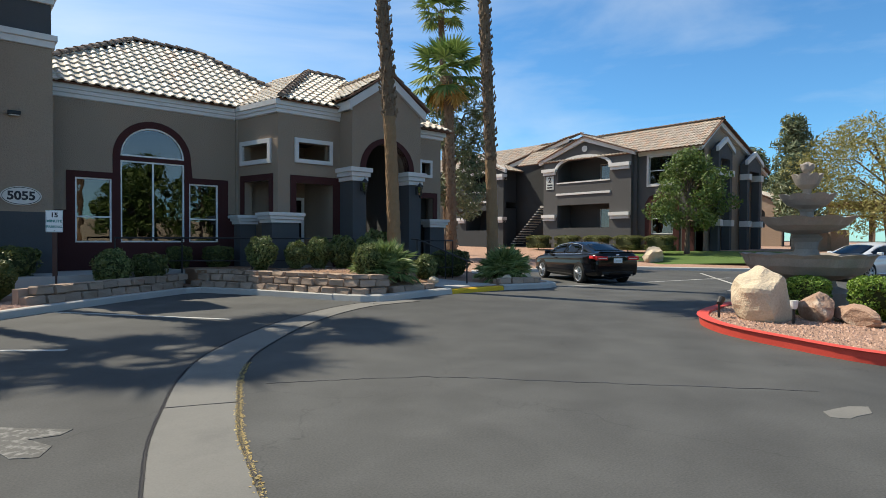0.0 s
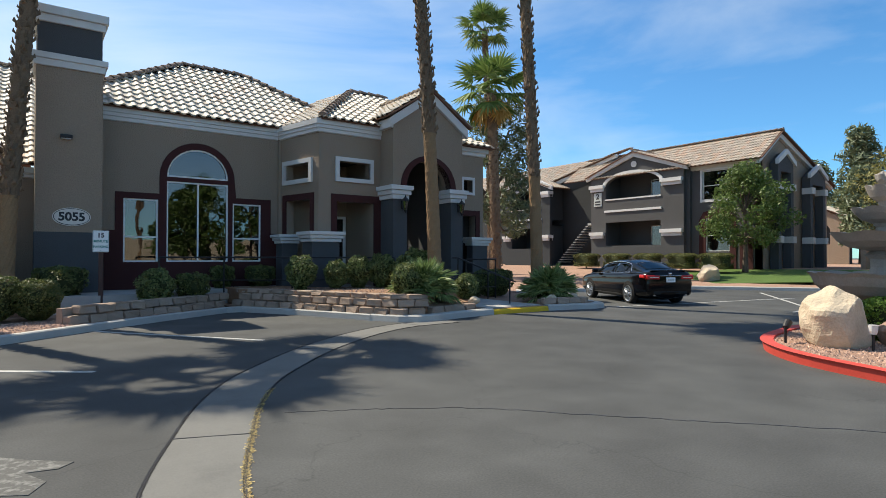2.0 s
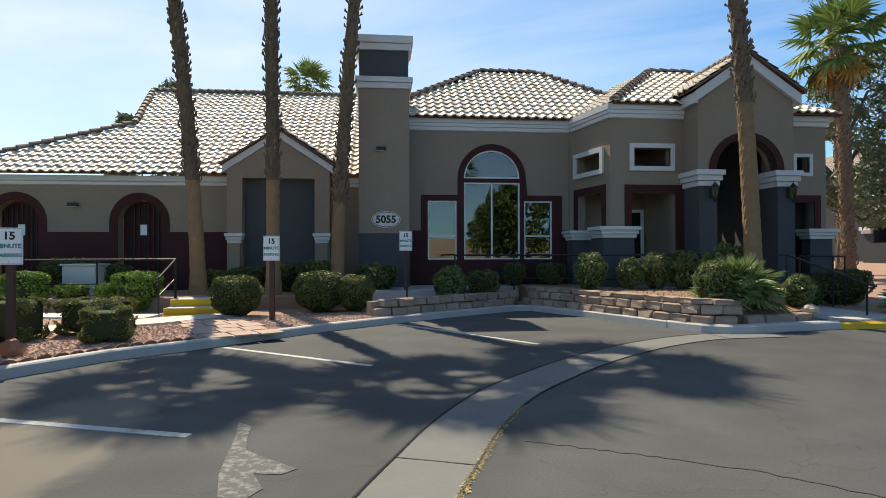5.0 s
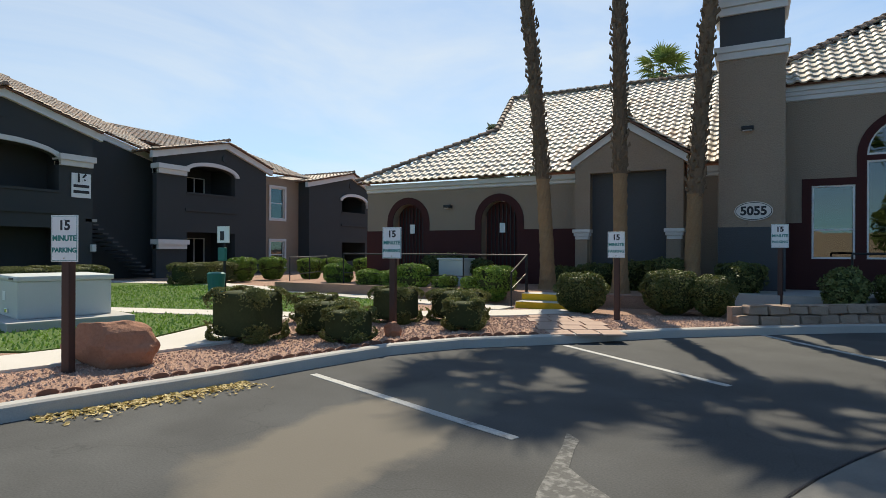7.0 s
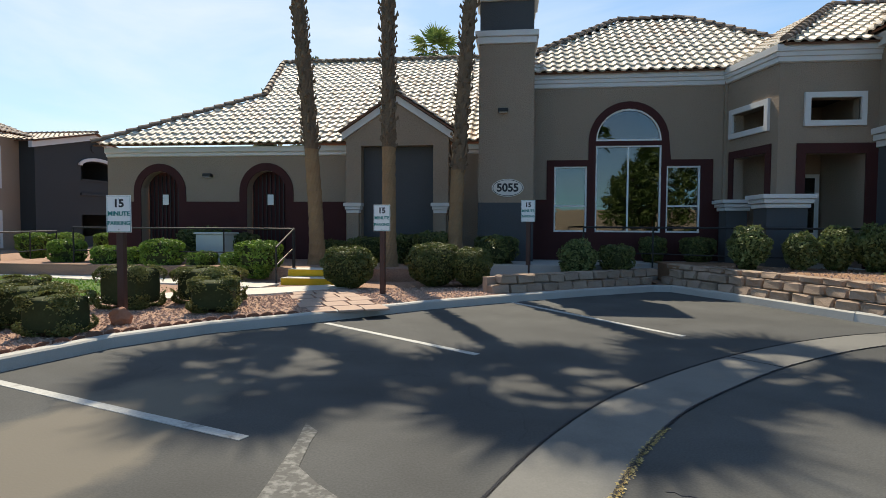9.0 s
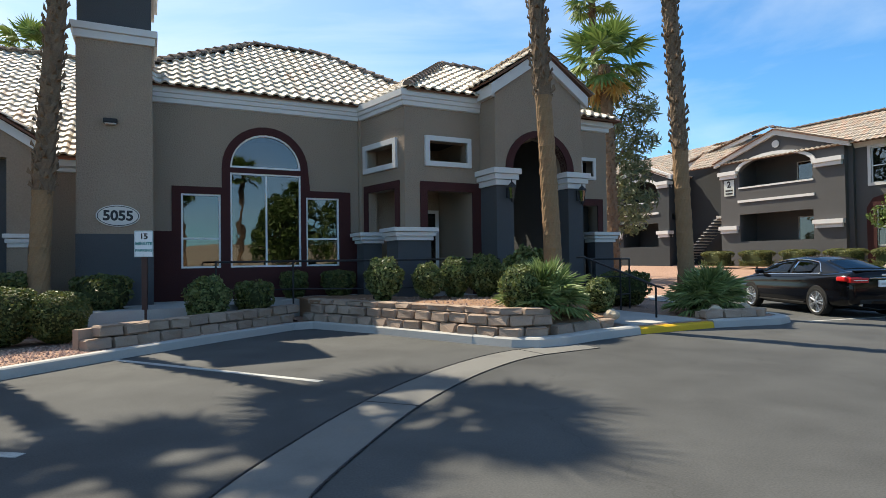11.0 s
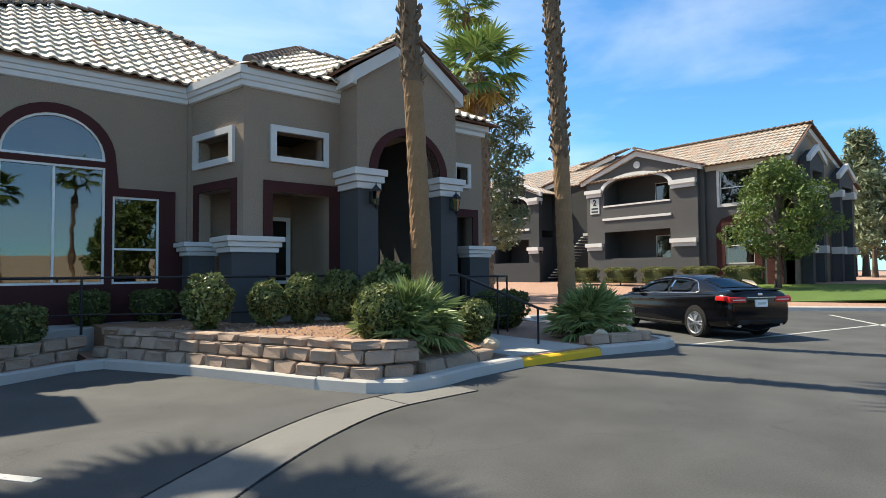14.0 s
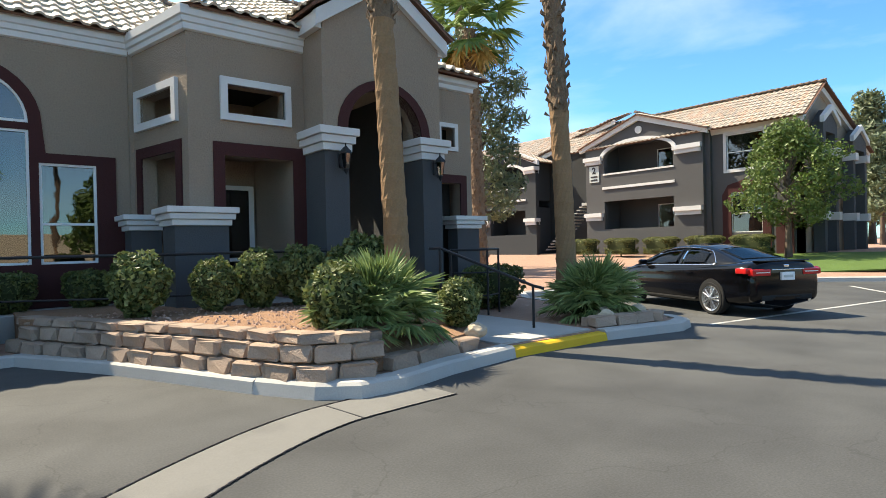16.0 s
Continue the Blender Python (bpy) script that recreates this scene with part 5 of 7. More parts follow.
def bush(name, label, at, meshes, turn=0, scale=1.0, group=""):
    o = thing(name, label, "bush", at, group=group, world=False)
    o.rotation_euler = (0, 0, radians(turn))
    o.scale = (scale, scale, scale)
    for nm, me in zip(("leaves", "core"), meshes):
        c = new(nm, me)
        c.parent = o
    part("stem", tube([(0, 0, -0.25), (0.02, 0, 0.1), (0, 0.02, 0.3)], 0.03, 6), BARK, o)
    return o


HEDGE_BIG = bush_mesh(1, 1.15, 0.95, 0.92, 8, 11000, 0.027, LEAF_DRY, 0.03)
HEDGE_SMALL = bush_mesh(2, 0.85, 0.75, 0.62, 7, 7500, 0.026, LEAF_DRY, 0.03)
HEDGE_WIDE = bush_mesh(3, 1.15, 0.8, 0.66, 6, 8500, 0.026, LEAF_DRY, 0.035)
HEDGE_ROUND = bush_mesh(4, 1.25, 1.0, 0.95, 2.9, 7500, 0.036, LEAF_HEDGE, 0.06)
BRIGHT = bush_mesh(5, 0.85, 0.8, 0.8, 3.2, 4200, 0.038, LEAF_BRIGHT, 0.05)
SHRUB = bush_mesh(6, 0.88, 0.82, 0.95, 2.2, 2600, 0.055, LEAF_SHRUB, 0.14)
DARKB = bush_mesh(7, 1.3, 0.9, 0.9, 3, 2200, 0.05, LEAF_HEDGE)
for x, y, m, t, sc in ((-8.3, -10.95, HEDGE_BIG, 10, 0.92), (-7.72, -9.72, HEDGE_WIDE, 30, 0.88), (-6.85, -10.3, HEDGE_SMALL, 5, 0.85), (-7.5, -7.95, HEDGE_BIG, 0, 0.78),
                       (-6.5, -7.25, HEDGE_WIDE, -10, 1.0), (-5.9, -8.2, HEDGE_SMALL, 20, 0.88), (-8.9, -8.7, HEDGE_SMALL, 0, 0.9)):
    bush("clipped_hedge_bush", "box-clipped hedge bush, browning on top, in gravel", (x, y, 0.14), m, t, sc, "clipped hedges")
for x, y, m, t, sc in ((-4.75, -4.55, HEDGE_ROUND, 0, 0.95), (-2.95, -3.85, HEDGE_ROUND, 40, 1.02), (-2.1, -3.75, HEDGE_ROUND, 90, 0.92), (0.35, -2.9, SHRUB, 0, 1.0), (1.35, -2.35, DARKB, 80, 0.95)):
    bush("rounded_bush", "rounded clipped bush with woody base by the kerb", (x, y, 0.14 if x < 0 else 0.25), m, t, sc, "rounded bushes")
for x, y, z, sc in ((-13.6, -2.0, 0.2, 1.15), (-12.1, -2.4, 0.2, 0.95), (-11.3, -2.4, 0.2, 0.9), (-10.35, -2.6, 0.16, 1.25), (-9.3, -2.5, 0.16, 0.85), (-8.2, -2.9, 0.16, 0.85), (-7.5, -3.0, 0.16, 1.25)):
    bush("bright_bush", "bright green clipped bush in the gravel strip", (x, y, z), BRIGHT, x * 50, sc, "bright bushes")
for x, y, z, sc in ((-10.3, -0.6, 0.4, 1.2), (-9.2, -0.6, 0.4, 1.0), (-5.3, -0.75, 0.4, 0.9), (-4.2, -0.8, 0.4, 1.0), (-3.3, -1.4, 0.4, 1.1), (-1.6, -1.7, 0.4, 1.0), (-6.3, -0.9, 0.4, 0.8), (2.6, -0.6, 0.55, 0.8), (3.7, -0.8, 0.55, 0.8), (6.2, -1.0, 0.55, 0.6), (11.0, -3.6, 0.14, 1.1), (9.6, -4.0, 0.14, 0.8)):
    bush("dark_bush", "dark green bush in the shade of the wall", (x, y, z), DARKB, x * 30, sc, "shaded bushes")
for x, y, z, sc in ((3.95, -3.5, 0.58, 1.0), (5.0, -3.6, 0.58, 0.88), (5.7, -3.6, 0.58, 1.0), (6.4, -3.8, 0.58, 1.05), (6.75, -4.6, 0.58, 1.0), (5.45, -6.65, 0.45, 0.95), (5.75, -6.35, 0.5, 0.85), (7.5, -6.5, 0.30, 0.8), (7.1, -4.6, 0.5, 1.3)):
    bush("leafy_shrub", "leafy shrub with pale new leaves in the planter", (x, y, z), SHRUB, x * 77, sc, "planter shrubs")


def fan_frond(L, fan, n, droop, rng, blade=0.075):
    """One fan leaf: a stalk along +x and narrow blades spreading from its end."""
    v, f = [], []
    v += [(0, -0.015, 0), (0, 0.015, 0), (L, 0.01, 0), (L, -0.01, 0)]
    f.append((0, 1, 2, 3))
    for k in range(n):
        a = (k / (n - 1) - 0.5) * 2 * 2.0
        ln = fan * (1 - 0.25 * (abs(a) / 2.0) ** 2) * rng.uniform(0.9, 1.1)
        w = fan * blade
        c, s = math.cos(a), math.sin(a)
        j = len(v)
        fold = 0.03 * (-1) ** k
        v += [(L, 0, 0), (L + c * ln * 0.5 - s * w, s * ln * 0.5 + c * w, fold - droop * 0.1 * ln), (L + c * ln, s * ln, -droop * ln * rng.uniform(0.5, 1.2)), (L + c * ln * 0.5 + s * w, s * ln * 0.5 - c * w, -fold - droop * 0.1 * ln)]
        f.append((j, j + 1, j + 2, j + 3))
    return np.array(v), f


def crown_mesh(seed, count, L, fan, blades, lo, hi, mat, name="crown", blade=0.075):
    rng = np.random.default_rng(seed)
    V, F = [], []
    for i in range(count):
        e = radians(lo + (hi - lo) * ((i + rng.random()) / count))
        a = i * 2.399 + rng.normal(0, 0.2)
        v, f = fan_frond(L * rng.uniform(0.8, 1.15), fan * rng.uniform(0.85, 1.1), blades, 0.35 if e < 0.9 else 0.15, rng, blade)
        R = np.array(Euler((rng.normal(0, 0.25), -e, a)).to_matrix())
        V.append(v @ R.T)
        F += [tuple(x + sum(len(q) for q in V[:-1]) for x in g) for g in f]
    me = bpy.data.meshes.new(name)
    me.from_pydata([tuple(x) for x in np.concatenate(V)], [], F)
    me.materials.append(mat)
    return me


CROWN = crown_mesh(1, 23, 1.05, 1.0, 20, -42, 80, FROND, blade=0.062)
DEAD = crown_mesh(2, 9, 0.8, 0.8, 16, -70, -30, FROND_DEAD, "dead_fronds")
FANPALM = crown_mesh(3, 34, 0.6, 0.62, 28, -10, 86, FROND_GREY, blade=0.026)


def palm_trunk(h, r0, r1, lean, smooth_to, seed):
    """A tapering palm trunk: ringed bark below, ragged leaf bases above."""
    rng = np.random.default_rng(seed)
    bm = bmesh.new()
    n, seg = int(h / 0.14), 14
    rings = []
    for i in range(n + 1):
        z = h * i / n
        f = z / h
        cx, cy = lean[0] * f ** 1.5, lean[1] * f ** 1.5
        r = r0 + (r1 - r0) * f + 0.12 * math.exp(-z * 3)
        ring = []
        for k in range(seg):
            a = 2 * math.pi * k / seg + 0.2 * i
            ruff = rng.uniform(-0.006, 0.008) if z < smooth_to else rng.uniform(-0.012, 0.02)
            rr = r * (1 + (0.03 if i % 2 else -0.02)) + ruff
            ring.append(bm.verts.new((cx + rr * math.cos(a), cy + rr * math.sin(a), z)))
        rings.append(ring)
    for i in range(n):
        for k in range(seg):
            fc = bm.faces.new((rings[i][k], rings[i][(k + 1) % seg], rings[i + 1][(k + 1) % seg], rings[i + 1][k]))
            fc.material_index = 0 if h * i / n < smooth_to else 1
    bm.faces.new(rings[0][::-1])
    bm.faces.new(rings[-1])
    return bm


def palm_boots(h, r0, r1, lean, start, seed, dens=16):
    """Ragged stubs of old leaf stalks on the upper trunk."""
    rng = np.random.default_rng(seed)
    v, f = [], []
    n = int((h - start) * dens * 2)
    for i in range(n):
        z = start + (h - start) * (i + rng.random()) / n
        fz = z / h
        a = i * 2.4 + rng.normal(0, 0.3)
        r = r0 + (r1 - r0) * fz
        c = np.array([lean[0] * fz ** 1.5, lean[1] * fz ** 1.5, z])
        o = np.array([math.cos(a), math.sin(a), 0])
        s = np.array([-math.sin(a), math.cos(a), 0])
        w, L, out = rng.uniform(0.03, 0.06), rng.uniform(0.10, 0.24), rng.uniform(0.025, 0.085)
        up = np.array([0, 0, 1.0])
        j = len(v)
        v += [c + o * (r - 0.01) - s * w, c + o * (r - 0.01) + s * w, c + o * (r + out) + s * w * 0.5 + up * L, c + o * (r + out) - s * w * 0.5 + up * L, c + o * (r + out * 1.4) + up * L * 0.4]
        f += [(j, j + 1, j + 4), (j + 1, j + 2, j + 4), (j + 2, j + 3, j + 4), (j + 3, j, j + 4)]
    me = bpy.data.meshes.new("old_leaf_base")
    me.from_pydata([tuple(x) for x in v], [], f)
    me.materials.append(BARK_HIGH)
    return me


def palm(x, y, z, h, r0, r1, lean, smooth_to, seed, cs=1.0, dead=False):
    o = thing("palm_tree", "tall fan palm with ringed bare trunk and green crown" if not dead else "tall fan palm with some dead yellow fronds", "palm tree", (x, y, z), group="palms", world=False)
    part("trunk", palm_trunk(h, r0, r1, lean, smooth_to, seed), [BARK_LOW, BARK_HIGH], o, smooth=False)
    b = new("old_leaf_base", palm_boots(h, r0, r1, lean, smooth_to, seed))
    b.parent = o
    tagged(b, kind="stuff")
    c = new("crown", CROWN)
    c.parent = o
    c.location = (lean[0], lean[1], h)
    c.rotation_euler = (0, 0, seed * 1.3)
    c.scale = (cs, cs, cs)
    if dead:
        d = new("dead_fronds", DEAD)
        d.parent = o
        d.location = (lean[0], lean[1], h - 0.1)
        d.scale = (cs, cs, cs)
    return o


palm(-6.42, -1.75, 0.3, 12.6, 0.20, 0.15, (-1.25, 0.1), 3.2, 1, 1.02)
palm(-4.35, -2.2, 0.3, 12.2, 0.18, 0.15, (-0.1, 0.0), 3.2, 2, 1.02)
palm(-2.72, -1.6, 0.3, 11.6, 0.19, 0.15, (0.82, 0.0), 2.6, 3, 1.02)
palm(7.36, -5.2, 0.45, 12.0, 0.20, 0.15, (-0.8, 0.1), 4.6, 4, 1.2)
palm(11.4, -5.35, 0.25, 12.2, 0.20, 0.15, (-0.7, 0.1), 3.8, 5, 1.2)
palm(18.6, 4.9, 0.14, 10.3, 0.28, 0.24, (-0.35, 0.0), 0.4, 6, 1.25, True)
palm(23.2, 10.6, 0.14, 16.6, 0.22, 0.18, (-0.6, 0.0), 0.6, 7, 1.05)
palm(-6.4, 22.0, 0.12, 13.0, 0.20, 0.16, (0.0, 0.0), 0.6, 8, 0.95)
# palms and a low pale wall across the road behind the walker, seen in the windows
for i, (x, y) in enumerate(((-22, -58), (-13, -62), (-4.5, -60), (3, -63), (9, -59), (17, -61), (26, -60))):
    palm(x, y, 0.0, 10.0 + (i * 37 % 5) * 0.8, 0.22, 0.17, (0.3 * (-1) ** i, 0), 2.5, 20 + i, 1.3)
solo("boundary_wall", box(-90, 90, -82, -81.6, 0, 4.2, 0.02), STONE_TAN, "long tan boundary wall across the road", "wall", kind="structure")

for x, y, z, sc in ((6.1, -6.65, 0.38, 0.78), (11.0, -6.4, 0.2, 0.78), (11.6, -6.0, 0.2, 0.62)):
    o = thing("fan_palm_shrub", "low fan palm shrub with spiky grey-green leaves", "palm shrub", (x, y, z), group="fan palm shrubs", world=False)
    o.scale = (sc, sc, sc)
    c = new("crown", FANPALM)
    c.parent = o
    c.location = (0, 0, 0.3)
    c = new("crown", FANPALM)
    c.parent = o
    c.location = (-0.25, 0.15, 0.15)
    c.rotation_euler = (0, 0, 1)
    part("trunk", lathe([(0.13, -0.3), (0.15, 0.1), (0.1, 0.35)], 10), BARK_HIGH, o)
    bush("leafy_shrub", "dark leafy shrub under a fan palm", (x - 0.1, y + 0.25, z - 0.06), DARKB, 20, 0.7 * sc, "planter shrubs")


def tree(name, label, at, h, trunk_h, w, n, leaf, mat, seed, lean=(0, 0), long=1.6, clumps=26, tall=0.5, bark=BARK, category="tree"):
    """A tapered trunk with limbs and a crown of many leaf clumps with gaps."""
    rng = np.random.default_rng(seed)
    o = thing(name, label, category, at, world=False)
    top = Vector((lean[0], lean[1], trunk_h))
    bm = bmesh.new()
    r0 = 0.03 + 0.022 * h
    tube([(0, 0, -0.2), (lean[0] * 0.3, lean[1] * 0.3, trunk_h * 0.5), tuple(top), (lean[0], lean[1], h * 0.85)], [r0 * 1.2, r0 * 0.9, r0 * 0.75, r0 * 0.15], 8, bm)
    part("trunk", bm, bark, o)
    cc = []
    for i in range(clumps):
        a = i * 2.399 + rng.normal(0, 0.3)
        f = (i + 0.5) / clumps
        zz = trunk_h + (h - trunk_h) * f
        rad = w / 2 * math.sqrt(max(0.05, 1 - (2 * abs(f - tall * 0.7)) ** 2 * 0.7)) * rng.uniform(0.45, 1.0) if tall < 0.9 else w / 2 * (1.08 - f) * rng.uniform(0.5, 1.0)
        cc.append((lean[0] + rad * math.cos(a), lean[1] + rad * math.sin(a), zz))
    lb = bmesh.new()
    for c in cc[::2]:
        f = max(0.1, (c[2] - trunk_h) / (h - trunk_h) - 0.15)
        tube([(lean[0], lean[1], trunk_h + (h * 0.85 - trunk_h) * f * 0.9), ((c[0] + lean[0]) / 2, (c[1] + lean[1]) / 2, c[2] - 0.2), c], [r0 * 0.35, r0 * 0.22, r0 * 0.06], 5, lb)
    part("limb_frame", lb, bark, o)
    cs = np.array(cc)
    pick = rng.integers(0, clumps, n)
    rad = w * 0.17
    d = rng.normal(0, 1, (n, 3))
    d /= np.linalg.norm(d, axis=1)[:, None]
    p = cs[pick] + d * (rad * rng.uniform(0.3, 1.0, (n, 1)) ** 0.6) * (1, 1, 0.75)
    v, f = leaf_verts(p, d, leaf, rng, long)
    from_arrays("crown", v, f, mat, o)
    return o


tree("pine_tree", "tall grey-green pine behind the clubhouse", (20.5, 7.5, 0.2), 10.9, 3.0, 5.2, 7000, 0.10, LEAF_PINE, 1, (0.2, 0), 4.5, 34, 0.6)
tree("pine_tree", "tall pine with open crown far behind", (66, 3.2, 0.8), 13.5, 2.5, 7, 5000, 0.2, LEAF_PINE, 2, (0, 0), 3.5, 36, 0.95)
tree("pine_tree", "broad pine with open crown far behind", (70, 9, 0.8), 11.0, 2.5, 7, 4500, 0.2, LEAF_PINE, 3, (0, 0), 3.5, 36, 0.95)
tree("pine_tree", "pine with open crown far behind", (58, 0.5, 0.8), 8.5, 2.0, 5, 3500, 0.18, LEAF_PINE, 12, (0, 0), 3.5, 30, 0.95)
tree("small_tree", "small leafy green tree before the apartments", (31.5, -2.2, 0.75), 5.9, 1.7, 4.6, 8000, 0.12, LEAF_TREE, 4, (0.1, 0), 1.6, 34, 0.5)
tree("palo_verde_tree", "yellowish palo verde tree with fine twigs", (38.0, -10.9, 0.8), 7.4, 1.6, 8.5, 14000, 0.08, LEAF_PALO, 5, (0.5, 0.3), 3.5, 46, 0.6)
tree("palo_verde_tree", "yellowish palo verde tree with fine twigs", (36.5, -14.5, 0.8), 7.2, 1.6, 8.0, 9000, 0.08, LEAF_PALO, 6, (0, 0), 3.5, 44, 0.6)
tree("pine_tree", "dark conifer top behind the wing roof", (-23.4, 34, 0.12), 13.2, 2.5, 4.6, 3000, 0.2, LEAF_PINE, 7, (0, 0), 3.5, 30, 0.95)
tree("pine_tree", "dark conifer top behind the wing roof", (-20.2, 36, 0.12), 16.8, 2.5, 5.5, 3000, 0.2, LEAF_PINE, 8, (0, 0), 3.5, 30, 0.95)
for y, x in ((-1.0, 30.5), (1.5, 31.0), (4.0, 31.2), (6.5, 31.2), (9.0, 31)):
    bush("low_hedge", "low clipped hedge before the apartment wall", (x, y, 0.8), HEDGE_WIDE, 90, 1.5, "apartment hedges")
for y in (-8.0, -6.6, -2.0, -0.8, 0.6, 2.4):
    bush("low_hedge", "dark clipped hedge at the apartment wall", (-20.9 if y > -4 else -20.5, y, 0.15), HEDGE_WIDE if y < 0 else BRIGHT, 90, 1.35, "apartment hedges")
for x, y in ((-19.5, 3.4), (-18.8, 4.2), (-17.5, 5)):
    bush("low_hedge", "green clipped hedge at the apartment wall", (x, y, 0.15), BRIGHT, 0, 1.3, "apartment hedges")

for i, (x, y) in enumerate(((11, -44), (14, -47), (17.5, -43), (21, -46), (13, -60), (26, -58))):
    tree("street_tree", "dark leafy tree across the road", (x, y, 0.0), 8.0 + (i * 13 % 4) * 0.8, 1.8, 5.6, 3200, 0.24, LEAF_TREE, 40 + i, (0, 0), 1.6, 28, 0.5)

# ---- rocks ----
def rock(name, label, at, size, mat, seed, turn=0, flat=0.0):
    rng = random.Random(seed)
    bm = bmesh.new()
    bmesh.ops.create_icosphere(bm, subdivisions=4, radius=1)
    planes = [(Vector((rng.uniform(-1, 1), rng.uniform(-1, 1), rng.uniform(-0.6, 1))).normalized(), rng.uniform(0.62, 0.85)) for _ in range(11)]
    for v in bm.verts:
        c = v.co.copy()
        for nrm, dist in planes:
            over = c.dot(nrm) - dist
            if over > 0:
                c -= nrm * over
        c *= 1 + 0.10 * noise.noise(c * 2.3 + Vector((seed, 0, 0))) + 0.02 * noise.noise(c * 8)
        v.co = Vector((c.x * size[0] / 2, c.y * size[1] / 2, max(-0.1, (c.z + 0.75) * size[2] / 1.6)))
    bmesh.ops.rotate(bm, verts=bm.verts, cent=(0, 0, 0), matrix=Matrix.Rotation(radians(turn), 3, "Z"))
    bmesh.ops.translate(bm, verts=bm.verts, vec=at)
    return solo(name, bm, mat, label, "rock")


rock("boulder", "large pale tan boulder on the island gravel", (8.22, -15.2, 0.1), (1.25, 1.1, 0.95), STONE_TAN, 4, 20)
rock("rock", "reddish brown angular rock beside the boulder", (8.75, -15.85, 0.12), (1.0, 0.55, 0.5), STONE_BROWN, 8, 30)
rock("rock", "reddish brown angular rock on the gravel", (8.75, -16.45, 0.12), (1.1, 0.5, 0.34), STONE_BROWN, 10, 55)
rock("boulder", "red sandstone boulder by the footpath", (-8.3, -13.15, 0.1), (1.2, 0.75, 0.6), STONE_RED, 11, 25)
rock("boulder", "tan boulder on the verge before the apartments", (26.8, -2.6, 0.2), (1.6, 1.2, 0.9), STONE_TAN, 13, 30)
rock("rock", "small red rock at the foot of a sign", (-6.55, -9.5, 0.12), (0.36, 0.3, 0.24), STONE_RED, 15, 0)
rock("rock", "flat stone lying on the planter edge", (7.4, -6.95, 0.28), (0.4, 0.25, 0.18), STONE_TAN, 16, 0)
for i, (x, y) in enumerate(((10.3, -7.0), (10.6, -6.8), (11.3, -7.0))):
    rock("rock", "pale rough stone of the planter edge", (x, y, 0.14), (0.42, 0.3, 0.26), STONE_TAN, 30 + i, 40 * i)

# ---- island with fountain ----
ISL = smooth_path([(5.75, -19.5), (5.86, -17.9), (5.9, -17.1), (6.22, -16.2), (6.66, -15.25), (7.3, -14.55), (8.0, -14.15), (9.0, -13.9), (10.8, -13.75), (13, -14.3), (14.5, -16), (15, -18.5), (14, -21), (11, -22.5), (8, -22), (6.3, -20.9)], 4)
solo("island_kerb", sweep(ISL, [(-0.0, -0.02), (-0.03, 0.14), (-0.06, 0.16), (0.0, 0.16), (0.14, 0.16), (0.16, 0.1), (0.16, -0.02)], True), RED, "bright red painted kerb round the island", "kerb", kind="structure")
isl_in = [(p[0] + (10 - p[0]) * 0.03, p[1] + (-18 - p[1]) * 0.03) for p in ISL]
solo("island_ground", ground_sheet(isl_in, 0.13, 0.15), GRAVEL, "pinkish gravel of the island", "gravel", kind="structure")
rng = np.random.default_rng(21)
isl = isl[in_poly(isl, isl_in)][:4500]
v, f = pebbles(isl, 0.13, rng, 0.03)
tagged(from_arrays("gravel_stones", v, f, STONE_BIT), "loose crushed stones on the island", "gravel", kind="stuff")
fo = thing("fountain", "weathered tiered stone fountain with scalloped basins", "fountain", (10.6, -15.1, 0.13))
fx, fy = 10.6, -15.1
part("plinth", lathe([(0.85, 0.1), (0.85, 0.5), (0.55, 0.6), (0.5, 0.75)], 32, at=(fx, fy, 0)), CAST_STONE, fo)
part("basin", lathe([(0.45, 0.7), (0.95, 0.86), (1.08, 1.02), (1.12, 1.18), (1.16, 1.25), (1.08, 1.25), (0.9, 1.05), (0.1, 1.0)], 96, 12, [0, 0, 0.02, 0.05, 0.07, 0.07, 0.02, 0], at=(fx, fy, 0)), CAST_STONE, fo)
part("stem", lathe([(0.3, 1.0), (0.26, 1.2), (0.2, 1.35), (0.22, 1.5), (0.3, 1.58), (0.22, 1.64), (0.2, 1.7)], 24, at=(fx, fy, 0)), CAST_STONE, fo)
part("basin", lathe([(0.24, 1.66), (0.55, 1.73), (0.70, 1.83), (0.77, 1.94), (0.81, 2.0), (0.74, 2.0), (0.55, 1.88), (0.1, 1.85)], 80, 8, [0, 0, 0.03, 0.06, 0.09, 0.08, 0.02, 0], at=(fx, fy, 0)), CAST_STONE, fo)
part("stem", lathe([(0.2, 1.85), (0.13, 2.0), (0.12, 2.1), (0.18, 2.2)], 20, at=(fx, fy, 0)), CAST_STONE, fo)
part("basin", lathe([(0.14, 2.16), (0.34, 2.24), (0.44, 2.36), (0.48, 2.46), (0.42, 2.46), (0.3, 2.38), (0.05, 2.36)], 64, 8, [0, 0, 0.04, 0.1, 0.1, 0.02, 0], at=(fx, fy, 0)), CAST_STONE, fo)
part("stem", lathe([(0.1, 2.38), (0.07, 2.5), (0.1, 2.62)], 16, at=(fx, fy, 0)), CAST_STONE, fo)
part("basin", lathe([(0.1, 2.58), (0.2, 2.66), (0.25, 2.79), (0.265, 2.87), (0.2, 2.87), (0.05, 2.8)], 48, 8, [0, 0, 0.05, 0.12, 0.1, 0], at=(fx, fy, 0)), CAST_STONE, fo)
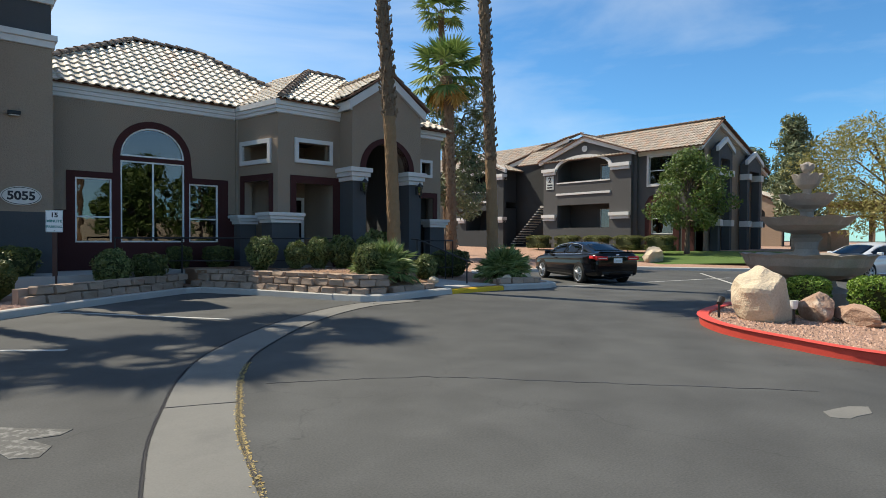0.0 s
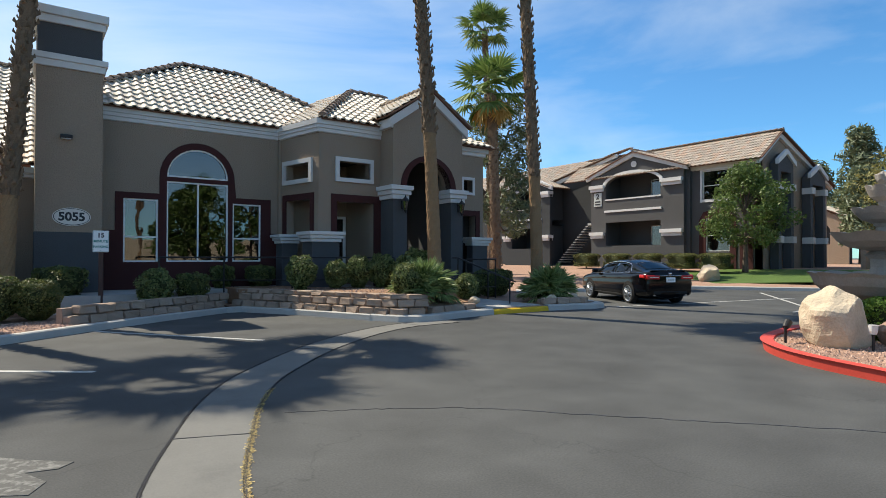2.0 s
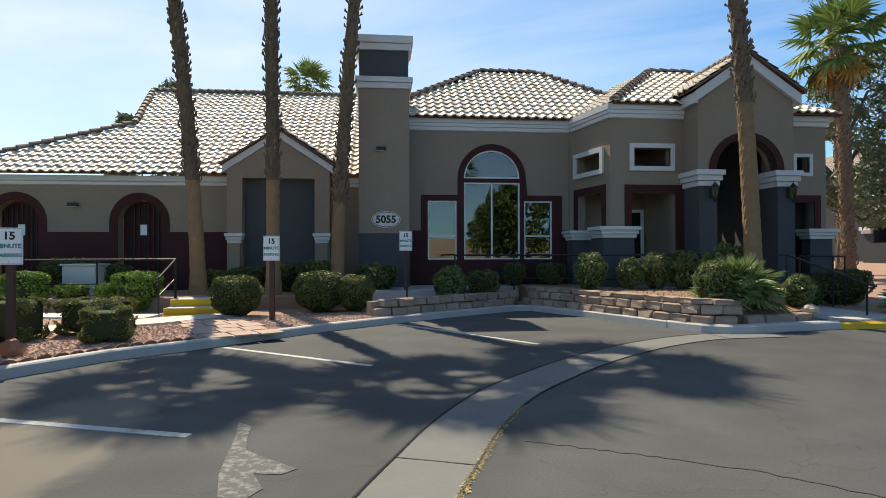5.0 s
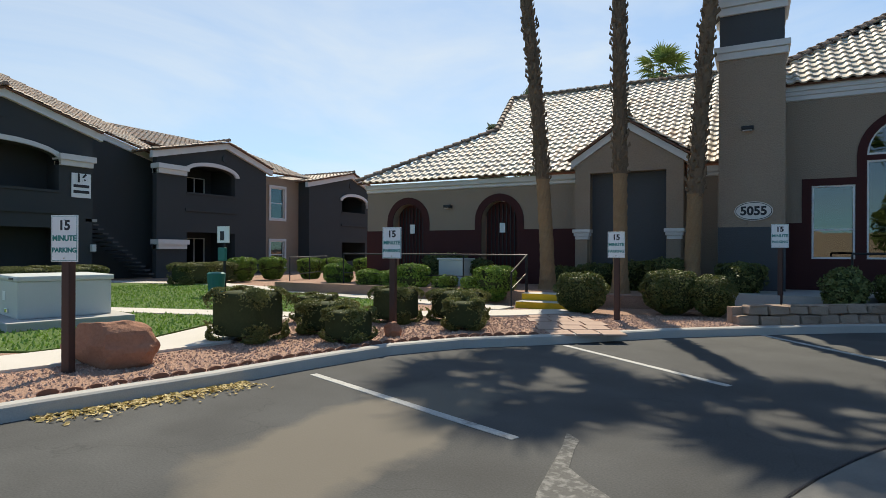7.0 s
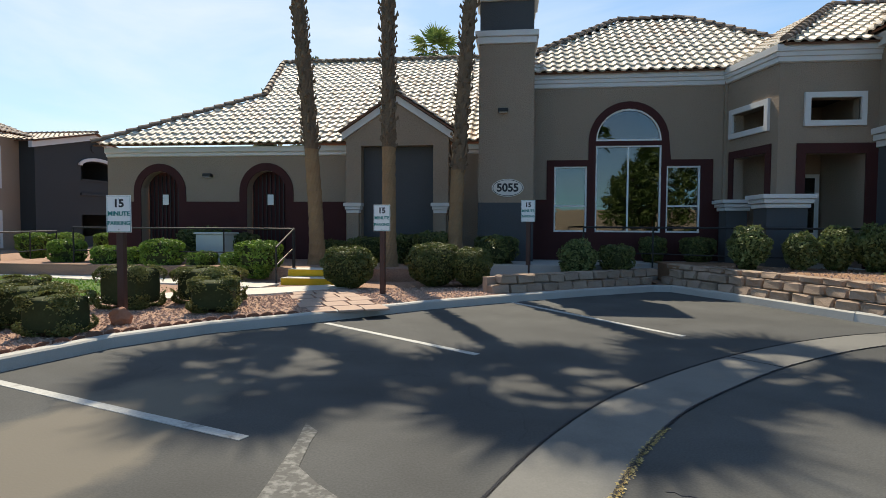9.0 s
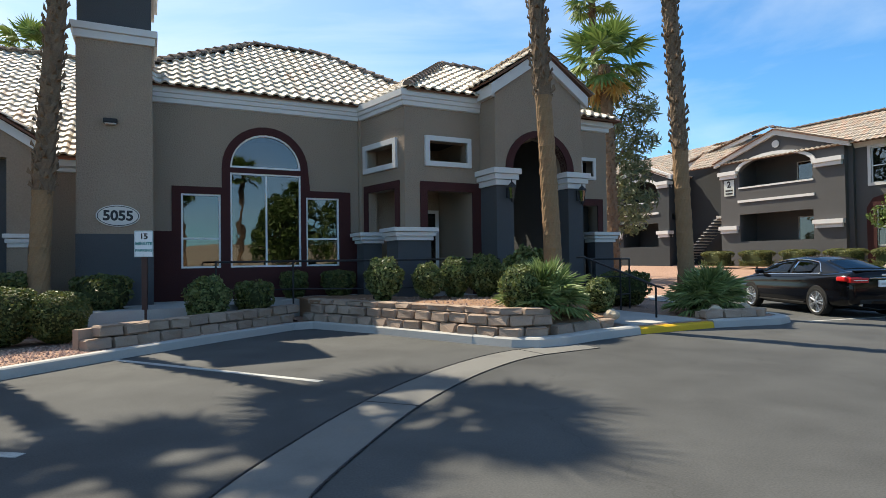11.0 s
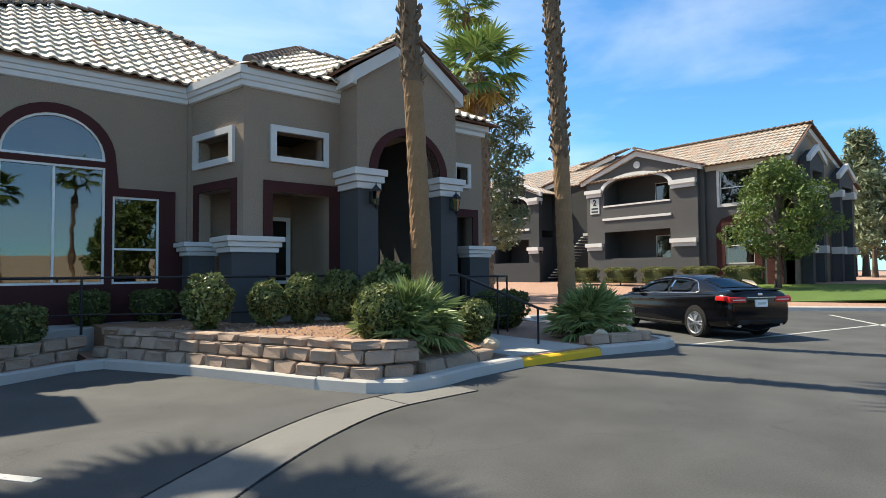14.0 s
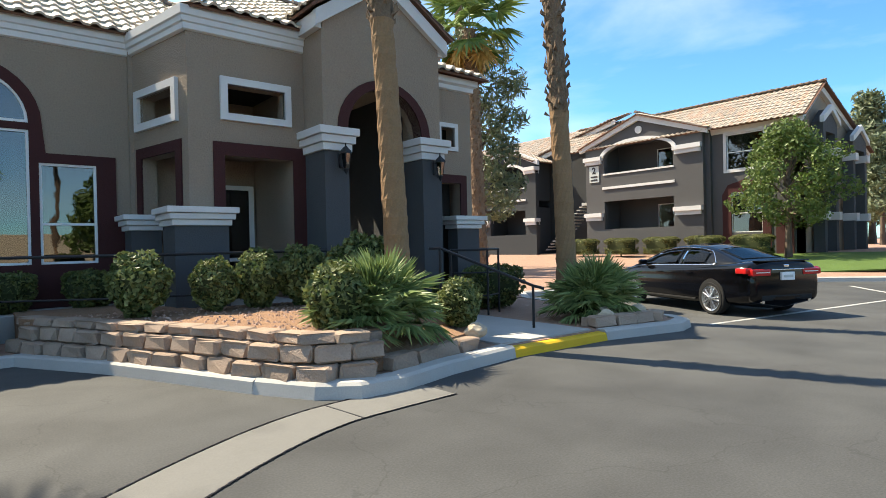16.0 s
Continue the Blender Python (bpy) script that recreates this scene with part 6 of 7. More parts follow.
part("finial", lathe([(0.06, 2.8), (0.05, 2.9), (0.11, 2.98), (0.12, 3.06), (0.07, 3.1), (0.03, 3.14)], 24, 6, [0, 0, 0.1, 0.15, 0.05, 0], at=(fx, fy, 0)), CAST_STONE, fo)
for x, y, sc in ((9.4, -15.5, 0.95), (9.6, -16.5, 1.0), (9.2, -17.4, 1.05), (8.8, -18.2, 1.0), (10.2, -17.5, 1.1)):
    bush("island_bush", "bright green bush at the foot of the fountain", (x, y, 0.12), BRIGHT, x * 40, sc, "island bushes")


def path_light(x, y, z, tilt):
    o = thing("spotlight", "small dark garden spotlight on a stake", "garden light", (x, y, z), group="garden lights")
    part("stake", tube([(x, y, z - 0.05), (x, y, z + 0.26)], 0.022, 8), BLACK_METAL, o)
    bm = lathe([(0.045, 0), (0.06, 0.05), (0.065, 0.14), (0.05, 0.14)], 12)
    bmesh.ops.transform(bm, matrix=Matrix.Translation((x, y, z + 0.25)) @ Matrix.Rotation(radians(tilt), 4, "Y"), verts=bm.verts)
    part("head", bm, BLACK_METAL if tilt else TRIM, o)


path_light(7.75, -14.6, 0.13, 50)
path_light(7.95, -15.75, 0.13, 0)

# ---- utility box ----
ub = thing("transformer_box", "pale grey steel transformer cabinet on a concrete pad", "utility box", (-13.1, -11.2, 0.15), world=False)
ub.rotation_euler = (0, 0, radians(-14))
part("pad", box(-0.95, 1.15, -1.0, 1.0, -0.05, 0.16, 0.02), CONCRETE, ub, "concrete pad")
part("body", box(-0.8, 0.65, -0.75, 0.75, 0.16, 0.82, 0.025), BOX_PAINT, ub)
part("lid", box(-0.84, 0.69, -0.79, 0.79, 0.82, 0.92, 0.04), BOX_PAINT, ub, "pale rounded lid")
part("label", box(-0.42, -0.22, -0.757, -0.751, 0.45, 0.62), SIGN_WHITE, ub)
part("latch", box(-0.1, 0.06, -0.79, -0.75, 0.24, 0.32, 0.01), CHROME, ub)
part("label", box(0.25, 0.55, -0.797, -0.791, 0.85, 0.89), SIGN_DARK, ub)
ac = thing("air_conditioner", "grey air conditioner unit behind the bushes", "air conditioner", (-9.5, -1.3, 0.46))
part("body", box(-9.95, -9.1, -1.7, -0.95, 0.46, 1.25, 0.03), BOX_PAINT, ac)
part("lid", box(-9.99, -9.06, -1.74, -0.91, 1.25, 1.30, 0.015), BOX_PAINT, ac)
ps = thing("waste_station", "teal waste bin and white sign on a dark post", "waste station", (-15.6, -5.0, 0.17))
part("post", box(-15.63, -15.57, -5.03, -4.97, 0.17, 2.15), BLACK_METAL, ps)
part("sign", box(-15.85, -15.35, -5.07, -5.04, 1.75, 2.25), SIGN_WHITE, ps)
part("picture", box(-15.72, -15.55, -5.08, -5.072, 1.82, 2.1), SIGN_DARK, ps)
part("bin", lathe([(0.22, 0.0), (0.26, 0.5), (0.27, 0.62), (0.2, 0.66)], 16, at=(-15.62, -5.3, 0.2)), TEAL, ps)
part("dispenser", box(-15.75, -15.45, -5.14, -5.04, 1.2, 1.6, 0.02), TEAL, ps)

# ---- rails ----
def rail(label, posts, base, top, mids=(), ends=()):
    o = thing("handrail", label, "railing", (posts[0][0], posts[0][1], base[0]))
    for (x, y), b, t in zip(posts, base, top):
        part("post", tube([(x, y, b), (x, y, t)], 0.022, 8), BLACK_METAL, o)
    part("top_rail", tube(list(ends[:1]) + [(x, y, t) for (x, y), t in zip(posts, top)] + list(ends[1:]), 0.024, 8), BLACK_METAL, o)
    for f in mids:
        part("mid_rail", tube([(x, y, b + (t - b) * f) for (x, y), b, t in zip(posts, base, top)], 0.016, 6), BLACK_METAL, o)
    return o


rail("black pipe handrail along the porch", [(0.6, -1.9), (2.3, -1.9), (3.9, -3.0), (5.1, -3.4), (7.0, -3.5)], [0.5] * 5, [1.5] * 5, (0.35,))
rail("black handrail sloping down beside the ramp", [(7.9, -5.6), (9.2, -6.4)], [0.16, 0.16], [1.5, 0.85], (), [(7.75, -5.5, 1.5), (9.35, -6.5, 0.8)])
rail("black handrail at the far side of the ramp", [(9.3, -4.2), (9.9, -4.6), (10.4, -4.4)], [0.16] * 3, [1.45, 1.45, 1.45], (0.3, 0.65))
rail("black handrail beside the yellow steps", [(-6.62, -4.05), (-6.62, -3.0)], [0.16, 0.46], [1.0, 1.4], (0.5,))
rail("black handrail along the wing walk", [(-6.62, -2.9), (-8.6, -2.7), (-10.6, -2.7), (-13.0, -2.5)], [0.4] * 4, [1.42] * 4, (0.4,))
rail("black rail fence by the footpath", [(-16.5, -1.2), (-17.3, 0.8), (-18.2, 3.0)], [0.17] * 3, [1.25] * 3, (0.4,))


# ---- apartment buildings ----
def bay(b, p0, p1, W, eave, apex, base, up, low, mat, sill_band=None, deep=1.6, caps=None):
    """A gabled balcony bay: wall with an arched upper and a square lower opening, mouldings, dark recess."""
    uu0, uu1, uz0, uz1, rise = up
    lu0, lu1, lz0, lz1 = low
    au = apex[0]
    o_up = [(uu0, uz0), (uu1, uz0)] + [((uu0 + uu1) / 2 + (uu1 - uu0) / 2 * math.cos(math.pi * i / 12), uz1 + rise * math.sin(math.pi * i / 12)) for i in range(13)]
    part("wall", wall(p0, p1, [(0, base), (W, base), (W, eave), (au, apex[1]), (0, eave)], [o_up, rect(lu0, lu1, lz0, lz1)], 0.3), mat, b, "stucco balcony bay")
    r = 0.24
    ring = [((uu0 + uu1) / 2 - ((uu1 - uu0) / 2 + r) * math.cos(math.pi * i / 12), uz1 + (rise + r * 0.8) * math.sin(math.pi * i / 12)) for i in range(13)]
    inner = [((uu0 + uu1) / 2 + (uu1 - uu0) / 2 * math.cos(math.pi * i / 12), uz1 + rise * math.sin(math.pi * i / 12)) for i in range(13)]
    part("arch_moulding", wall(p0, p1, ring + inner, (), 0.12, 0.1), TRIM, b, "white arched moulding")
    part("gable_moulding", sheet([(-0.35, eave - 0.28), (au, apex[1] - 0.22), (W + 0.35, eave - 0.28), (W + 0.35, eave + 0.05), (au, apex[1] + 0.12), (-0.35, eave + 0.05)], (), wall_frame(p0, p1, 0.18), 0.2), TRIM, b)
    part("band", wall(p0, p1, rect(uu0 - 0.1, uu1 + 0.1, uz0 - 0.95, uz0 - 0.80), (), 0.08, 0.07), TRIM if sill_band else mat, b)
    part("sill", wall(p0, p1, rect(uu0 - 0.05, uu1 + 0.05, uz0 - 0.08, uz0 + 0.02), (), 0.36, 0.05), TRIM if sill_band else mat, b)
    to = wall_frame(p0, p1, -0.3)
    for z0, z1, u0, u1 in ((uz0 - 0.9, uz1 + rise + 0.2, uu0 - 0.4, uu1 + 0.4), (base, lz1 + 0.3, lu0 - 0.4, lu1 + 0.4)):
        part("recess_wall", sheet(rect(u0, u1, z0, z1), [rect(u0 + (u1 - u0) * 0.52, u1 - 0.5, z0 + 0.1, z1 - 0.55)], lambda u, v, d: to(u, v, d + deep), 0.1), mat, b)
        window(b, (p0[0], p0[1]), (p1[0], p1[1]), rect(u0 + (u1 - u0) * 0.52, u1 - 0.5, z0 + 0.1, z1 - 0.55), ((u0 + (u1 - u0) * 0.52 + u1 - 0.5) / 2,), (), deep + 0.36)
        part("slab", sheet(rect(u0, u1, 0, deep), (), lambda u, v, d: to(u, z1 - d, v), 0.1), mat, b)
        part("side", sheet(rect(0, deep, z0, z1), (), lambda u, v, d: to(u0 + d, v, u), 0.08), mat, b)
        part("side", sheet(rect(0, deep, z0, z1), (), lambda u, v, d: to(u1 - d, v, u), 0.08), mat, b)
    for u0, u1, z in caps or ():
        part("cap", wall(p0, p1, rect(u0, u1, z, z + 0.22), (), 0.5, 0.16), TRIM, b)
        part("cap", wall(p0, p1, rect(u0 - 0.08, u1 + 0.08, z + 0.22, z + 0.46), (), 0.6, 0.26), TRIM, b, "white stepped cap")
    medal = wall_frame(p0, p1, 0.06)
    c = [(au + 0.22 * math.cos(math.pi * i / 8), apex[1] - 0.75 + 0.22 * math.sin(math.pi * i / 8)) for i in range(16)]
    part("gable_vent", sheet(c, (), lambda u, v, d: medal(u, v, d), 0.08), TRIM if sill_band else mat, b, "round gable vent")


def gable_roof(b, ridge_a, ridge_b, eave_a0, eave_b0, eave_a1, eave_b1, seed):
    """Two slopes from a ridge; eaves given left to right as seen from each side."""
    roof_slope("roof", [eave_a0, eave_b0, ridge_a, ridge_b], b, 0, seed)
    roof_slope("roof", [eave_a1, eave_b1, ridge_b, ridge_a], b, 0, seed + 50)
    ridge_caps("ridge", ridge_a, ridge_b, b)


def stairs(b, p_top, p_bot, width, n, mat):
    a, c = Vector(p_top), Vector(p_bot)
    d = (c - a)
    s = Vector((-d.y, d.x, 0)).normalized() * width / 2
    for i in range(n):
        p = a + d * (i / n)
        q = Vector((d.x, d.y, 0)).normalized() * (Vector((d.x, d.y, 0)).length / n + 0.04)
        bm = bmesh.new()
        vs = []
        for z in (0, -0.07):
            vs += [bm.verts.new(p + o + Vector((0, 0, z))) for o in (-s, s, s + q, -s + q)]
        for f in ((0, 1, 2, 3), (7, 6, 5, 4), (0, 4, 5, 1), (1, 5, 6, 2), (2, 6, 7, 3), (3, 7, 4, 0)):
            bm.faces.new([vs[k] for k in f])
        part("tread", bm, mat, b)


BZ = 0.7
apt = thing("apartment_building", "two-storey grey and taupe apartment building with tile roof", "building", (35, 4, BZ))
# balcony bay, facing the drive
bay(apt, (32.6, 9.9), (32.6, 2.3), 7.6, 7.5, (3.8, 8.85), BZ, (1.35, 5.9, 5.75, 6.75, 0.75), (1.35, 5.9, 2.35, 4.05), APT_GREY, True, 1.8,
    ((0.05, 1.2, 6.4), (6.05, 7.5, 6.35), (0.05, 1.2, 2.9), (6.05, 7.5, 2.95)))
part("wall", box(32.9, 33.2, 2.05, 2.3, BZ, 7.4), APT_GREY, apt)
wa = ((33.1, 2.62), (33.1, -2.3))
part("wall", wall(*wa, rect(0, 4.92, BZ, 7.4), [rect(1.35, 3.2, 5.2, 7.05), rect(1.55, 3.1, 1.9, 4.0)], 0.3), APT_GREY, apt)
part("window_frame", wall(*wa, rect(1.2, 3.35, 5.05, 7.2), [rect(1.35, 3.2, 5.2, 7.05)], 0.1, 0.06), TRIM, apt)
window(apt, *wa, rect(1.35, 3.2, 5.2, 7.05), (), (6.1,), 0.08)
window(apt, *wa, rect(1.55, 3.1, 1.9, 4.0), (), (2.9,), 0.08)
part("surround", wall(*wa, [(1.1, BZ), (1.55, BZ), (1.55, 4.0), (3.1, 4.0), (3.1, BZ), (3.5, BZ), (3.5, 3.9), (3.2, 4.4), (2.3, 4.65), (1.4, 4.4), (1.1, 3.9)], (), 0.05, 0.05), MAROON, apt)
part("door", box(33.05, 33.2, -1.9, -1.1, BZ, 3.0), MAROON, apt)
part("eave_moulding", sweep([(33.1, 2.6), (33.1, -2.3)], [(0, 7.15), (0.08, 7.2), (0.14, 7.42), (-0.1, 7.42), (-0.1, 7.15)]), TRIM, apt)
ga, gb = (33.1, -2.3), (42.6, -2.3)
part("wall", wall(ga, gb, [(0, BZ), (9.5, BZ), (9.5, 6.5), (2.2, 9.02), (0, 7.4)], [rect(1.5, 2.6, 5.4, 6.6), rect(5.9, 7.2, 5.3, 6.6), rect(5.9, 7.2, 1.6, 3.9)], 0.3), TAUPE, apt, "taupe gable end wall")
part("gable_moulding", sheet([(-0.4, 7.1), (2.2, 8.92), (10.0, 6.2), (10.0, 6.5), (2.2, 9.24), (-0.4, 7.42)], (), wall_frame(ga, gb, 0.2), 0.22), TRIM, apt)
for u0, u1, zt in ((1.0, 3.0, 7.9), (5.4, 7.7, 7.4)):
    part("bump", wall((33.1 + u0, -2.9), (33.1 + u1, -2.9), [(0, BZ), (0.35, BZ), (0.35, zt - 1.2), (u1 - u0 - 0.35, zt - 1.2), (u1 - u0 - 0.35, BZ), (u1 - u0, BZ), (u1 - u0, zt - 0.7), ((u1 - u0) / 2, zt), (0, zt - 0.7)], (), 0.5), SLATE, apt, "slate-grey framed porch")
    part("bump_moulding", sheet([(-0.2, zt - 0.8), ((u1 - u0) / 2, zt - 0.1), (u1 - u0 + 0.2, zt - 0.8), (u1 - u0 + 0.2, zt - 0.5), ((u1 - u0) / 2, zt + 0.2), (-0.2, zt - 0.5)], (), wall_frame((33.1 + u0, -2.9), (33.1 + u1, -2.9), 0.12), 0.2), TRIM, apt)
    for z in (5.6, 2.4):
        for u in (u0 - 0.06, u1 - 0.4):
            part("cap", box(33.1 + u, 33.1 + u + 0.46, -3.05, -2.4, z, z + 0.4, 0.02), TRIM, apt)
    window(apt, (33.1, -2.3), (42.6, -2.3), rect(1.5, 2.6, 5.4, 6.6) if u0 < 3 else rect(5.9, 7.2, 5.3, 6.6), (), (6.0,), 0.08)
window(apt, (33.1, -2.3), (42.6, -2.3), rect(5.9, 7.2, 1.6, 3.9), (), (2.8,), 0.08)
part("wall", box(42.3, 42.6, -2.0, 12, BZ, 6.6), TAUPE, apt)
gable_roof(apt, (35.3, -2.7, 9.32), (35.3, 12.5, 9.32), (32.5, 12.5, 7.38), (32.5, -2.7, 7.38), (43.1, -2.7, 6.45), (43.1, 12.5, 6.45), 60)
roof_slope("roof", [(36.5, 10.3, 7.5), (32.3, 10.3, 7.5), (32.3, 6.1, 9.0), (36.5, 6.1, 9.0)], apt, 0, 62)
roof_slope("roof", [(32.3, 1.9, 7.5), (36.5, 1.9, 7.5), (36.5, 6.1, 9.0), (32.3, 6.1, 9.0)], apt, 0, 63)
ridge_caps("ridge", (32.3, 6.1, 9.02), (36.0, 6.1, 9.02), apt)
# plaque with the building number
pl = part("number_plaque", wall((32.6, 9.9), (32.6, 2.3), rect(0.3, 1.0, 5.3, 6.3), (), 0.04, 0.05), BOX_PAINT, apt, "pale grey number plaque with dark lines")
lettering("2", 0.55, Matrix.Translation(Vector((32.54, 9.25, 6.02)) - Vector((35, 4, BZ))) @ pose(0, 0, 0, 90, 0, -90), SIGN_DARK, apt, "number")
for z0, z1 in ((5.6, 5.7), (5.4, 5.5)):
    part("line", wall((32.6, 9.9), (32.6, 2.3), rect(0.4, 0.9, z0, z1), (), 0.02, 0.065), SIGN_DARK, pl)
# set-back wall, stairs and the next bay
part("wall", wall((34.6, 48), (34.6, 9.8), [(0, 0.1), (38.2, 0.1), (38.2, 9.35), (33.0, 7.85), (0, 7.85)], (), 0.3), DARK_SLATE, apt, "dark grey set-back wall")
stairs(apt, (33.6, 10.3, 4.1), (33.6, 13.6, 0.95), 1.3, 16, CONCRETE)
part("landing", box(32.9, 34.6, 9.9, 10.5, 3.95, 4.12), CONCRETE, apt)
bay(apt, (32.2, 19.2), (32.2, 13.8), 5.4, 7.2, (2.7, 8.4), BZ, (0.9, 4.4, 5.5, 6.4, 0.7), (0.9, 4.4, 2.2, 3.9), DARK_SLATE, True, 1.8, ((4.5, 5.4, 6.4), (4.5, 5.4, 2.85), (0, 0.8, 6.4), (0, 0.8, 2.85)))
roof_slope("roof", [(34.3, 48, 7.95), (34.3, 15.2, 7.95), (37.2, 13.0, 9.85), (37.2, 48, 9.85)], apt, 0, 65)
roof_slope("roof", [(34.3, 15.6, 7.9), (34.3, 9.2, 9.42), (37.2, 9.2, 9.7), (37.2, 14.0, 9.7)], apt, 0, 68)
part("rake_moulding", wall((34.45, 15.4), (34.45, 9.0), [(0, 7.6), (6.4, 9.18), (6.4, 9.44), (0, 7.88)], (), 0.15, 0.0), TRIM, apt)
roof_slope("roof", [(37, 20, 7.2), (31.9, 20, 7.2), (31.9, 16.9, 8.45), (37, 16.9, 8.45)], apt, 0, 66)
roof_slope("roof", [(31.9, 13.8, 7.2), (37, 13.8, 7.2), (37, 16.9, 8.45), (31.9, 16.9, 8.45)], apt, 0, 67)
part("back_wall", box(42, 42.3, 12, 24, BZ, 6.5), TAUPE, apt)

K = 1.22


def ky(y):
    return -17.5 + (y + 17.5) * K


def kz(z):
    return 1.56 + (z - 1.56) * K


X16 = -26.5
b16 = thing("apartment_building", "two-storey dark grey apartment building with outside stairs", "building", (-30, 0, 0.1))
z0 = 0.05
# bay by the number sign
y0, y1 = ky(-10.9), ky(-5.25)
W = y1 - y0
bay(b16, (X16, y0), (X16, y1), W, kz(5.6), (W * 0.5, kz(6.45)), z0, (W * 0.16, W * 0.80, kz(3.5), kz(4.5), 0.55), (W * 0.16, W * 0.80, kz(0.6), kz(2.25)), DARK_SLATE, False, 2.0,
    ((W * 0.80, W - 0.05, kz(4.38)),))
p16 = part("number_plaque", wall((X16, y0), (X16, y1), rect(W * 0.87, W * 0.985, kz(3.32), kz(4.16)), (), 0.04, 0.05), SIGN_WHITE, b16, "white building number plaque")
lettering("16", 0.5, Matrix.Translation(Vector((X16 + 0.075, y0 + W * 0.928, kz(3.98))) - Vector((-30, 0, 0.1))) @ pose(0, 0, 0, 90, 0, 90), SIGN_DARK, b16, "number")
for zz in (3.72, 3.52):
    part("line", wall((X16, y0), (X16, y1), rect(W * 0.88, W * 0.975, kz(zz) - 0.06, kz(zz) + 0.06), (), 0.02, 0.062), SIGN_DARK, p16)
yb0, yb1 = ky(-2.75), ky(3.05)
Wb = yb1 - yb0
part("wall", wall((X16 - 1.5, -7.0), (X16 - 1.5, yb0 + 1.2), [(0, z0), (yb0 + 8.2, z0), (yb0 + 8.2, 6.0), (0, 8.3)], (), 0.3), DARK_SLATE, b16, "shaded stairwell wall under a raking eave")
part("rake_moulding", wall((X16 - 1.5, -7.0), (X16 - 1.5, yb0 + 1.2), [(0, 8.1), (yb0 + 8.2, 5.85), (yb0 + 8.2, 6.15), (0, 8.4)], (), 0.12, 0.1), TRIM, b16)


def rake_z(x, y):
    return 6.2 + (yb0 + 1.2 - y) * 0.258 + (X16 - 1.3 - x) * 0.5


yr = yb0 + 1.2
roof_slope("roof", [(x, y, rake_z(x, y)) for x, y in ((X16 - 1.3, yr), (X16 - 1.8, yr + 0.97), (X16 - 4.9, 4.5), (X16 - 4.9, -7.2), (X16 - 1.3, -7.2))], b16, 0, 77)
stairs(b16, (X16 - 0.7, y1 - 0.4, 3.0), (X16 - 0.7, yb0 - 0.1, 0.2), 1.3, 15, APT_GREY)
part("landing", box(X16 - 2.2, X16, y1 - 0.3, y1 + 0.2, kz(2.5), kz(2.6)), CONCRETE, b16)
bay(b16, (X16, yb0), (X16, yb1), Wb, kz(5.33), (ky(0.6) - yb0, kz(6.15)), z0, (ky(-1.37) - yb0, ky(1.16) - yb0, kz(3.9), kz(4.75), 0.42), (ky(-1.37) - yb0, ky(1.16) - yb0, kz(0.87), kz(2.25)), DARK_SLATE, False, 2.0,
    ((0.0, ky(-1.37) - yb0 - 0.1, kz(4.55)), (0.0, ky(-1.37) - yb0 - 0.1, kz(1.55))))
part("side_wall", box(X16 - 2.4, X16 - 0.3, yb1 - 0.3, yb1, z0, kz(5.35)), DARK_SLATE, b16)
yc0, yc1 = ky(5.85), ky(11.6)
ww = ((X16 - 0.6, yb1), (X16 - 0.6, yc0))
Wm = yc0 - yb1
ws = [rect(Wm * 0.28, Wm * 0.62, kz(3.1), kz(4.62)), rect(Wm * 0.28, Wm * 0.62, kz(0.6), kz(1.95))]
part("wall", wall(*ww, rect(0, Wm, z0, kz(5.15)), ws, 0.3), TAUPE, b16, "taupe recessed wall")
for h in ws:
    window(b16, *ww, h, (), (sum(p[1] for p in h) / 4,), 0.08)
    us = [p[0] for p in h]
    vs = [p[1] for p in h]
    part("window_frame", wall(*ww, rect(min(us) - 0.15, max(us) + 0.15, min(vs) - 0.15, max(vs) + 0.15), [h], 0.1, 0.06), TRIM, b16)
Wc = yc1 - yc0
bay(b16, (X16 + 0.3, yc0), (X16 + 0.3, yc1), Wc, kz(5.0), (ky(9.4) - yc0, kz(5.8)), z0, (ky(8.57) - yc0, ky(10.8) - yc0, kz(3.65), kz(4.3), 0.35), (ky(8.57) - yc0, ky(10.8) - yc0, kz(0.9), kz(1.95)), DARK_SLATE, False, 2.0, ((ky(10.9) - yc0, Wc, kz(4.0)),))
part("side_wall", box(X16 - 2, X16, yc0, yc0 + 0.3, z0, kz(5.1)), DARK_SLATE, b16)
roof_slope("roof", [(X16 - 0.2, yb1 - 2.0, kz(5.30)), (X16 - 0.2, yc0 + 0.5, kz(5.30)), (X16 - 7, yc0 + 0.5, kz(5.30) + 2.5), (X16 - 7, -2.0, kz(5.30) + 2.5), (X16 - 4.2, 1.2, kz(5.30) + 1.47)], b16, 0, 70)
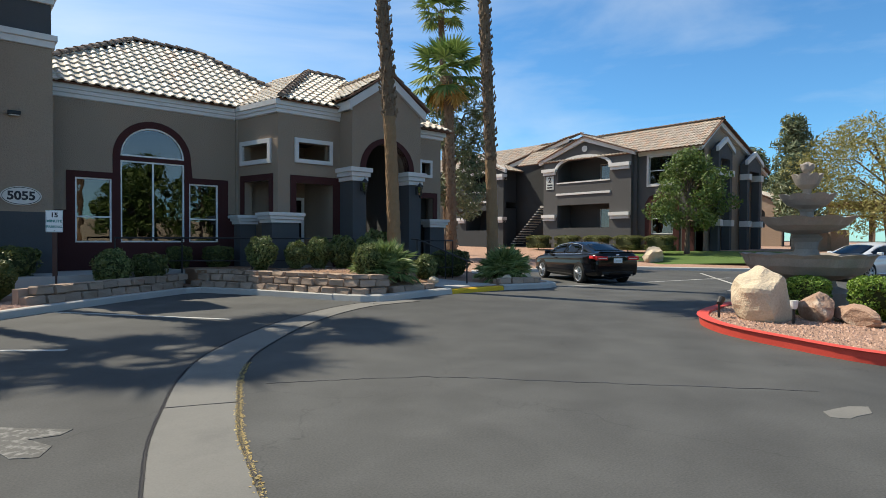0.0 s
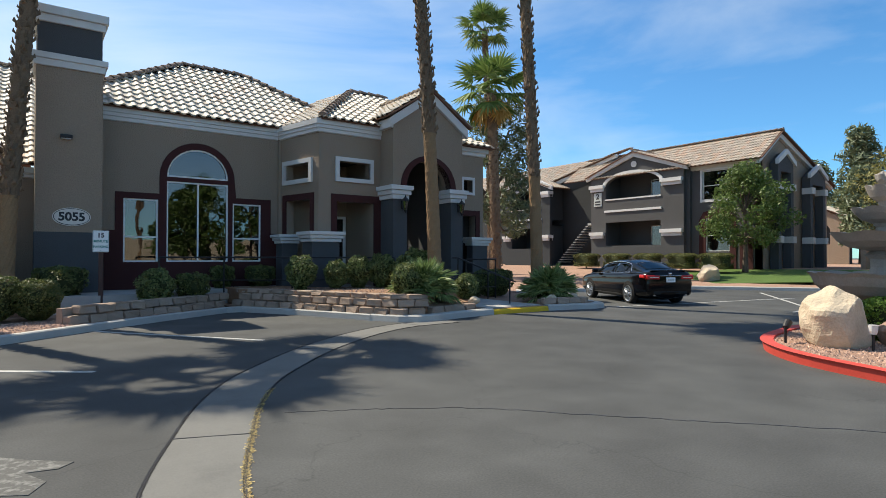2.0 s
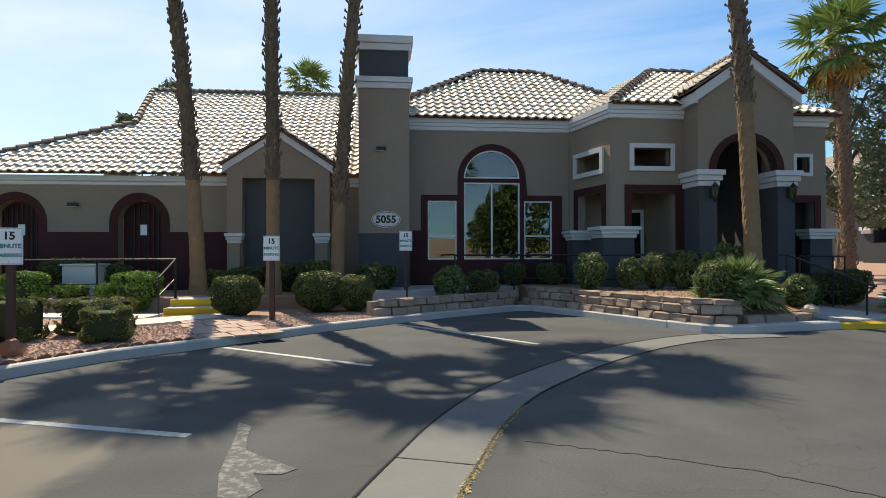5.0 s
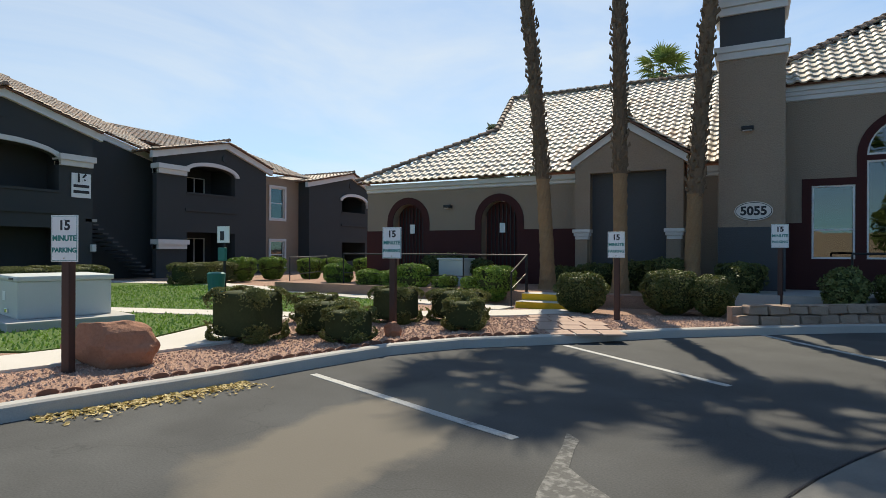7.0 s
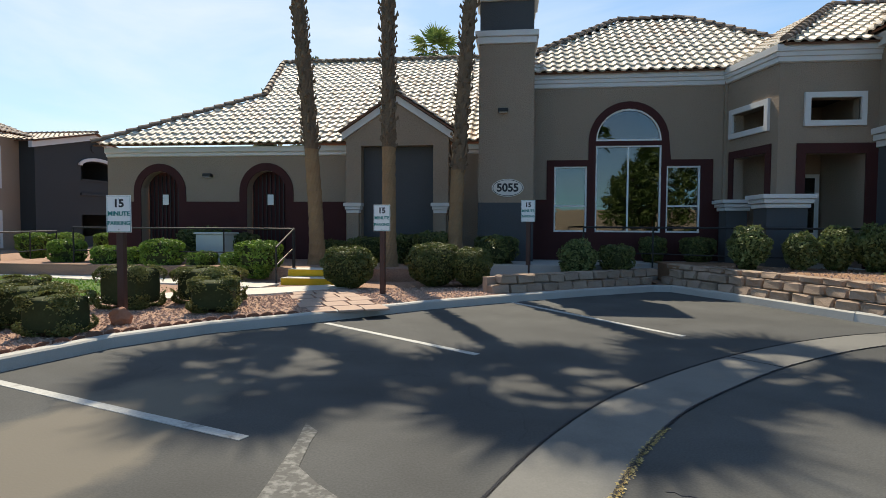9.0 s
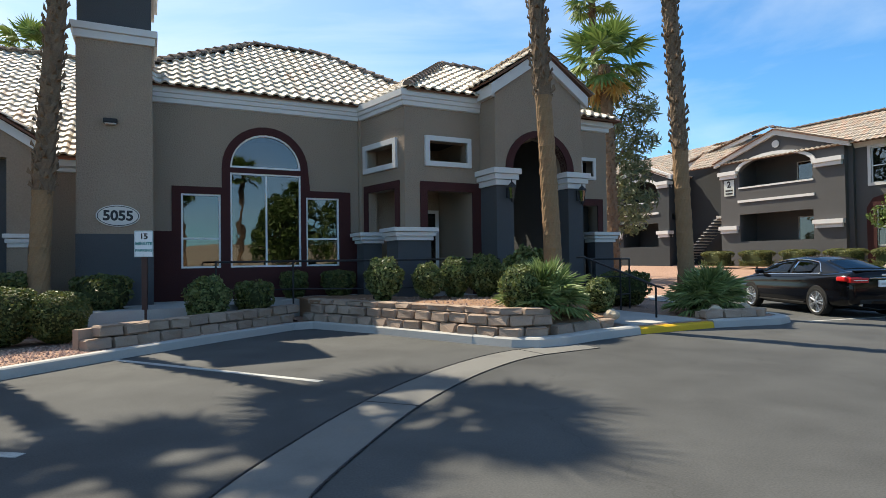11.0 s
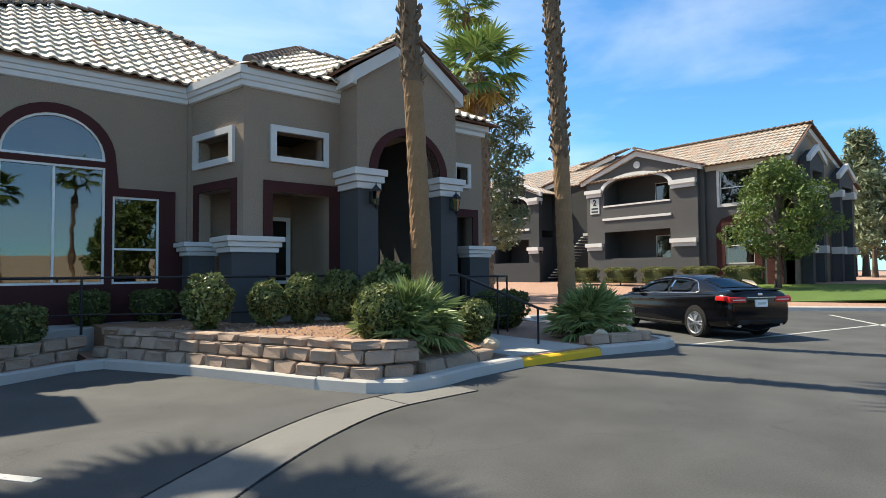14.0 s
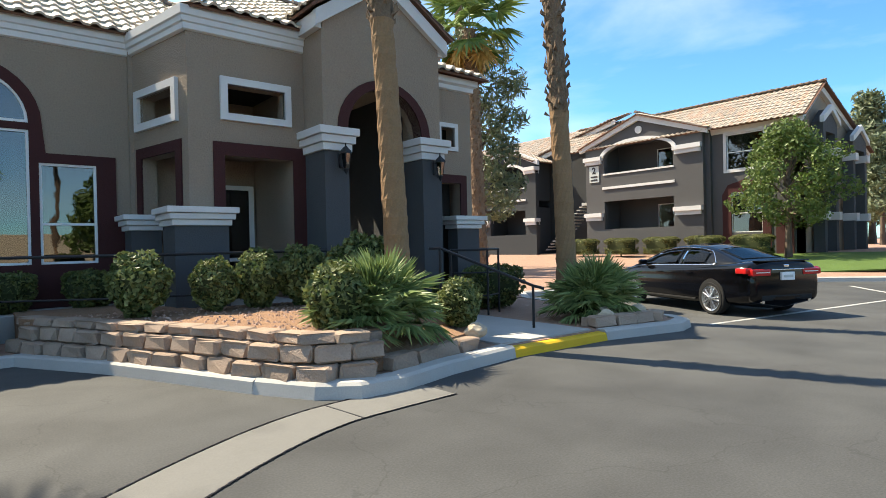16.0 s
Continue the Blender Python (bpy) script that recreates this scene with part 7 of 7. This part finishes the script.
for (a, c, ap, ev, sd, xx) in ((y0, y1, (y0 + y1) / 2, kz(5.68), 71, X16), (yb0, yb1, ky(0.6), kz(5.42), 73, X16), (yc0, yc1, ky(9.4), kz(5.08), 75, X16 + 0.3)):
    az = (kz(6.57) if a == y0 else kz(6.27) if a == yb0 else kz(5.92))
    roof_slope("roof", [(xx - 8, a - 0.3, ev), (xx + 0.3, a - 0.3, ev), (xx + 0.3, ap, az), (xx - 8, ap, az)], b16, 0, sd)
    roof_slope("roof", [(xx + 0.3, c + 0.3, ev), (xx - 8, c + 0.3, ev), (xx - 8, ap, az), (xx + 0.3, ap, az)], b16, 0, sd + 1)
    ridge_caps("ridge", (xx + 0.3, ap, az + 0.02), (xx - 8, ap, az + 0.02), b16)
part("back_wall", box(-38, -37.7, y0, yc1, z0, kz(5.3)), DARK_SLATE, b16)
part("wall_lamp", box(X16 + 0.02, X16 + 0.2, ky(-5.35), ky(-5.2), kz(1.45), kz(1.7), 0.02), TRIM, b16, "small pale wall lamp")

# far house and carport at the right
fh = thing("far_house", "taupe house with pale tile roof far off", "building", (66, 6, 0.6))
part("wall", wall((62, 9), (62, 3), [(0, 0.5), (6, 0.5), (6, 5.2), (3, 6.6), (0, 5.2)], [arch(1.6, 4.4, 2.8, 4.2, 0.8)], 0.3), TAUPE, fh)
part("recess", box(62.6, 62.8, 3, 9, 0.5, 5), DARK_SLATE, fh)
roof_slope("roof", [(70, 9.4, 5.2), (61.7, 9.4, 5.2), (61.7, 6, 6.8), (70, 6, 6.8)], fh, 0, 80)
roof_slope("roof", [(61.7, 2.6, 5.2), (70, 2.6, 5.2), (70, 6, 6.8), (61.7, 6, 6.8)], fh, 0, 81)
cp = thing("carport", "brown carport roof on posts beyond the island", "carport", (45, -10, 0.8))
part("roof", box(40, 52, -14, -6.8, 3.7, 3.95, 0.03), WOOD, cp, "flat brown roof deck")
for y in (-7.2, -9.4, -11.6, -13.6):
    for x in (40.6, 51):
        part("post", box(x - 0.1, x + 0.1, y - 0.1, y + 0.1, 0.8, 3.7), TAUPE, cp)
gw = thing("garden_wall", "low taupe garden wall beside the apartments", "wall", (44, -5, 0.7))
part("panel", box(37, 48, -6.4, -6.1, 0.6, 2.3, 0.03), TAUPE, gw)


# ---- cars ----
def car(name, label, m, paint):
    """A saloon car 4.85 m long, nose along +y, standing on z = 0 at its middle."""
    o = thing(name, label, "car", (0, 0, 0), world=False)
    o.matrix_basis = m
    # body stations: place, half width, underside, shoulder, middle of the top
    st = [(-2.42, 0.72, 0.40, 0.84, 0.92), (-2.38, 0.79, 0.33, 0.93, 1.06), (-2.27, 0.85, 0.29, 0.98, 1.105), (-1.95, 0.895, 0.25, 1.0, 1.09), (-1.42, 0.912, 0.23, 0.985, 1.05), (-0.7, 0.915, 0.20, 0.965, 1.0),
          (0.0, 0.915, 0.20, 0.95, 0.98), (0.7, 0.912, 0.20, 0.93, 0.96), (1.3, 0.905, 0.22, 0.90, 0.97), (1.8, 0.885, 0.24, 0.84, 0.90), (2.2, 0.81, 0.28, 0.76, 0.80), (2.38, 0.68, 0.38, 0.66, 0.70)]
    bm = bmesh.new()
    rings = []
    for y, w, zb, zs, zt in st:
        half = [(w * 0.86, zb), (w * 0.965, zb + 0.06), (w * 0.985, zb + (zs - zb) * 0.35), (w, zb + (zs - zb) * 0.62), (w * 0.985, zb + (zs - zb) * 0.74), (w * 0.985, zs - 0.08), (w * 0.94, zs - 0.005), (w * 0.82, zs + (zt - zs) * 0.6), (w * 0.45, zt)]
        rings.append([bm.verts.new((x, y, z)) for x, z in half + [(-x, z) for x, z in half[::-1]]])
    k = len(rings[0])
    for i in range(len(rings) - 1):
        for j in range(k):
            bm.faces.new((rings[i][j], rings[i][(j + 1) % k], rings[i + 1][(j + 1) % k], rings[i + 1][j]))
    bm.faces.new(rings[0][::-1])
    bm.faces.new(rings[-1])
    bmesh.ops.recalc_face_normals(bm, faces=bm.faces[:])
    bmesh.ops.subdivide_edges(bm, edges=bm.edges[:], cuts=1, use_grid_fill=True, smooth=0.5)
    part("body", bm, paint, o, smooth=True)
    # cabin surface: place, belt half width, belt height, roof half width, roof height
    gh = np.array([(1.48, 0.80, 0.93, 0.70, 0.96), (1.0, 0.85, 0.94, 0.66, 1.17), (0.55, 0.87, 0.945, 0.61, 1.355), (0.15, 0.875, 0.955, 0.585, 1.435), (-0.35, 0.875, 0.965, 0.575, 1.465), (-0.85, 0.87, 0.98, 0.575, 1.44),
                   (-1.25, 0.85, 1.0, 0.585, 1.355), (-1.62, 0.80, 1.02, 0.60, 1.225), (-2.0, 0.70, 1.06, 0.62, 1.085)])[::-1]

    def shell(y, q, lift=0.0):
        """q from 0 at the belt to 0.6 at the roof's edge and 1 at its middle; lift stands off the surface."""
        wb, zb, wr, zr = (float(np.interp(y, gh[:, 0], gh[:, c])) for c in (1, 2, 3, 4))
        edge = zr - 0.055 * min(1, (zr - zb) / 0.3)
        if q < 0.6:
            f = q / 0.6
            return Vector((wb + (wr - wb) * f + 0.03 * math.sin(math.pi * f) + lift, y, zb + (edge - zb) * f))
        f = (q - 0.6) / 0.4
        return Vector((wr * (1 - f), y, edge + (zr - edge) * math.sin(f * math.pi / 2) + lift))

    def skin(ys, qs, lift, thick, mirror):
        bm = bmesh.new()
        grid = [[shell(y, q, lift) for q in qs] for y in ys]
        if mirror == 0:
            grid = [row + [Vector((-p.x, p.y, p.z)) for p in row[-2::-1]] for row in grid]
        elif mirror < 0:
            grid = [[Vector((-p.x, p.y, p.z)) for p in row] for row in grid]
        vs = [[bm.verts.new(p) for p in row] for row in grid]
        for i in range(len(vs) - 1):
            for j in range(len(vs[0]) - 1):
                bm.faces.new((vs[i][j], vs[i][j + 1], vs[i + 1][j + 1], vs[i + 1][j]))
        bmesh.ops.recalc_face_normals(bm, faces=bm.faces[:])
        if thick:
            bmesh.ops.solidify(bm, geom=bm.faces[:], thickness=thick)
        return bm

    lin = lambda a, b, n: [a + (b - a) * i / n for i in range(n + 1)]
    part("cabin", skin(lin(-2.0, 1.48, 40), lin(-0.06, 1.0, 14), 0.0, 0.0, 0), paint, o, "black roof and pillars", smooth=True)
    part("rear_window", skin(lin(-1.86, -1.2, 10), lin(0.66, 1.0, 6), 0.005, 0.004, 0), CAR_GLASS, o, "sloping dark rear window", smooth=True)
    part("windscreen", skin(lin(0.5, 1.4, 10), lin(0.66, 1.0, 6), 0.005, 0.004, 0), CAR_GLASS, o, "sloping windscreen", smooth=True)
    for s in (-1, 1):
        part("side_window", skin(lin(-0.33, 1.02, 12), lin(0.07, 0.53, 5), 0.005, 0.004, s), CAR_GLASS, o, "dark front side window", smooth=True)
        part("side_window", skin(lin(-1.18, -0.41, 8), lin(0.07, 0.53, 5), 0.005, 0.004, s), CAR_GLASS, o, "dark rear side window", smooth=True)
        trim = [shell(y, 0.045, 0.008) for y in lin(1.05, -1.4, 10)] + [shell(y, q, 0.008) for y, q in ((-1.46, 0.12), (-1.38, 0.3), (-1.26, 0.48))] + [shell(y, 0.56, 0.008) for y in lin(-1.15, 0.85, 10)]
        part("window_trim", tube([(s * p.x, p.y, p.z) for p in trim], 0.011, 5), CHROME, o, "chrome window trim")
        part("mirror", box(s * 0.95 - 0.10, s * 0.95 + 0.10, 0.80, 0.92, 0.97, 1.10, 0.04), paint, o)
        lamp = merge(box(s * 0.60 - 0.22, s * 0.60 + 0.22, -2.44, -2.30, 0.82, 0.95, 0.03), box(s * 0.80 - 0.10, s * 0.80 + 0.065, -2.36, -2.08, 0.86, 0.97, 0.03))
        part("tail_light", lamp, TAIL_RED, o, "red tail light")
        part("light_strip", box(s * 0.58 - 0.16, s * 0.58 + 0.16, -2.447, -2.40, 0.875, 0.895, 0.004), TAIL_CLEAR, o, "clear strip of the tail light")
        part("door_handle", box(s * 0.925 - 0.014, s * 0.925 + 0.014, -0.85, -0.66, 0.83, 0.855, 0.008), paint, o)
        part("door_handle", box(s * 0.925 - 0.014, s * 0.925 + 0.014, 0.18, 0.37, 0.82, 0.845, 0.008), paint, o)
        part("sill_trim", box(s * 0.905 - 0.012, s * 0.905 + 0.012, -0.95, 0.95, 0.27, 0.31, 0.008), CHROME if paint is SILVER_CAR else RUBBER, o)
        part("exhaust", tube([(s * 0.55, -2.41, 0.32), (s * 0.55, -2.25, 0.32)], 0.035, 10), CHROME, o)
    part("rear_chrome", box(-0.38, 0.38, -2.455, -2.40, 0.925, 0.945, 0.006), CHROME, o)
    part("emblem", box(-0.06, 0.06, -2.42, -2.385, 0.975, 1.03, 0.015), CHROME, o, "plain chrome badge")
    part("licence_plate", box(-0.155, 0.155, -2.46, -2.415, 0.73, 0.885, 0.006), SIGN_WHITE, o, "white licence plate")
    part("plate_bar", box(-0.11, 0.11, -2.464, -2.461, 0.78, 0.83), BOX_PAINT, o)
    part("bumper_insert", box(-0.6, 0.6, -2.43, -2.3, 0.34, 0.45, 0.03), RUBBER, o, "dark lower bumper")
    part("spoiler", box(-0.62, 0.62, -2.36, -2.22, 1.085, 1.115, 0.012), paint, o)
    for s in (-1, 1):
        for y in (-1.42, 1.36):
            w = part("wheel", lathe([(0.20, -0.11), (0.31, -0.115), (0.33, -0.08), (0.335, 0.0), (0.33, 0.08), (0.315, 0.115), (0.262, 0.11), (0.255, 0.05), (0.1, 0.04)], 32), RUBBER, o, "black tyre")
            # black disc added in place of the shaded hollow round the wheel
            ah = part("wheel_arch_shade", lathe([(0.05, 0.0), (0.372, 0.0), (0.372, 0.085), (0.36, 0.1), (0.05, 0.1)], 32), RUBBER, o, "dark disc put in for the shaded wheel arch hollow")
            ah.matrix_basis = Matrix.Translation((s * 0.815, y, 0.37)) @ Matrix.Rotation(radians(90 * s), 4, "Y")
            w.matrix_basis = Matrix.Translation((s * 0.815, y, 0.335)) @ Matrix.Rotation(radians(90 * s), 4, "Y")
            rim = bmesh.new()
            lathe([(0.235, 0.085), (0.262, 0.1), (0.258, 0.116), (0.228, 0.1)], 32, bm=rim)
            for q in range(10):
                a = 2 * math.pi * q / 10 + (0.12 if q % 2 else -0.12)
                tube([(0.04 * math.cos(a), 0.04 * math.sin(a), 0.115), (0.24 * math.cos(a), 0.24 * math.sin(a), 0.105)], 0.013, 5, rim)
            lathe([(0.05, 0.085), (0.05, 0.12), (0.03, 0.126)], 12, bm=rim)
            part("rim", rim, ALLOY, w, "silver spoked alloy rim")
            part("brake_disc", lathe([(0.2, 0.05), (0.2, 0.062), (0.05, 0.062)], 24), RUBBER, w)
    return o


fwd = math.atan2(0.91, 0.41) - math.pi / 2
cx, cy = 14.7 + 0.41 * 1.42, -7.45 + 0.91 * 1.42
car("car", "black four-door saloon car parked at the kerb", Matrix.Translation((cx, cy, 0.0)) @ Matrix.Rotation(fwd, 4, "Z"), CAR_BLACK)
car("car", "silver saloon car parked beyond the fountain", Matrix.Translation((24.5, -13.0, 0.0)) @ Matrix.Rotation(radians(70), 4, "Z"), SILVER_CAR)
